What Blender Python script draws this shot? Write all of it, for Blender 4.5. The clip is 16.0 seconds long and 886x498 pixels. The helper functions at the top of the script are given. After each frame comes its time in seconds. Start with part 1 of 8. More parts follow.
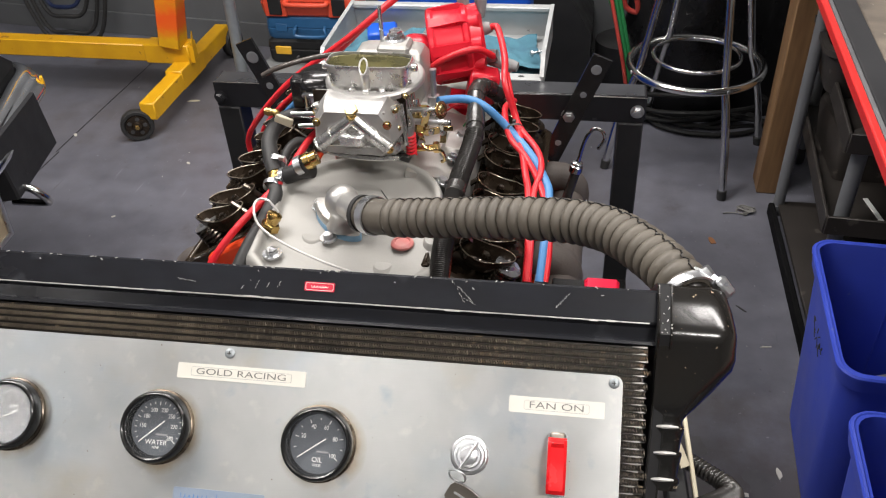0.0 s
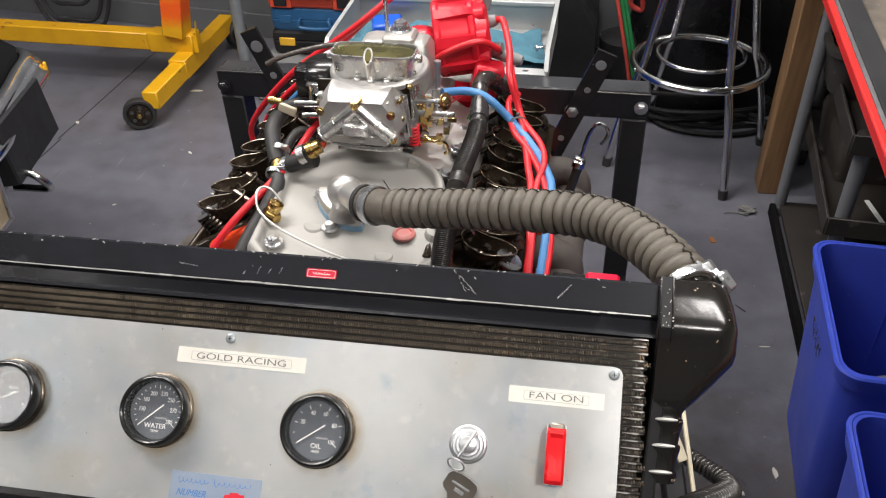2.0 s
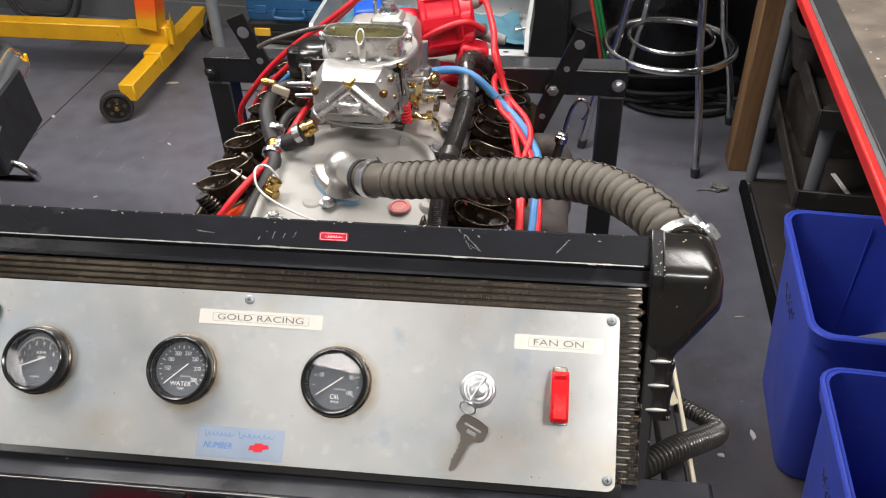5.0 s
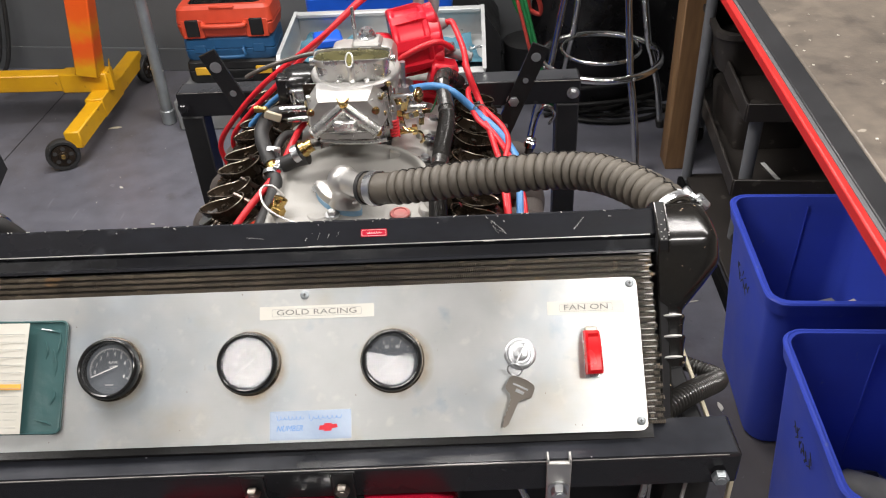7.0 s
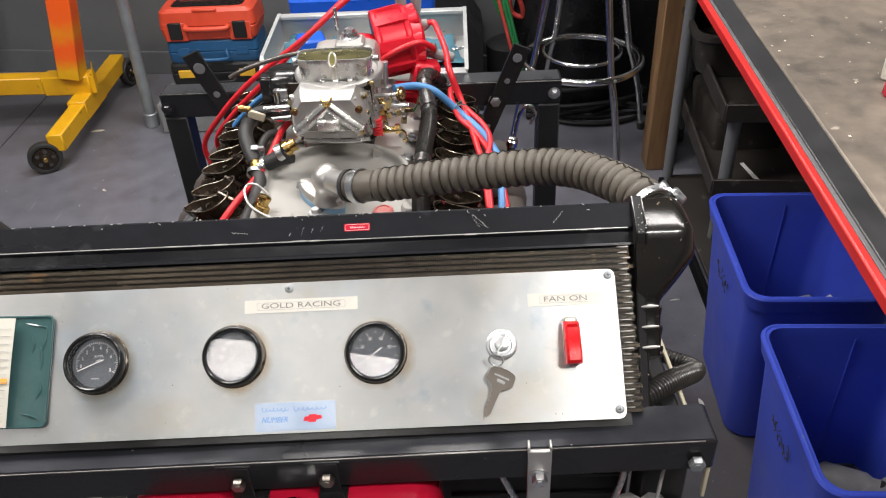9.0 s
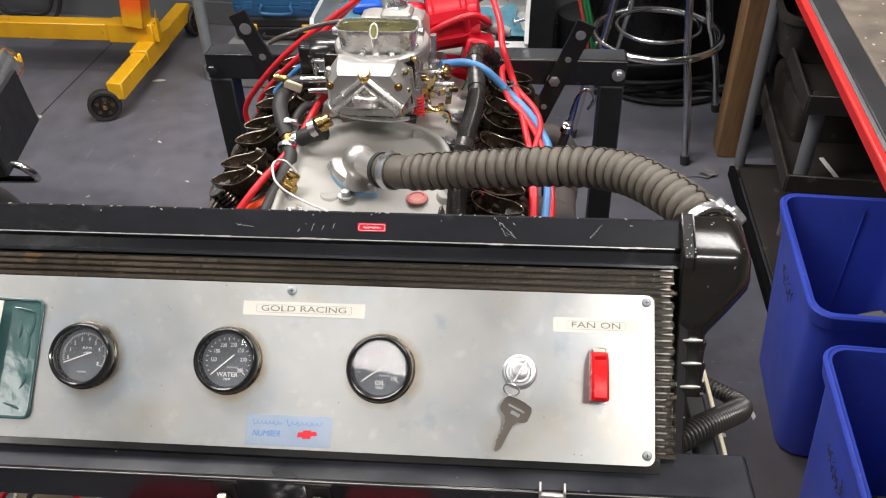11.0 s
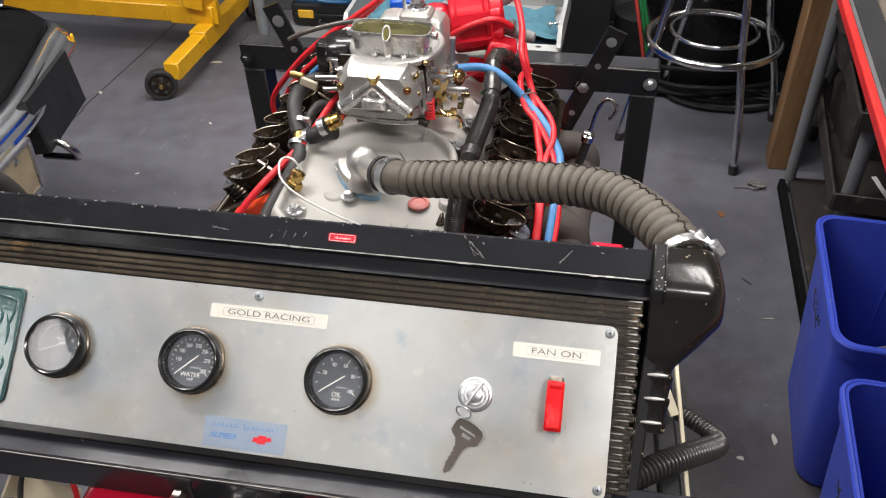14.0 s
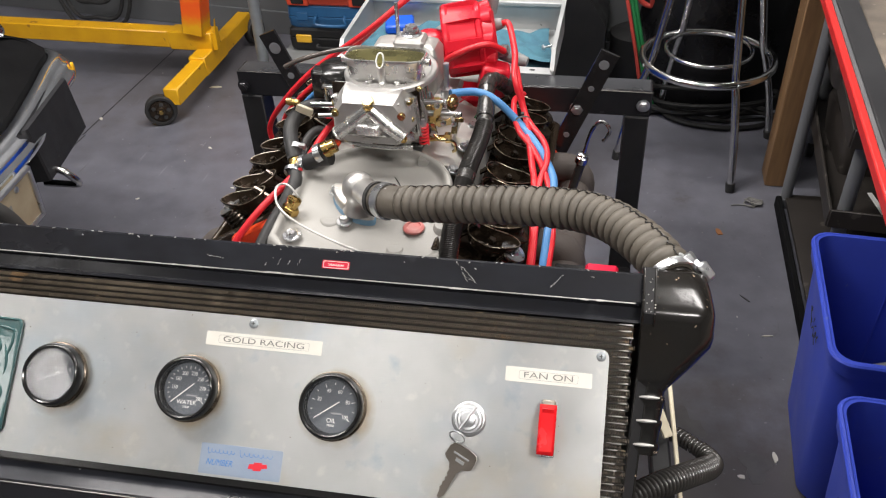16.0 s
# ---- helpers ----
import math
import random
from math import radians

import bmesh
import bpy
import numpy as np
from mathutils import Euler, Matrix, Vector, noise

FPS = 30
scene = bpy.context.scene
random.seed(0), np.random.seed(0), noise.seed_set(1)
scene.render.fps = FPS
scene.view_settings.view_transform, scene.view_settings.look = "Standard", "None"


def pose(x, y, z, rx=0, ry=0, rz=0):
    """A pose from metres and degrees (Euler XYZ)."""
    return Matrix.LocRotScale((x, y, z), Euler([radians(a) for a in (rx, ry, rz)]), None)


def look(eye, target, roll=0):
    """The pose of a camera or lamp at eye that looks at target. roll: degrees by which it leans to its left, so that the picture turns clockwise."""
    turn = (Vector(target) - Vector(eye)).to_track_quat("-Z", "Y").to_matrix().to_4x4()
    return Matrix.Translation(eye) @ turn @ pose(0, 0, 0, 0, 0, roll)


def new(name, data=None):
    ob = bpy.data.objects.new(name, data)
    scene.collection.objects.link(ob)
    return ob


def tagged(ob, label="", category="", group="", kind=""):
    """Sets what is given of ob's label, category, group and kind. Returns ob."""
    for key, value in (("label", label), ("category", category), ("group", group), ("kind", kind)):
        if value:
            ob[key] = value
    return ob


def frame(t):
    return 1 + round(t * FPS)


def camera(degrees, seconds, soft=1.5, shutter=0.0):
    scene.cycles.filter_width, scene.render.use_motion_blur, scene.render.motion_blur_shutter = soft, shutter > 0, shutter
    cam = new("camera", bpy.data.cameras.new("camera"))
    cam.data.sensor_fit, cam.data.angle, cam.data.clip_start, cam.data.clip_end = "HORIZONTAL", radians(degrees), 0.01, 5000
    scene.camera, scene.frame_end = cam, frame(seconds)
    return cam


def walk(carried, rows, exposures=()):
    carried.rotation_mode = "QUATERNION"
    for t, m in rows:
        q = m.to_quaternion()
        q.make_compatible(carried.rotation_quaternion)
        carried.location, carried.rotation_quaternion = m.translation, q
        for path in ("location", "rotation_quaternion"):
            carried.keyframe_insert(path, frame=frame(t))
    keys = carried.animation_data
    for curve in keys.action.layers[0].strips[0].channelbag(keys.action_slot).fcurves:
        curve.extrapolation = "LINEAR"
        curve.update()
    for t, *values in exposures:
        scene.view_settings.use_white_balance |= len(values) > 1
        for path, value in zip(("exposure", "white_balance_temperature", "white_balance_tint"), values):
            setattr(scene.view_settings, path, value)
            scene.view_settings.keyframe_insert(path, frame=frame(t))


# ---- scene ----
cam = camera(56.9, 16.0, soft=1.15)
PATH = [
    (0, (0.125, 0.123, 1.385), (-0.216, 1.68, 0.177), -3.4),
    (0.5, (0.123, 0.12, 1.386), (-0.217, 1.677, 0.178), -3.1),
    (1, (0.124, 0.12, 1.385), (-0.216, 1.677, 0.176), -2.8),
    (1.5, (0.123, 0.118, 1.382), (-0.217, 1.673, 0.171), -2.5),
    (2, (0.123, 0.119, 1.38), (-0.216, 1.671, 0.165), -2.3),
    (2.5, (0.122, 0.119, 1.379), (-0.214, 1.668, 0.159), -2.2),
    (3, (0.124, 0.121, 1.379), (-0.211, 1.665, 0.153), -2.2),
    (3.5, (0.124, 0.124, 1.378), (-0.213, 1.661, 0.144), -2.3),
    (4, (0.125, 0.122, 1.372), (-0.208, 1.653, 0.129), -2.3),
    (6.5, (0.031, -0.039, 1.412), (-0.095, 1.561, 0.218), -3.1),
    (7, (0.015, -0.04, 1.412), (-0.084, 1.569, 0.229), -3.5),
    (7.5, (0.014, -0.061, 1.414), (-0.065, 1.554, 0.237), -3.5),
    (8, (0.014, -0.073, 1.418), (-0.052, 1.545, 0.244), -3.2),
    (8.5, (0.016, -0.07, 1.416), (-0.044, 1.549, 0.243), -3.0),
    (11, (0.053, 0.037, 1.397), (-0.162, 1.586, 0.15), -2.4),
    (11.5, (0.085, 0.052, 1.397), (-0.299, 1.556, 0.135), -2.7),
    (12, (0.099, 0.042, 1.408), (-0.346, 1.54, 0.161), -2.7),
    (12.5, (0.123, 0.054, 1.406), (-0.298, 1.552, 0.15), -2.2),
    (13, (0.133, 0.071, 1.399), (-0.257, 1.563, 0.125), -2.1),
    (13.5, (0.134, 0.071, 1.406), (-0.242, 1.567, 0.132), -2.3),
    (14, (0.136, 0.072, 1.411), (-0.231, 1.576, 0.145), -2.5),
    (14.5, (0.142, 0.077, 1.413), (-0.222, 1.591, 0.159), -2.7),
    (15, (0.145, 0.076, 1.416), (-0.22, 1.6, 0.173), -2.9),
    (15.5, (0.145, 0.073, 1.418), (-0.225, 1.603, 0.184), -3.1),
    (16, (0.146, 0.071, 1.421), (-0.231, 1.603, 0.191), -3.3),
]
walk(cam, [(t, look(eye, target, roll)) for t, eye, target, roll in PATH])

# world and lamps -------------------------------------------------------------
world = bpy.data.worlds.new("world")
scene.world = world
world.use_nodes = True
world.node_tree.nodes["Background"].inputs[0].default_value = (0.55, 0.6, 0.7, 1)
world.node_tree.nodes["Background"].inputs[1].default_value = 0.05
ROOM_H = 2.75


LAMP_Z = ROOM_H - 0.26


def tube_lamp(x, y, length, power, width, turn, colour=(1.0, 0.958, 0.925)):
    """A hanging batten: most of its light goes down, some up to the ceiling."""
    for up, share in ((0, 1.0), (180, 0.30)):
        d = bpy.data.lights.new("ceiling_tube", "AREA")
        d.shape, d.size, d.size_y, d.energy, d.color = "RECTANGLE", length, width, power * share, colour
        ob = new("ceiling_tube", d)
        ob.matrix_world = pose(x, y, LAMP_Z + (0.07 if up else 0.0), up, 0, turn)


# first three follow reflections and a shadow; the other four are added for brightness
LAMPS = ((-0.44, -0.715, 0.66, 0.21, 7.5, -9.5), (-1.95, -1.16, 0.66, 0.60, 9, 0), (0.95, -0.45, 0.60, 0.24, 36, 0), (1.15, 1.10, 1.2, 0.26, 32, 0), (-1.50, 0.95, 1.2, 0.26, 40, 0), (-0.80, 1.30, 1.2, 0.26, 20, 0), (-0.4, 2.25, 1.2, 0.26, 36, 0))
for lx, ly, ll, lw, lp, turn in LAMPS:
    tube_lamp(lx, ly, ll, lp, lw, turn)


# materials -------------------------------------------------------------------
def mat(name, c1, c2=None, rough=0.5, metal=0.0, scale=30.0, rvar=0.12, bump=0.05, bscale=None, stretch=(1, 1, 1), spots=None,
        spot_scale=60.0, spot_at=0.68, coat=0.0, detail=5.0, random=0.0, spec=0.5):
    """Two-scale colour variation, roughness variation, fine relief and, if asked, spots of wear."""
    m = bpy.data.materials.new(name)
    m.use_nodes = True
    nt = m.node_tree
    n, l = nt.nodes, nt.links
    bsdf = n["Principled BSDF"]
    c2 = c2 or tuple(v * 0.7 for v in c1)
    tc = n.new("ShaderNodeTexCoord")
    mp = n.new("ShaderNodeMapping")
    mp.inputs["Scale"].default_value = stretch
    l.new(tc.outputs["Object"], mp.inputs["Vector"])
    a = n.new("ShaderNodeTexNoise")
    a.inputs["Scale"].default_value, a.inputs["Detail"].default_value = scale, detail
    b = n.new("ShaderNodeTexNoise")
    b.inputs["Scale"].default_value, b.inputs["Detail"].default_value = scale * 0.13, 3
    l.new(mp.outputs[0], a.inputs["Vector"])
    l.new(mp.outputs[0], b.inputs["Vector"])
    mul = n.new("ShaderNodeMath")
    mul.operation = "MULTIPLY_ADD"
    mul.inputs[1].default_value = 0.55
    half = n.new("ShaderNodeMath")
    half.operation = "MULTIPLY"
    half.inputs[1].default_value = 0.45
    l.new(a.outputs[0], half.inputs[0])
    l.new(b.outputs[0], mul.inputs[0])
    l.new(half.outputs[0], mul.inputs[2])
    ramp = n.new("ShaderNodeValToRGB")
    ramp.color_ramp.elements[0].position, ramp.color_ramp.elements[1].position = 0.36, 0.64
    ramp.color_ramp.elements[0].color, ramp.color_ramp.elements[1].color = (*c2, 1), (*c1, 1)
    l.new(mul.outputs[0], ramp.inputs[0])
    colour = ramp.outputs[0]
    if spots:
        s = n.new("ShaderNodeTexNoise")
        s.inputs["Scale"].default_value, s.inputs["Detail"].default_value = spot_scale, 6
        l.new(tc.outputs["Object"], s.inputs["Vector"])
        r2 = n.new("ShaderNodeValToRGB")
        r2.color_ramp.elements[0].position, r2.color_ramp.elements[1].position = spot_at, spot_at + 0.03
        l.new(s.outputs[0], r2.inputs[0])
        mx = n.new("ShaderNodeMix")
        mx.data_type = "RGBA"
        l.new(r2.outputs[0], mx.inputs["Factor"])
        l.new(colour, mx.inputs["A"])
        mx.inputs["B"].default_value = (*spots, 1)
        colour = mx.outputs["Result"]
    if random:
        info = n.new("ShaderNodeObjectInfo")
        hs = n.new("ShaderNodeHueSaturation")
        mr = n.new("ShaderNodeMapRange")
        mr.inputs["To Min"].default_value, mr.inputs["To Max"].default_value = 1 - random, 1 + random
        l.new(info.outputs["Random"], mr.inputs["Value"])
        l.new(mr.outputs[0], hs.inputs["Value"])
        l.new(colour, hs.inputs["Color"])
        colour = hs.outputs[0]
    l.new(colour, bsdf.inputs["Base Color"])
    rr = n.new("ShaderNodeMapRange")
    rr.inputs["To Min"].default_value, rr.inputs["To Max"].default_value = max(0.02, rough - rvar), min(1, rough + rvar)
    rr.inputs["From Min"].default_value, rr.inputs["From Max"].default_value = 0.3, 0.7
    l.new(mul.outputs[0], rr.inputs["Value"])
    l.new(rr.outputs[0], bsdf.inputs["Roughness"])
    bsdf.inputs["Metallic"].default_value = metal
    bsdf.inputs["Coat Weight"].default_value = coat
    bsdf.inputs["Specular IOR Level"].default_value = spec
    if bump:
        c = n.new("ShaderNodeTexNoise")
        c.inputs["Scale"].default_value, c.inputs["Detail"].default_value = bscale or scale * 6, 4
        l.new(mp.outputs[0], c.inputs["Vector"])
        bp = n.new("ShaderNodeBump")
        bp.inputs["Strength"].default_value, bp.inputs["Distance"].default_value = bump, 0.002
        l.new(c.outputs[0], bp.inputs["Height"])
        l.new(bp.outputs[0], bsdf.inputs["Normal"])
    return m


def glass_mat(name, tint=(1, 1, 1), rough=0.0):
    """A thin clear pane: mostly see-through, glossy by Fresnel."""
    m = bpy.data.materials.new(name)
    m.use_nodes = True
    n, l = m.node_tree.nodes, m.node_tree.links
    n.remove(n["Principled BSDF"])
    tr, gl, mx, fr = n.new("ShaderNodeBsdfTransparent"), n.new("ShaderNodeBsdfGlossy"), n.new("ShaderNodeMixShader"), n.new("ShaderNodeFresnel")
    tr.inputs[0].default_value = (*tint, 1)
    gl.inputs["Roughness"].default_value = rough
    fr.inputs[0].default_value = 1.36
    l.new(fr.outputs[0], mx.inputs[0])
    l.new(tr.outputs[0], mx.inputs[1])
    l.new(gl.outputs[0], mx.inputs[2])
    l.new(mx.outputs[0], n["Material Output"].inputs["Surface"])
    return m


GAUGES = ((-0.0530, -0.0643), (0.0842, -0.0662), (-0.1858, -0.0648))


def panel_mat():
    """Brushed stainless sheet, streaked along its length, with rusty halos round the gauges and faint smears."""
    m = mat("brushed_stainless", (0.515, 0.522, 0.515), (0.425, 0.432, 0.425), rough=0.40, metal=1.0, scale=26, rvar=0.07, bump=0.0)
    n, l = m.node_tree.nodes, m.node_tree.links
    bsdf = n["Principled BSDF"]
    tc = n.new("ShaderNodeTexCoord")
    mp = n.new("ShaderNodeMapping")
    mp.inputs["Scale"].default_value = (6, 900, 900)
    l.new(tc.outputs["Object"], mp.inputs[0])
    t = n.new("ShaderNodeTexNoise")
    t.inputs["Scale"].default_value, t.inputs["Detail"].default_value = 1.0, 3
    l.new(mp.outputs[0], t.inputs["Vector"])
    bp = n.new("ShaderNodeBump")
    bp.inputs["Strength"].default_value, bp.inputs["Distance"].default_value = 0.07, 0.0006
    l.new(t.outputs[0], bp.inputs["Height"])
    l.new(bp.outputs[0], bsdf.inputs["Normal"])
    # the brushing runs along the sheet
    bsdf.inputs["Anisotropic"].default_value = 0.55
    axis = n.new("ShaderNodeCombineXYZ")
    axis.inputs[1].default_value = 1.0
    turn = n.new("ShaderNodeVectorTransform")
    turn.vector_type, turn.convert_from, turn.convert_to = "VECTOR", "OBJECT", "WORLD"
    l.new(axis.outputs[0], turn.inputs[0])
    l.new(turn.outputs[0], bsdf.inputs["Tangent"])

    def tint(colour, factor, ramp, value):
        r = n.new("ShaderNodeValToRGB")
        e = r.color_ramp.elements
        e[0].position, e[0].color, e[1].position, e[1].color = ramp[0], (0, 0, 0, 1), ramp[1], (factor, factor, factor, 1)
        l.new(value, r.inputs[0])
        mx = n.new("ShaderNodeMix")
        mx.data_type, mx.blend_type = "RGBA", "MULTIPLY"
        mx.inputs["B"].default_value = (*colour, 1)
        l.new(r.outputs[0], mx.inputs["Factor"])
        l.new(bsdf.inputs["Base Color"].links[0].from_socket, mx.inputs["A"])
        l.new(mx.outputs["Result"], bsdf.inputs["Base Color"])

    for scale, seed, colour, factor, ramp in ((9, 0.0, (0.80, 0.88, 0.98), 0.75, (0.50, 0.66)), (13, 3.1, (1.0, 0.88, 0.70), 0.50, (0.54, 0.68)), (31, 7.7, (0.66, 0.76, 0.90), 0.60, (0.62, 0.72)), (55, 5.2, (1.22, 1.20, 1.14), 0.60, (0.58, 0.70)), (70, 1.3, (0.70, 0.56, 0.40), 0.50, (0.68, 0.76))):
        s = n.new("ShaderNodeTexNoise")
        s.noise_dimensions = "4D"
        s.inputs["Scale"].default_value, s.inputs["Detail"].default_value, s.inputs["W"].default_value = scale, 5, seed
        l.new(tc.outputs["Object"], s.inputs["Vector"])
        tint(colour, factor, ramp, s.outputs[0])
    wob = n.new("ShaderNodeTexNoise")
    wob.inputs["Scale"].default_value, wob.inputs["Detail"].default_value = 45, 4
    l.new(tc.outputs["Object"], wob.inputs["Vector"])
    for gu, gv in GAUGES:
        dist = n.new("ShaderNodeVectorMath")
        dist.operation = "DISTANCE"
        dist.inputs[1].default_value = (gu + 0.003, gv - 0.002, 0.0)
        l.new(tc.outputs["Object"], dist.inputs[0])
        near = n.new("ShaderNodeMapRange")
        near.inputs["From Min"].default_value, near.inputs["From Max"].default_value = 0.040, 0.027
        l.new(dist.outputs["Value"], near.inputs["Value"])
        mul = n.new("ShaderNodeMath")
        mul.operation = "MULTIPLY"
        l.new(near.outputs[0], mul.inputs[0])
        l.new(wob.outputs[0], mul.inputs[1])
        tint((0.74, 0.60, 0.42), 0.75, (0.12, 0.46), mul.outputs[0])
    return m


FLOOR = mat("painted_concrete", (0.155, 0.157, 0.186), (0.098, 0.099, 0.118), rough=0.42, scale=15, rvar=0.14, bump=0.06, bscale=120, spots=(0.21, 0.21, 0.24), spot_scale=23, spot_at=0.72)


def dirt_and_shade(m, patches):
    """Trodden brown dirt, and shade put into the colour, broken up by noise, round a few spots of the floor."""
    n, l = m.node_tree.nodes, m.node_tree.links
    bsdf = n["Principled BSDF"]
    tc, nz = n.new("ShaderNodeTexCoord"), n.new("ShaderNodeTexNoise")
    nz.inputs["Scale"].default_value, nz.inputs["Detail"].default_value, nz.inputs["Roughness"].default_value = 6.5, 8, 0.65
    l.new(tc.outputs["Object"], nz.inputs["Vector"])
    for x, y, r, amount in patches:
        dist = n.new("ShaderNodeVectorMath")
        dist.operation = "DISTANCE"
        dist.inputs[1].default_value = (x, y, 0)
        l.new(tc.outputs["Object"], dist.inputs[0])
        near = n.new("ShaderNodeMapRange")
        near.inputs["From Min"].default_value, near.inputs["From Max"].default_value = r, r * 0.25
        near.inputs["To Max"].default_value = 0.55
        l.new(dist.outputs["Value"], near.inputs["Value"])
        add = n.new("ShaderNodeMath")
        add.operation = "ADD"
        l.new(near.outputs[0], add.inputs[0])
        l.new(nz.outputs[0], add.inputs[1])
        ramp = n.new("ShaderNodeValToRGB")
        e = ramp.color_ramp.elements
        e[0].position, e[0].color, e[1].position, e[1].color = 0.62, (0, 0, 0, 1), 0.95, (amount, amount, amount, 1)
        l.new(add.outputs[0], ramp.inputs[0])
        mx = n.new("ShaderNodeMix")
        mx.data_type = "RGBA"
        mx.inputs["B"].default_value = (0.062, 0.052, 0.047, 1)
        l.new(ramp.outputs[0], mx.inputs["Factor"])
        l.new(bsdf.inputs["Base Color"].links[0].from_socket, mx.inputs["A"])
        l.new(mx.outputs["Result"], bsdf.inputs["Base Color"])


# the first patch also paints the shade on the floor towards the bench
dirt_and_shade(FLOOR, ((0.40, 0.95, 0.75, 0.75), (-0.75, 1.45, 0.65, 0.55), (-0.2, 2.2, 0.7, 0.4), (-1.5, 2.9, 0.6, 0.5)))


def scuffs(m, layers):
    """Fine chips and drag marks over the paint: (size, stretch, turn, threshold, colour, amount)."""
    n, l = m.node_tree.nodes, m.node_tree.links
    bsdf = n["Principled BSDF"]
    tc = n.new("ShaderNodeTexCoord")
    for size, stretch, turn, at, colour, amount in layers:
        mp, nz, ramp, mx = n.new("ShaderNodeMapping"), n.new("ShaderNodeTexNoise"), n.new("ShaderNodeValToRGB"), n.new("ShaderNodeMix")
        mp.inputs["Scale"].default_value, mp.inputs["Rotation"].default_value = (1, stretch, 1), (0, 0, radians(turn))
        nz.inputs["Scale"].default_value, nz.inputs["Detail"].default_value = size, 3
        e = ramp.color_ramp.elements
        e[0].position, e[0].color, e[1].position, e[1].color = at, (0, 0, 0, 1), at + 0.06, (amount, amount, amount, 1)
        mx.data_type = "RGBA"
        mx.inputs["B"].default_value = (*colour, 1)
        l.new(tc.outputs["Object"], mp.inputs["Vector"])
        l.new(mp.outputs[0], nz.inputs["Vector"])
        l.new(nz.outputs[0], ramp.inputs[0])
        l.new(ramp.outputs[0], mx.inputs["Factor"])
        l.new(bsdf.inputs["Base Color"].links[0].from_socket, mx.inputs["A"])
        l.new(mx.outputs["Result"], bsdf.inputs["Base Color"])


scuffs(FLOOR, ((95, 1.0, 0, 0.70, (0.30, 0.30, 0.33), 0.7), (60, 1.0, 30, 0.69, (0.075, 0.072, 0.080), 0.7), (34, 0.10, 35, 0.70, (0.23, 0.23, 0.26), 0.55), (40, 0.08, -50, 0.71, (0.08, 0.078, 0.085), 0.6)))
WALL = mat("dark_grey_wall_paint", (0.13, 0.135, 0.14), (0.10, 0.104, 0.11), rough=0.55, scale=5, bump=0.05)
CEILING = mat("white_ceiling", (0.62, 0.62, 0.6), (0.55, 0.55, 0.53), rough=0.8, scale=3, bump=0)
PALE = mat("pale_wall_paint", (0.42, 0.42, 0.40), (0.36, 0.36, 0.35), rough=0.7, scale=3, bump=0)
BLACK = mat("black_enamel", (0.009, 0.009, 0.010), (0.014, 0.013, 0.013), rough=0.20, scale=22, rvar=0.1, bump=0.04, bscale=160)
CHANNEL = mat("scuffed_black_channel_paint", (0.009, 0.009, 0.011), (0.019, 0.020, 0.024), rough=0.21, scale=40, rvar=0.13, bump=0.05, bscale=130, stretch=(0.6, 1, 1), spots=(0.024, 0.025, 0.029), spot_scale=17, spot_at=0.62, spec=0.27)
BLACKDUST = mat("dusty_black_enamel", (0.010, 0.010, 0.012), (0.018, 0.018, 0.020), rough=0.24, scale=12, rvar=0.12, bump=0.04, spots=(0.06, 0.06, 0.065), spot_scale=30, spot_at=0.74, spec=0.32)
# films for the bar tops: reflected sheen put into the colour, with dust specks
RAILSHEEN = mat("pale_sheen_and_dust", (0.040, 0.042, 0.052), (0.013, 0.014, 0.017), rough=0.20, scale=12, rvar=0.1, bump=0.05, spots=(0.20, 0.20, 0.21), spot_scale=70, spot_at=0.72)
BARSHEEN = mat("grey_sheen_and_dust", (0.036, 0.037, 0.042), (0.016, 0.017, 0.019), rough=0.30, scale=14, rvar=0.1, bump=0.05, spots=(0.16, 0.16, 0.17), spot_scale=70, spot_at=0.72)
TANKBLACK = mat("chipped_black_tank_paint", (0.008, 0.008, 0.008), (0.015, 0.013, 0.011), rough=0.19, scale=18, rvar=0.08, bump=0.28, bscale=38, spots=(0.40, 0.31, 0.22), spot_scale=190, spot_at=0.685)
SATIN = mat("satin_black_paint", (0.011, 0.011, 0.012), (0.017, 0.017, 0.018), rough=0.48, scale=22, rvar=0.1, bump=0.05, bscale=160, spec=0.3)
BOWL = mat("satin_fuel_bowl_alloy", (0.47, 0.46, 0.445), (0.35, 0.34, 0.33), rough=0.48, metal=0.72, scale=50, rvar=0.16, bump=0.26, bscale=260)
RINGM = mat("bead_blasted_alloy", (0.56, 0.55, 0.53), (0.44, 0.43, 0.415), rough=0.36, metal=0.75, scale=50, bump=0.10, bscale=400)
EDGEWEAR = mat("rubbed_paint_edge", (0.26, 0.245, 0.225), (0.10, 0.095, 0.09), rough=0.4, metal=0.4, scale=50, bump=0)
BARE = mat("bare_steel_and_glint", (0.50, 0.49, 0.47), (0.36, 0.35, 0.33), rough=0.4, metal=0.6, bump=0)
STEEL = panel_mat()
ALU = mat("cast_aluminium", (0.50, 0.49, 0.465), (0.38, 0.37, 0.35), rough=0.40, metal=0.7, scale=40, bump=0.22, bscale=520)
ALUDISC = mat("machined_cast_aluminium", (0.325, 0.316, 0.294), (0.275, 0.266, 0.248), rough=0.54, metal=0.12, scale=16, bump=0.1, bscale=400)
CARB = mat("polished_carburettor_alloy", (0.76, 0.75, 0.73), (0.56, 0.55, 0.535), rough=0.25, metal=0.88, scale=60, rvar=0.12, bump=0.10, bscale=300)
CHROME = mat("chrome", (0.72, 0.72, 0.72), (0.62, 0.62, 0.62), rough=0.17, metal=1.0, scale=40, rvar=0.05, bump=0)
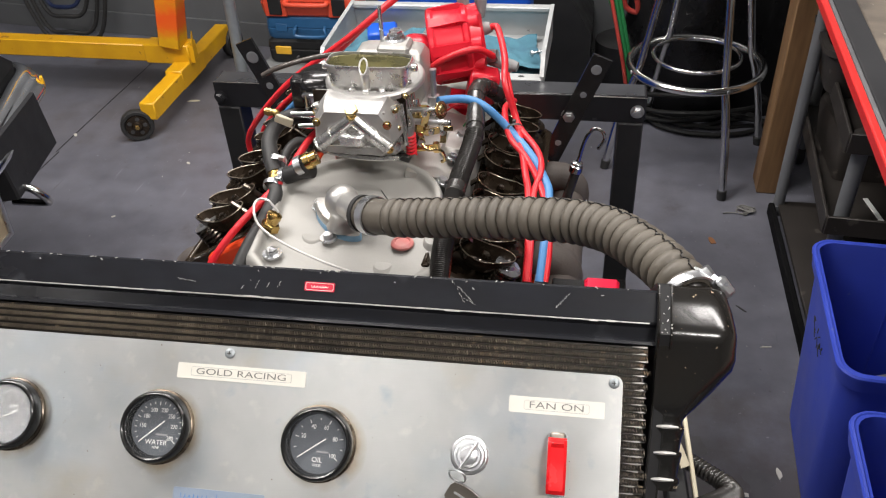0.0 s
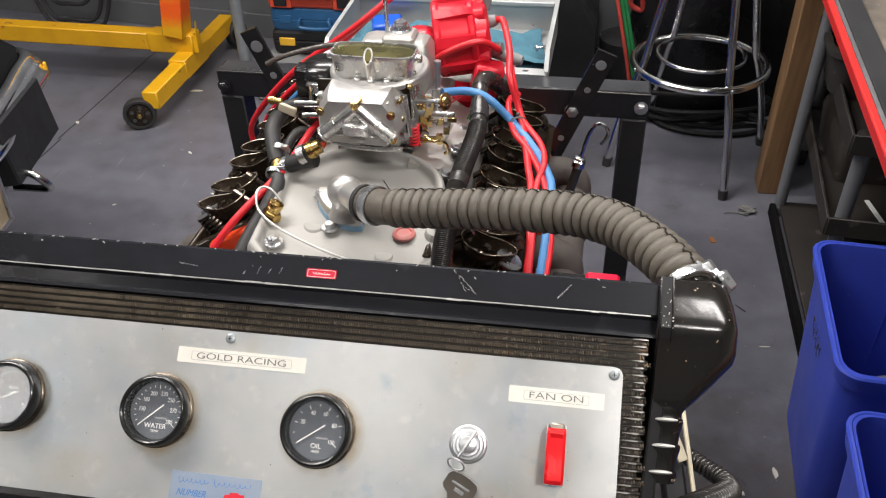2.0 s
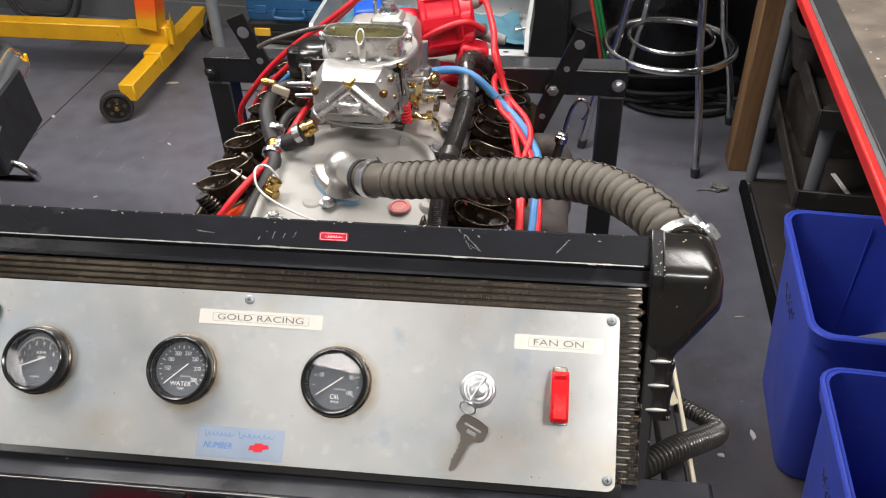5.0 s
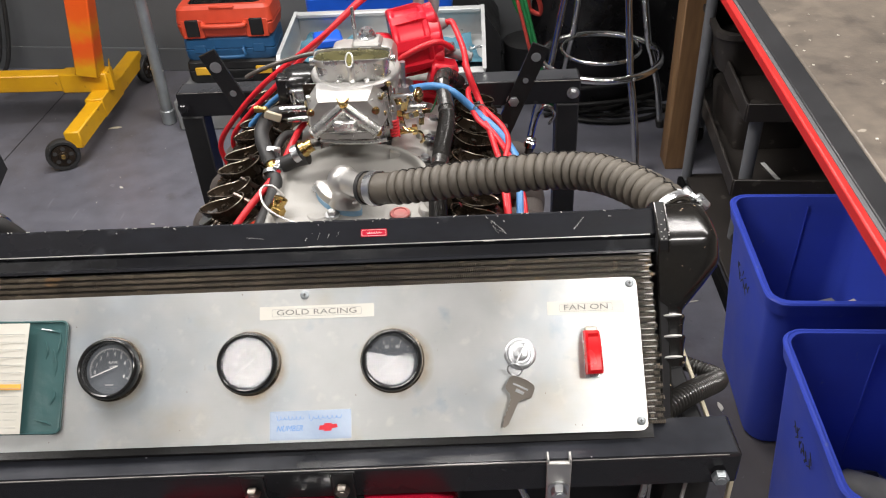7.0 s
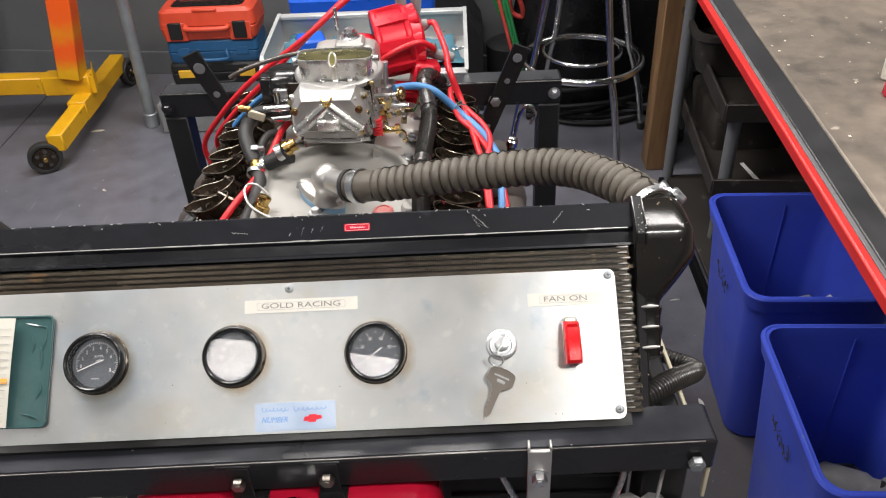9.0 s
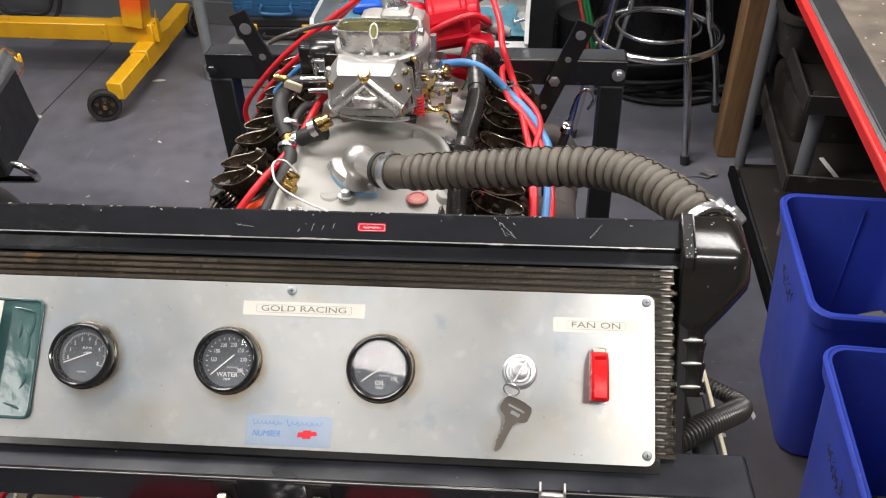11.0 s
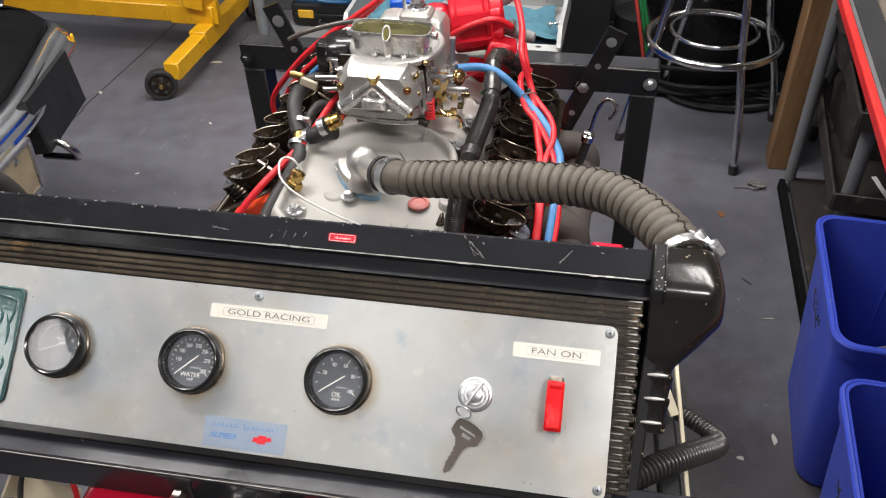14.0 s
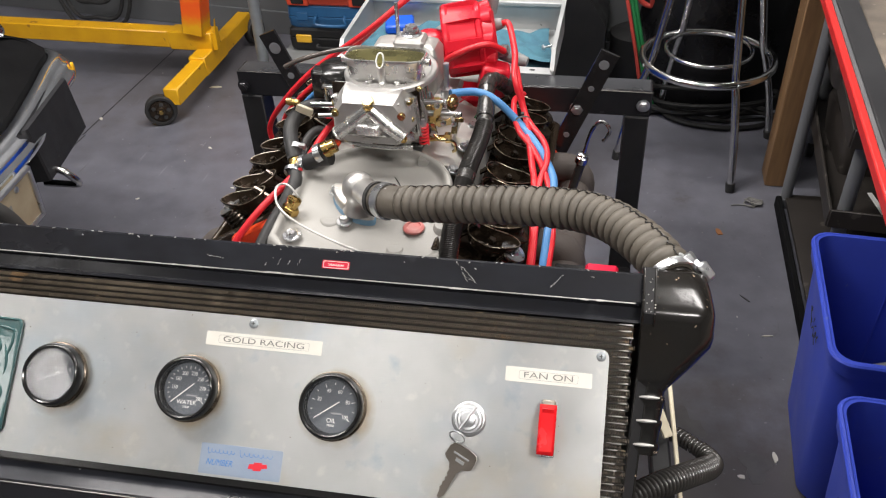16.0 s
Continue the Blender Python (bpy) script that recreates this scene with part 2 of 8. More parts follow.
OLDCHROME = mat("scuffed_chrome", (0.95, 0.96, 0.98), (0.80, 0.81, 0.84), rough=0.10, metal=1.0, scale=30, rvar=0.06, bump=0.06, bscale=90)
ZINC = mat("zinc_plate", (0.62, 0.63, 0.64), (0.5, 0.51, 0.53), rough=0.3, metal=0.95, scale=50, bump=0.05)
BRASS = mat("brass", (0.68, 0.47, 0.17), (0.5, 0.33, 0.11), rough=0.26, metal=1.0, scale=60, bump=0.05)
GOLDZINC = mat("yellow_zinc_plate", (0.66, 0.52, 0.24), (0.5, 0.36, 0.18), rough=0.25, metal=1.0, scale=60, bump=0.03)
OILY = mat("oily_dark_iron", (0.020, 0.014, 0.010), (0.04, 0.028, 0.018), rough=0.26, metal=0.4, scale=40, bump=0.12)
ROCKER = mat("oily_stamped_steel", (0.060, 0.043, 0.029), (0.024, 0.017, 0.012), rough=0.24, metal=0.6, scale=50, bump=0.05)
ROCKRIM = mat("worn_rocker_edge", (0.46, 0.40, 0.33), (0.22, 0.175, 0.125), rough=0.30, metal=1.0, scale=60, bump=0)
PUSHROD = mat("oily_bright_steel", (0.22, 0.19, 0.16), (0.10, 0.085, 0.07), rough=0.25, metal=1.0, scale=60, bump=0)
ELBOW = mat("satin_cast_elbow", (0.54, 0.53, 0.51), (0.43, 0.42, 0.405), rough=0.38, metal=0.80, scale=40, bump=0.08, bscale=420)
ENGRED = mat("orange_engine_enamel", (0.62, 0.055, 0.012), (0.5, 0.04, 0.01), rough=0.3, scale=40, bump=0.06)
IRON = mat("grey_brown_cast_iron", (0.085, 0.075, 0.07), (0.055, 0.042, 0.036), rough=0.72, metal=0.2, scale=30, bump=0.3, bscale=300)
REDWIRE = mat("red_silicone_lead", (0.62, 0.016, 0.025), (0.5, 0.012, 0.02), rough=0.38, scale=40, bump=0.03)
REDCAP = mat("red_moulded_plastic", (0.66, 0.012, 0.03), (0.56, 0.01, 0.025), rough=0.33, scale=30, bump=0.02)
BLUEWIRE = mat("blue_rubber_hose", (0.07, 0.22, 0.46), (0.05, 0.17, 0.38), rough=0.42, scale=40, bump=0.04)
RUBBER = mat("black_rubber", (0.022, 0.022, 0.023), (0.034, 0.033, 0.032), rough=0.5, scale=40, bump=0.08, spec=0.32)
CABLE = mat("dull_black_cable", (0.010, 0.010, 0.010), (0.016, 0.016, 0.016), rough=0.6, scale=40, bump=0.05, spec=0.25)
BROWNBLACK = mat("brownish_black_plastic", (0.040, 0.034, 0.030), (0.022, 0.019, 0.017), rough=0.55, scale=12, bump=0.10, spots=(0.075, 0.066, 0.058), spot_scale=24, spot_at=0.66, spec=0.4)
GREYBOOT = mat("grey_rubber_boot", (0.25, 0.25, 0.25), (0.19, 0.19, 0.19), rough=0.55, scale=40, bump=0.05)
FLEX = mat("dusty_ribbed_rubber", (0.112, 0.097, 0.077), (0.054, 0.047, 0.038), rough=0.50, scale=35, rvar=0.12, bump=0.14, bscale=260, spots=(0.17, 0.145, 0.11), spot_scale=55, spot_at=0.70)
CONDUIT = mat("glossy_black_conduit", (0.021, 0.020, 0.019), (0.034, 0.032, 0.030), rough=0.24, scale=40, bump=0.03)
CORE = mat("dirty_shaded_copper_core", (0.027, 0.022, 0.017), (0.013, 0.011, 0.009), rough=0.55, metal=0.3, scale=60, bump=0.1, spots=(0.14, 0.105, 0.07), spot_scale=90, spot_at=0.66)
FINEDGE = mat("bare_fin_edge", (0.165, 0.132, 0.096), (0.040, 0.030, 0.022), rough=0.42, metal=0.3, scale=55, bump=0.05, spots=(0.24, 0.15, 0.08), spot_scale=24, spot_at=0.68)
# black dial lifted to blue-grey: the haze reflected in its glass is in the colour
DIAL = mat("hazed_gauge_dial", (0.108, 0.119, 0.134), (0.092, 0.102, 0.116), rough=0.5, bump=0)
BEZEL = mat("gauge_bezel_black", (0.010, 0.010, 0.010), (0.014, 0.014, 0.014), rough=0.16, bump=0)
TARNISH = mat("tarnished_gauge_rim", (0.16, 0.125, 0.09), (0.05, 0.04, 0.032), rough=0.28, metal=0.8, scale=60, bump=0)
WHITE = mat("white_print", (0.8, 0.8, 0.78), (0.76, 0.76, 0.74), rough=0.5, bump=0)
TAPE = mat("aged_label_tape", (0.66, 0.64, 0.58), (0.59, 0.57, 0.51), rough=0.5, scale=40, bump=0.02)
LABELINK = mat("faded_label_ink", (0.13, 0.13, 0.12), (0.19, 0.19, 0.18), rough=0.6, bump=0)
PAPER = mat("label_paper", (0.63, 0.61, 0.545), (0.57, 0.545, 0.475), rough=0.55, scale=25, bump=0.02)
INK = mat("black_ink", (0.03, 0.03, 0.03), (0.04, 0.04, 0.04), rough=0.6, bump=0)
GREYINK = mat("grey_ink", (0.30, 0.30, 0.31), (0.34, 0.34, 0.34), rough=0.6, bump=0)
BLUEINK = mat("blue_ink", (0.06, 0.20, 0.50), (0.09, 0.26, 0.55), rough=0.5, bump=0)
REDINK = mat("red_ink", (0.6, 0.015, 0.03), (0.55, 0.012, 0.025), rough=0.4, bump=0)
FOIL = mat("silver_blue_foil", (0.30, 0.37, 0.48), (0.40, 0.45, 0.53), rough=0.30, metal=0.6, scale=30, bump=0.10)
REDPAINT = mat("red_gloss_paint", (0.56, 0.010, 0.040), (0.49, 0.008, 0.032), rough=0.24, scale=14, bump=0.02)
SWITCHRED = mat("red_switch_guard", (0.62, 0.006, 0.010), (0.56, 0.005, 0.008), rough=0.22, bump=0)
BIN = mat("blue_bin_plastic", (0.047, 0.086, 0.58), (0.040, 0.072, 0.50), rough=0.42, scale=12, bump=0.05, spots=(0.08, 0.12, 0.50), spot_scale=45, spot_at=0.70)
YELLOW = mat("yellow_crane_paint", (0.74, 0.40, 0.008), (0.60, 0.30, 0.008), rough=0.42, scale=14, bump=0.06, spots=(0.36, 0.16, 0.02), spot_scale=26, spot_at=0.67)
SPRAYED = mat("oversprayed_crane_paint", (0.74, 0.40, 0.008), (0.60, 0.30, 0.008), rough=0.42, scale=14, bump=0.06, spots=(0.36, 0.16, 0.02), spot_scale=26, spot_at=0.67)


def overspray(m, bands):
    """Soft-edged coats of orange-red spray across a mast, by height above its base."""
    n, l = m.node_tree.nodes, m.node_tree.links
    bsdf = n["Principled BSDF"]
    tc, sep, fuzz = n.new("ShaderNodeTexCoord"), n.new("ShaderNodeSeparateXYZ"), n.new("ShaderNodeTexNoise")
    fuzz.inputs["Scale"].default_value, fuzz.inputs["Detail"].default_value = 30, 5
    l.new(tc.outputs["Object"], sep.inputs[0])
    l.new(tc.outputs["Object"], fuzz.inputs["Vector"])
    high = n.new("ShaderNodeMath")
    high.operation = "MULTIPLY_ADD"
    high.inputs[1].default_value = 0.06
    l.new(fuzz.outputs[0], high.inputs[0])
    l.new(sep.outputs["Z"], high.inputs[2])
    ramp = n.new("ShaderNodeValToRGB")
    e = ramp.color_ramp.elements
    e[0].position, e[0].color = bands[0][0], (0, 0, 0, 1)
    e[1].position, e[1].color = bands[-1][0], (bands[-1][1],) * 3 + (1,)
    for at, v in bands[1:-1]:
        e.new(at).color = (v, v, v, 1)
    l.new(high.outputs[0], ramp.inputs[0])
    mx = n.new("ShaderNodeMix")
    mx.data_type = "RGBA"
    mx.inputs["B"].default_value = (0.82, 0.085, 0.012, 1)
    l.new(ramp.outputs[0], mx.inputs["Factor"])
    l.new(bsdf.inputs["Base Color"].links[0].from_socket, mx.inputs["A"])
    l.new(mx.outputs["Result"], bsdf.inputs["Base Color"])


overspray(SPRAYED, ((0.27, 0.0), (0.315, 0.85), (0.36, 0.95), (0.41, 0.45), (0.46, 0.9), (0.58, 0.95), (0.66, 0.0)))
GALV = mat("galvanised_pipe", (0.36, 0.39, 0.40), (0.24, 0.26, 0.27), rough=0.45, metal=0.6, scale=20, bump=0.1)
WOOD = mat("pine_post", (0.27, 0.155, 0.070), (0.15, 0.080, 0.036), rough=0.6, scale=14, stretch=(6, 6, 0.6), bump=0.2)
BENCHTOP = mat("worn_steel_bench_top", (0.245, 0.205, 0.165), (0.120, 0.103, 0.088), rough=0.42, metal=0.25, scale=26, bump=0.14, spots=(0.42, 0.37, 0.31), spot_scale=46, spot_at=0.68)
BENCHRED = mat("red_bench_edge", (0.62, 0.025, 0.022), (0.52, 0.02, 0.018), rough=0.4, scale=16, bump=0.04)
BENCHBLACK = mat("black_bench_band", (0.035, 0.035, 0.037), (0.022, 0.022, 0.024), rough=0.4, scale=12, bump=0.05)
GREYSTRIP = mat("grey_strip", (0.12, 0.12, 0.125), (0.09, 0.09, 0.095), rough=0.5, bump=0.03)
GUARDRUBBER = mat("greyed_rubber", (0.016, 0.016, 0.018), (0.022, 0.022, 0.024), rough=0.6, scale=22, bump=0.15, spots=(0.035, 0.034, 0.033), spot_scale=40, spot_at=0.74, spec=0.2)
CARBLACK = mat("faded_black_filler", (0.0055, 0.0055, 0.006), (0.009, 0.009, 0.0095), rough=0.75, scale=16, bump=0.12, spots=(0.022, 0.021, 0.020), spot_scale=30, spot_at=0.74, spec=0.06)
BLACKPLAST = mat("black_plastic", (0.013, 0.013, 0.014), (0.020, 0.020, 0.020), rough=0.42, scale=20, bump=0.08, spec=0.25)
GREYPIPE = mat("grey_plastic_leg", (0.17, 0.175, 0.185), (0.14, 0.145, 0.155), rough=0.5, scale=14, bump=0.04)
TRAYM = mat("pale_grey_tray_enamel", (0.50, 0.51, 0.51), (0.40, 0.41, 0.41), rough=0.35, metal=0.4, scale=16, bump=0.05)
RAG = mat("teal_cloth", (0.06, 0.17, 0.22), (0.035, 0.11, 0.16), rough=0.9, scale=60, bump=0.6, bscale=700)
CASERED = mat("orange_red_case", (0.62, 0.07, 0.03), (0.52, 0.055, 0.025), rough=0.42, bump=0.05)
CASEBLUE = mat("blue_case", (0.02, 0.10, 0.23), (0.016, 0.08, 0.19), rough=0.45, bump=0.05)
BRIGHTBLUE = mat("bright_blue_plastic", (0.01, 0.09, 0.55), (0.008, 0.07, 0.45), rough=0.35, bump=0.03)
LEDGE = mat("grey_ledge_paint", (0.22, 0.225, 0.225), (0.17, 0.175, 0.175), rough=0.6, bump=0.06)
GREENHOSE = mat("green_hose", (0.02, 0.20, 0.06), (0.015, 0.15, 0.045), rough=0.45, bump=0.03)
REDHOSE = mat("faded_red_hose", (0.55, 0.07, 0.05), (0.45, 0.05, 0.04), rough=0.45, bump=0.03)
CREAM = mat("cream_metal", (0.55, 0.50, 0.38), (0.42, 0.37, 0.26), rough=0.5, scale=30, bump=0.06)
POUCH = mat("teal_vinyl", (0.055, 0.118, 0.118), (0.036, 0.085, 0.086), rough=0.11, scale=20, rvar=0.05, bump=0.55, bscale=34, coat=0.5)
OLIVE = mat("olive_choke_plate", (0.20, 0.18, 0.065), (0.11, 0.10, 0.04), rough=0.25, metal=0.9, bump=0)
KEYM = mat("nickel_key", (0.36, 0.32, 0.28), (0.28, 0.25, 0.22), rough=0.32, metal=1.0, bump=0.03)
PLATE = mat("aged_plate", (0.42, 0.35, 0.235), (0.30, 0.235, 0.15), rough=0.5, scale=26, bump=0.05)
ORANGEHI = mat("orange_highlighter", (0.85, 0.38, 0.08), (0.80, 0.42, 0.05), rough=0.6, bump=0)
GREYJAR = mat("grey_plastic_pipe", (0.24, 0.235, 0.22), (0.16, 0.155, 0.145), rough=0.5, bump=0.04)
BAG = mat("clear_crumpled_bag", (0.38, 0.37, 0.36), (0.2, 0.19, 0.19), rough=0.12, scale=30, bump=0.5, bscale=60)
CLEARLID = glass_mat("clear_lid", (0.80, 0.80, 0.80), 0.1)
GAUGEGLASS = glass_mat("gauge_glass")
LAMPM = bpy.data.materials.new("lamp_housing")
LAMPM.use_nodes = True
LAMPM.node_tree.nodes["Principled BSDF"].inputs["Base Color"].default_value = (0.8, 0.8, 0.8, 1)


# mesh builder ----------------------------------------------------------------
class B:
    """Gathers rounded boxes, tubes, lathed and swept forms into one mesh."""

    def __init__(self):
        self.v, self.f, self.m = [], [], Matrix()

    def at(self, m=None):
        self.m = m or Matrix()
        return self

    def raw(self, verts, faces, flip=False):
        k = len(self.v)
        self.v += [tuple(self.m @ Vector(p)) for p in verts]
        self.f += [tuple(k + i for i in (reversed(q) if flip else q)) for q in faces]
        return self

    def box(self, c, s, b=0.002, m=None):
        """A box of size s round c with chamfered edges."""
        h = [v / 2 for v in s]
        b = min(b, *(v * 0.45 for v in h))
        verts, idx = [], {}
        for sx in (-1, 1):
            for sy in (-1, 1):
                for sz in (-1, 1):
                    sg = (sx, sy, sz)
                    for ax in range(3):
                        idx[sg, ax] = len(verts)
                        verts.append(Vector([sg[i] * (h[i] if i == ax else h[i] - b) for i in range(3)]))
        faces = []
        for ax in range(3):
            p, q = (ax + 1) % 3, (ax + 2) % 3
            for s1 in (-1, 1):
                ring = []
                for a, d in ((-1, -1), (1, -1), (1, 1), (-1, 1)):
                    sg = [0, 0, 0]
                    sg[ax], sg[p], sg[q] = s1, a, d
                    ring.append(idx[tuple(sg), ax])
                faces.append(ring)
            for a in (-1, 1):
                for d in (-1, 1):
                    e = []
                    for s1, order in ((-1, (p, q)), (1, (q, p))):
                        sg = [0, 0, 0]
                        sg[ax], sg[p], sg[q] = s1, a, d
                        e += [idx[tuple(sg), o] for o in order]
                    faces.append(e)
        for sx in (-1, 1):
            for sy in (-1, 1):
                for sz in (-1, 1):
                    faces.append([idx[(sx, sy, sz), ax] for ax in range(3)])
        out = []
        for q in faces:
            mid = sum((verts[i] for i in q), Vector()) / len(q)
            nrm = (verts[q[1]] - verts[q[0]]).cross(verts[q[2]] - verts[q[0]])
            out.append(q if nrm.dot(mid) > 0 else q[::-1])
        t = Matrix.Translation(c) @ (m or Matrix())
        return self.raw([t @ p for p in verts], out)

    def cyl(self, p0, p1, r0, r1=None, n=20, caps=True, bev=0.0):
        """A round bar or cone from p0 to p1."""
        r1 = r0 if r1 is None else r1
        p0, p1 = Vector(p0), Vector(p1)
        ln = (p1 - p0).length
        if bev:
            prof = [(0, r0 - bev), (bev, r0), (ln - bev, r1), (ln, r1 - bev)]
        else:
            prof = [(0, r0), (ln, r1)]
        return self.lathe(p0, p1 - p0, prof, n, caps)

    def lathe(self, base, axis, prof, n=24, caps=True, sx=1.0, sy=1.0, ref=None):
        """Turns a profile of (height, radius) round an axis; sx, sy flatten it to an ellipse."""
        z = Vector(axis).normalized()
        x = Vector(ref) if ref else (Vector((1, 0, 0)) if abs(z.x) < 0.8 else Vector((0, 1, 0)))
        x = (x - z * x.dot(z)).normalized()
        y = z.cross(x)
        base = Vector(base)
        verts, faces = [], []
        for h, r in prof:
            for k in range(n):
                a = 2 * math.pi * k / n
                verts.append(base + z * h + x * (r * sx * math.cos(a)) + y * (r * sy * math.sin(a)))
        for i in range(len(prof) - 1):
            for k in range(n):
                j = (k + 1) % n
                faces.append((i * n + k, i * n + j, (i + 1) * n + j, (i + 1) * n + k))
        if caps:
            faces.append(tuple(reversed(range(n))))
            faces.append(tuple(range((len(prof) - 1) * n, len(prof) * n)))
        return self.raw(verts, faces)

    def tube(self, pts, r, n=10, smooth=0, caps=True, closed=False):
        """A round tube along a line of points; r may be a number or a function of the way from 0 to 1."""
        pts = [Vector(p) for p in pts]
        if smooth:
            pts = spline(pts, smooth, closed)
        k = len(pts)
        rad = r if callable(r) else (lambda s: r)
        prev, verts, faces = None, [], []
        for i, p in enumerate(pts):
            a, c = (pts[i - 1], pts[(i + 1) % k]) if closed else (pts[max(i - 1, 0)], pts[min(i + 1, k - 1)])
            t = (c - a).normalized()
            if prev is None:
                prev = t.orthogonal().normalized()
            prev = (prev - t * prev.dot(t)).normalized()
            o = t.cross(prev)
            rr = rad(i / max(1, k - 1))
            for j in range(n):
                w = 2 * math.pi * j / n
                verts.append(p + (prev * math.cos(w) + o * math.sin(w)) * rr)
        for i in range(k if closed else k - 1):
            for j in range(n):
                q, i2 = (j + 1) % n, (i + 1) % k
                faces.append((i * n + j, i * n + q, i2 * n + q, i2 * n + j))
        if caps and not closed:
            faces.append(tuple(reversed(range(n))))
            faces.append(tuple(range((k - 1) * n, k * n)))
        return self.raw(verts, faces)

    def prism(self, poly, h0, h1, m=None):
        """A flat outline (x, y), anticlockwise, raised from h0 to h1."""
        n = len(poly)
        verts = [(x, y, h0) for x, y in poly] + [(x, y, h1) for x, y in poly]
        faces = [tuple(reversed(range(n))), tuple(range(n, 2 * n))] + [(i, (i + 1) % n, n + (i + 1) % n, n + i) for i in range(n)]
        t = m or Matrix()
        return self.raw([t @ Vector(p) for p in verts], faces)

    def loft(self, rings, caps=True):
        """Joins rings of equally many points."""
        n = len(rings[0])
        verts = [p for ring in rings for p in ring]
        faces = []
        for i in range(len(rings) - 1):
            for k in range(n):
                j = (k + 1) % n
                faces.append((i * n + k, i * n + j, (i + 1) * n + j, (i + 1) * n + k))
        if caps:
            faces.append(tuple(reversed(range(n))))
            faces.append(tuple(range((len(rings) - 1) * n, len(rings) * n)))
        return self.raw(verts, faces)

    def hexnut(self, base, axis, r, h):
        z = Vector(axis).normalized()
        return self.lathe(base, axis, [(0, r), (h * 0.8, r), (h, r * 0.86)], 6)


def spline(pts, per, closed=False):
    out, k = [], len(pts)
    for i in range(k if closed else k - 1):
        if closed:
            a, b, c, d = pts[i - 1], pts[i], pts[(i + 1) % k], pts[(i + 2) % k]
        else:
            a, b, c, d = pts[max(i - 1, 0)], pts[i], pts[i + 1], pts[min(i + 2, k - 1)]
        for s in range(per):
            t = s / per
            out.append(0.5 * ((2 * b) + (c - a) * t + (2 * a - 5 * b + 4 * c - d) * t * t + (3 * b - 3 * c + d - a) * t ** 3))
    if not closed:
        out.append(pts[-1])
    return out


def evenly(pts, step):
    """Points at equal steps along a line of points."""
    acc = [0.0]
    for p, q in zip(pts, pts[1:]):
        acc.append(acc[-1] + (q - p).length)
    n, out, j = max(2, int(acc[-1] / step)), [], 0
    for i in range(n + 1):
        d = acc[-1] * i / n
        while j < len(acc) - 2 and acc[j + 1] < d:
            j += 1
        out.append(pts[j].lerp(pts[j + 1], min(1.0, (d - acc[j]) / max(1e-9, acc[j + 1] - acc[j]))))
    return out


def rounded(w, h, r, n=5, cx=0.0, cy=0.0):
    """An anticlockwise rounded rectangle."""
    out = []
    for qx, qy, a0 in ((1, 1, 0), (-1, 1, 90), (-1, -1, 180), (1, -1, 270)):
        for i in range(n + 1):
            a = radians(a0 + 90 * i / n)
            out.append((cx + qx * (w / 2 - r) + r * math.cos(a), cy + qy * (h / 2 - r) + r * math.sin(a)))
    return out


def mesh_of(name, b, material, angle=38):
    me = bpy.data.meshes.new(name)
    me.from_pydata(b.v, [], b.f)
    me.materials.append(material)
    me.shade_smooth()
    me.set_sharp_from_angle(angle=radians(angle))
    return me


def thing(name, m, label, category, group="", kind=""):
    """An empty at a thing's base, to which its parts belong."""
    ob = new(name)
    ob.empty_display_size = 0.05
    ob.matrix_world = m
    return tagged(ob, label, category, group, kind)


def part(name, b, material, parent, label="", angle=38):
    """One mesh under a thing or part, in the thing's own space."""
    ob = new(name, mesh_of(name, b, material, angle))
    ob.parent = parent
    return tagged(ob, label) if label else ob


def solid(name, b, material, label, category, m=None, group="", kind="", angle=38):
    """A thing that is one mesh."""
    ob = new(name, mesh_of(name, b, material, angle))
    if m is not None:
        ob.matrix_world = m
    return tagged(ob, label, category, group, kind)


def writing(name, words, size, material, parent, m, label="", wide=1.0, thin=0.0):
    """Raised letters in the built-in font, centred on m."""
    c = bpy.data.curves.new(name, "FONT")
    c.body, c.size, c.align_x, c.align_y, c.extrude = words, size, "CENTER", "CENTER", 0.00015
    c.offset = thin
    tmp = bpy.data.objects.new(name, c)
    me = bpy.data.meshes.new_from_object(tmp)
    bpy.data.objects.remove(tmp)
    bpy.data.curves.remove(c)
    me.transform(m @ Matrix.Diagonal((wide, 1, 1, 1)))
    me.materials.clear()
    me.materials.append(material)
    ob = new(name, me)
    ob.parent = parent
    return tagged(ob, label) if label else ob


def T(x, y, z):
    return Matrix.Translation((x, y, z))


# the room --------------------------------------------------------------------
b = B().box((0.0, 1.0, -0.06), (9.0, 9.0, 0.12), 0.0)
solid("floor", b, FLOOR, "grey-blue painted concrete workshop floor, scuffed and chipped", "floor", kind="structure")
WALLM = pose(-1.3, 3.24, 0, 0, 0, -7)
b = B().at(WALLM).box((1.0, 0.1, ROOM_H / 2), (11.0, 0.2, ROOM_H), 0.0)
solid("wall_north", b, WALL, "dark grey painted workshop wall", "wall", kind="structure")
b = B().at(WALLM).box((1.0, -0.006, 0.05), (10.9, 0.012, 0.10), 0.002)
solid("baseboard", b, WALL, "dark grey skirting strip along the wall", "skirting", kind="structure")
for nm, c, s in (("wall_south", (0, -3.4, ROOM_H / 2), (9, 0.2, ROOM_H)), ("wall_east", (4.4, 0, ROOM_H / 2), (0.2, 8.6, ROOM_H)), ("wall_west", (-4.4, 0, ROOM_H / 2), (0.2, 8.6, ROOM_H))):
    solid(nm, B().box(c, s, 0.0), PALE, "plain pale workshop wall", "wall", kind="structure")
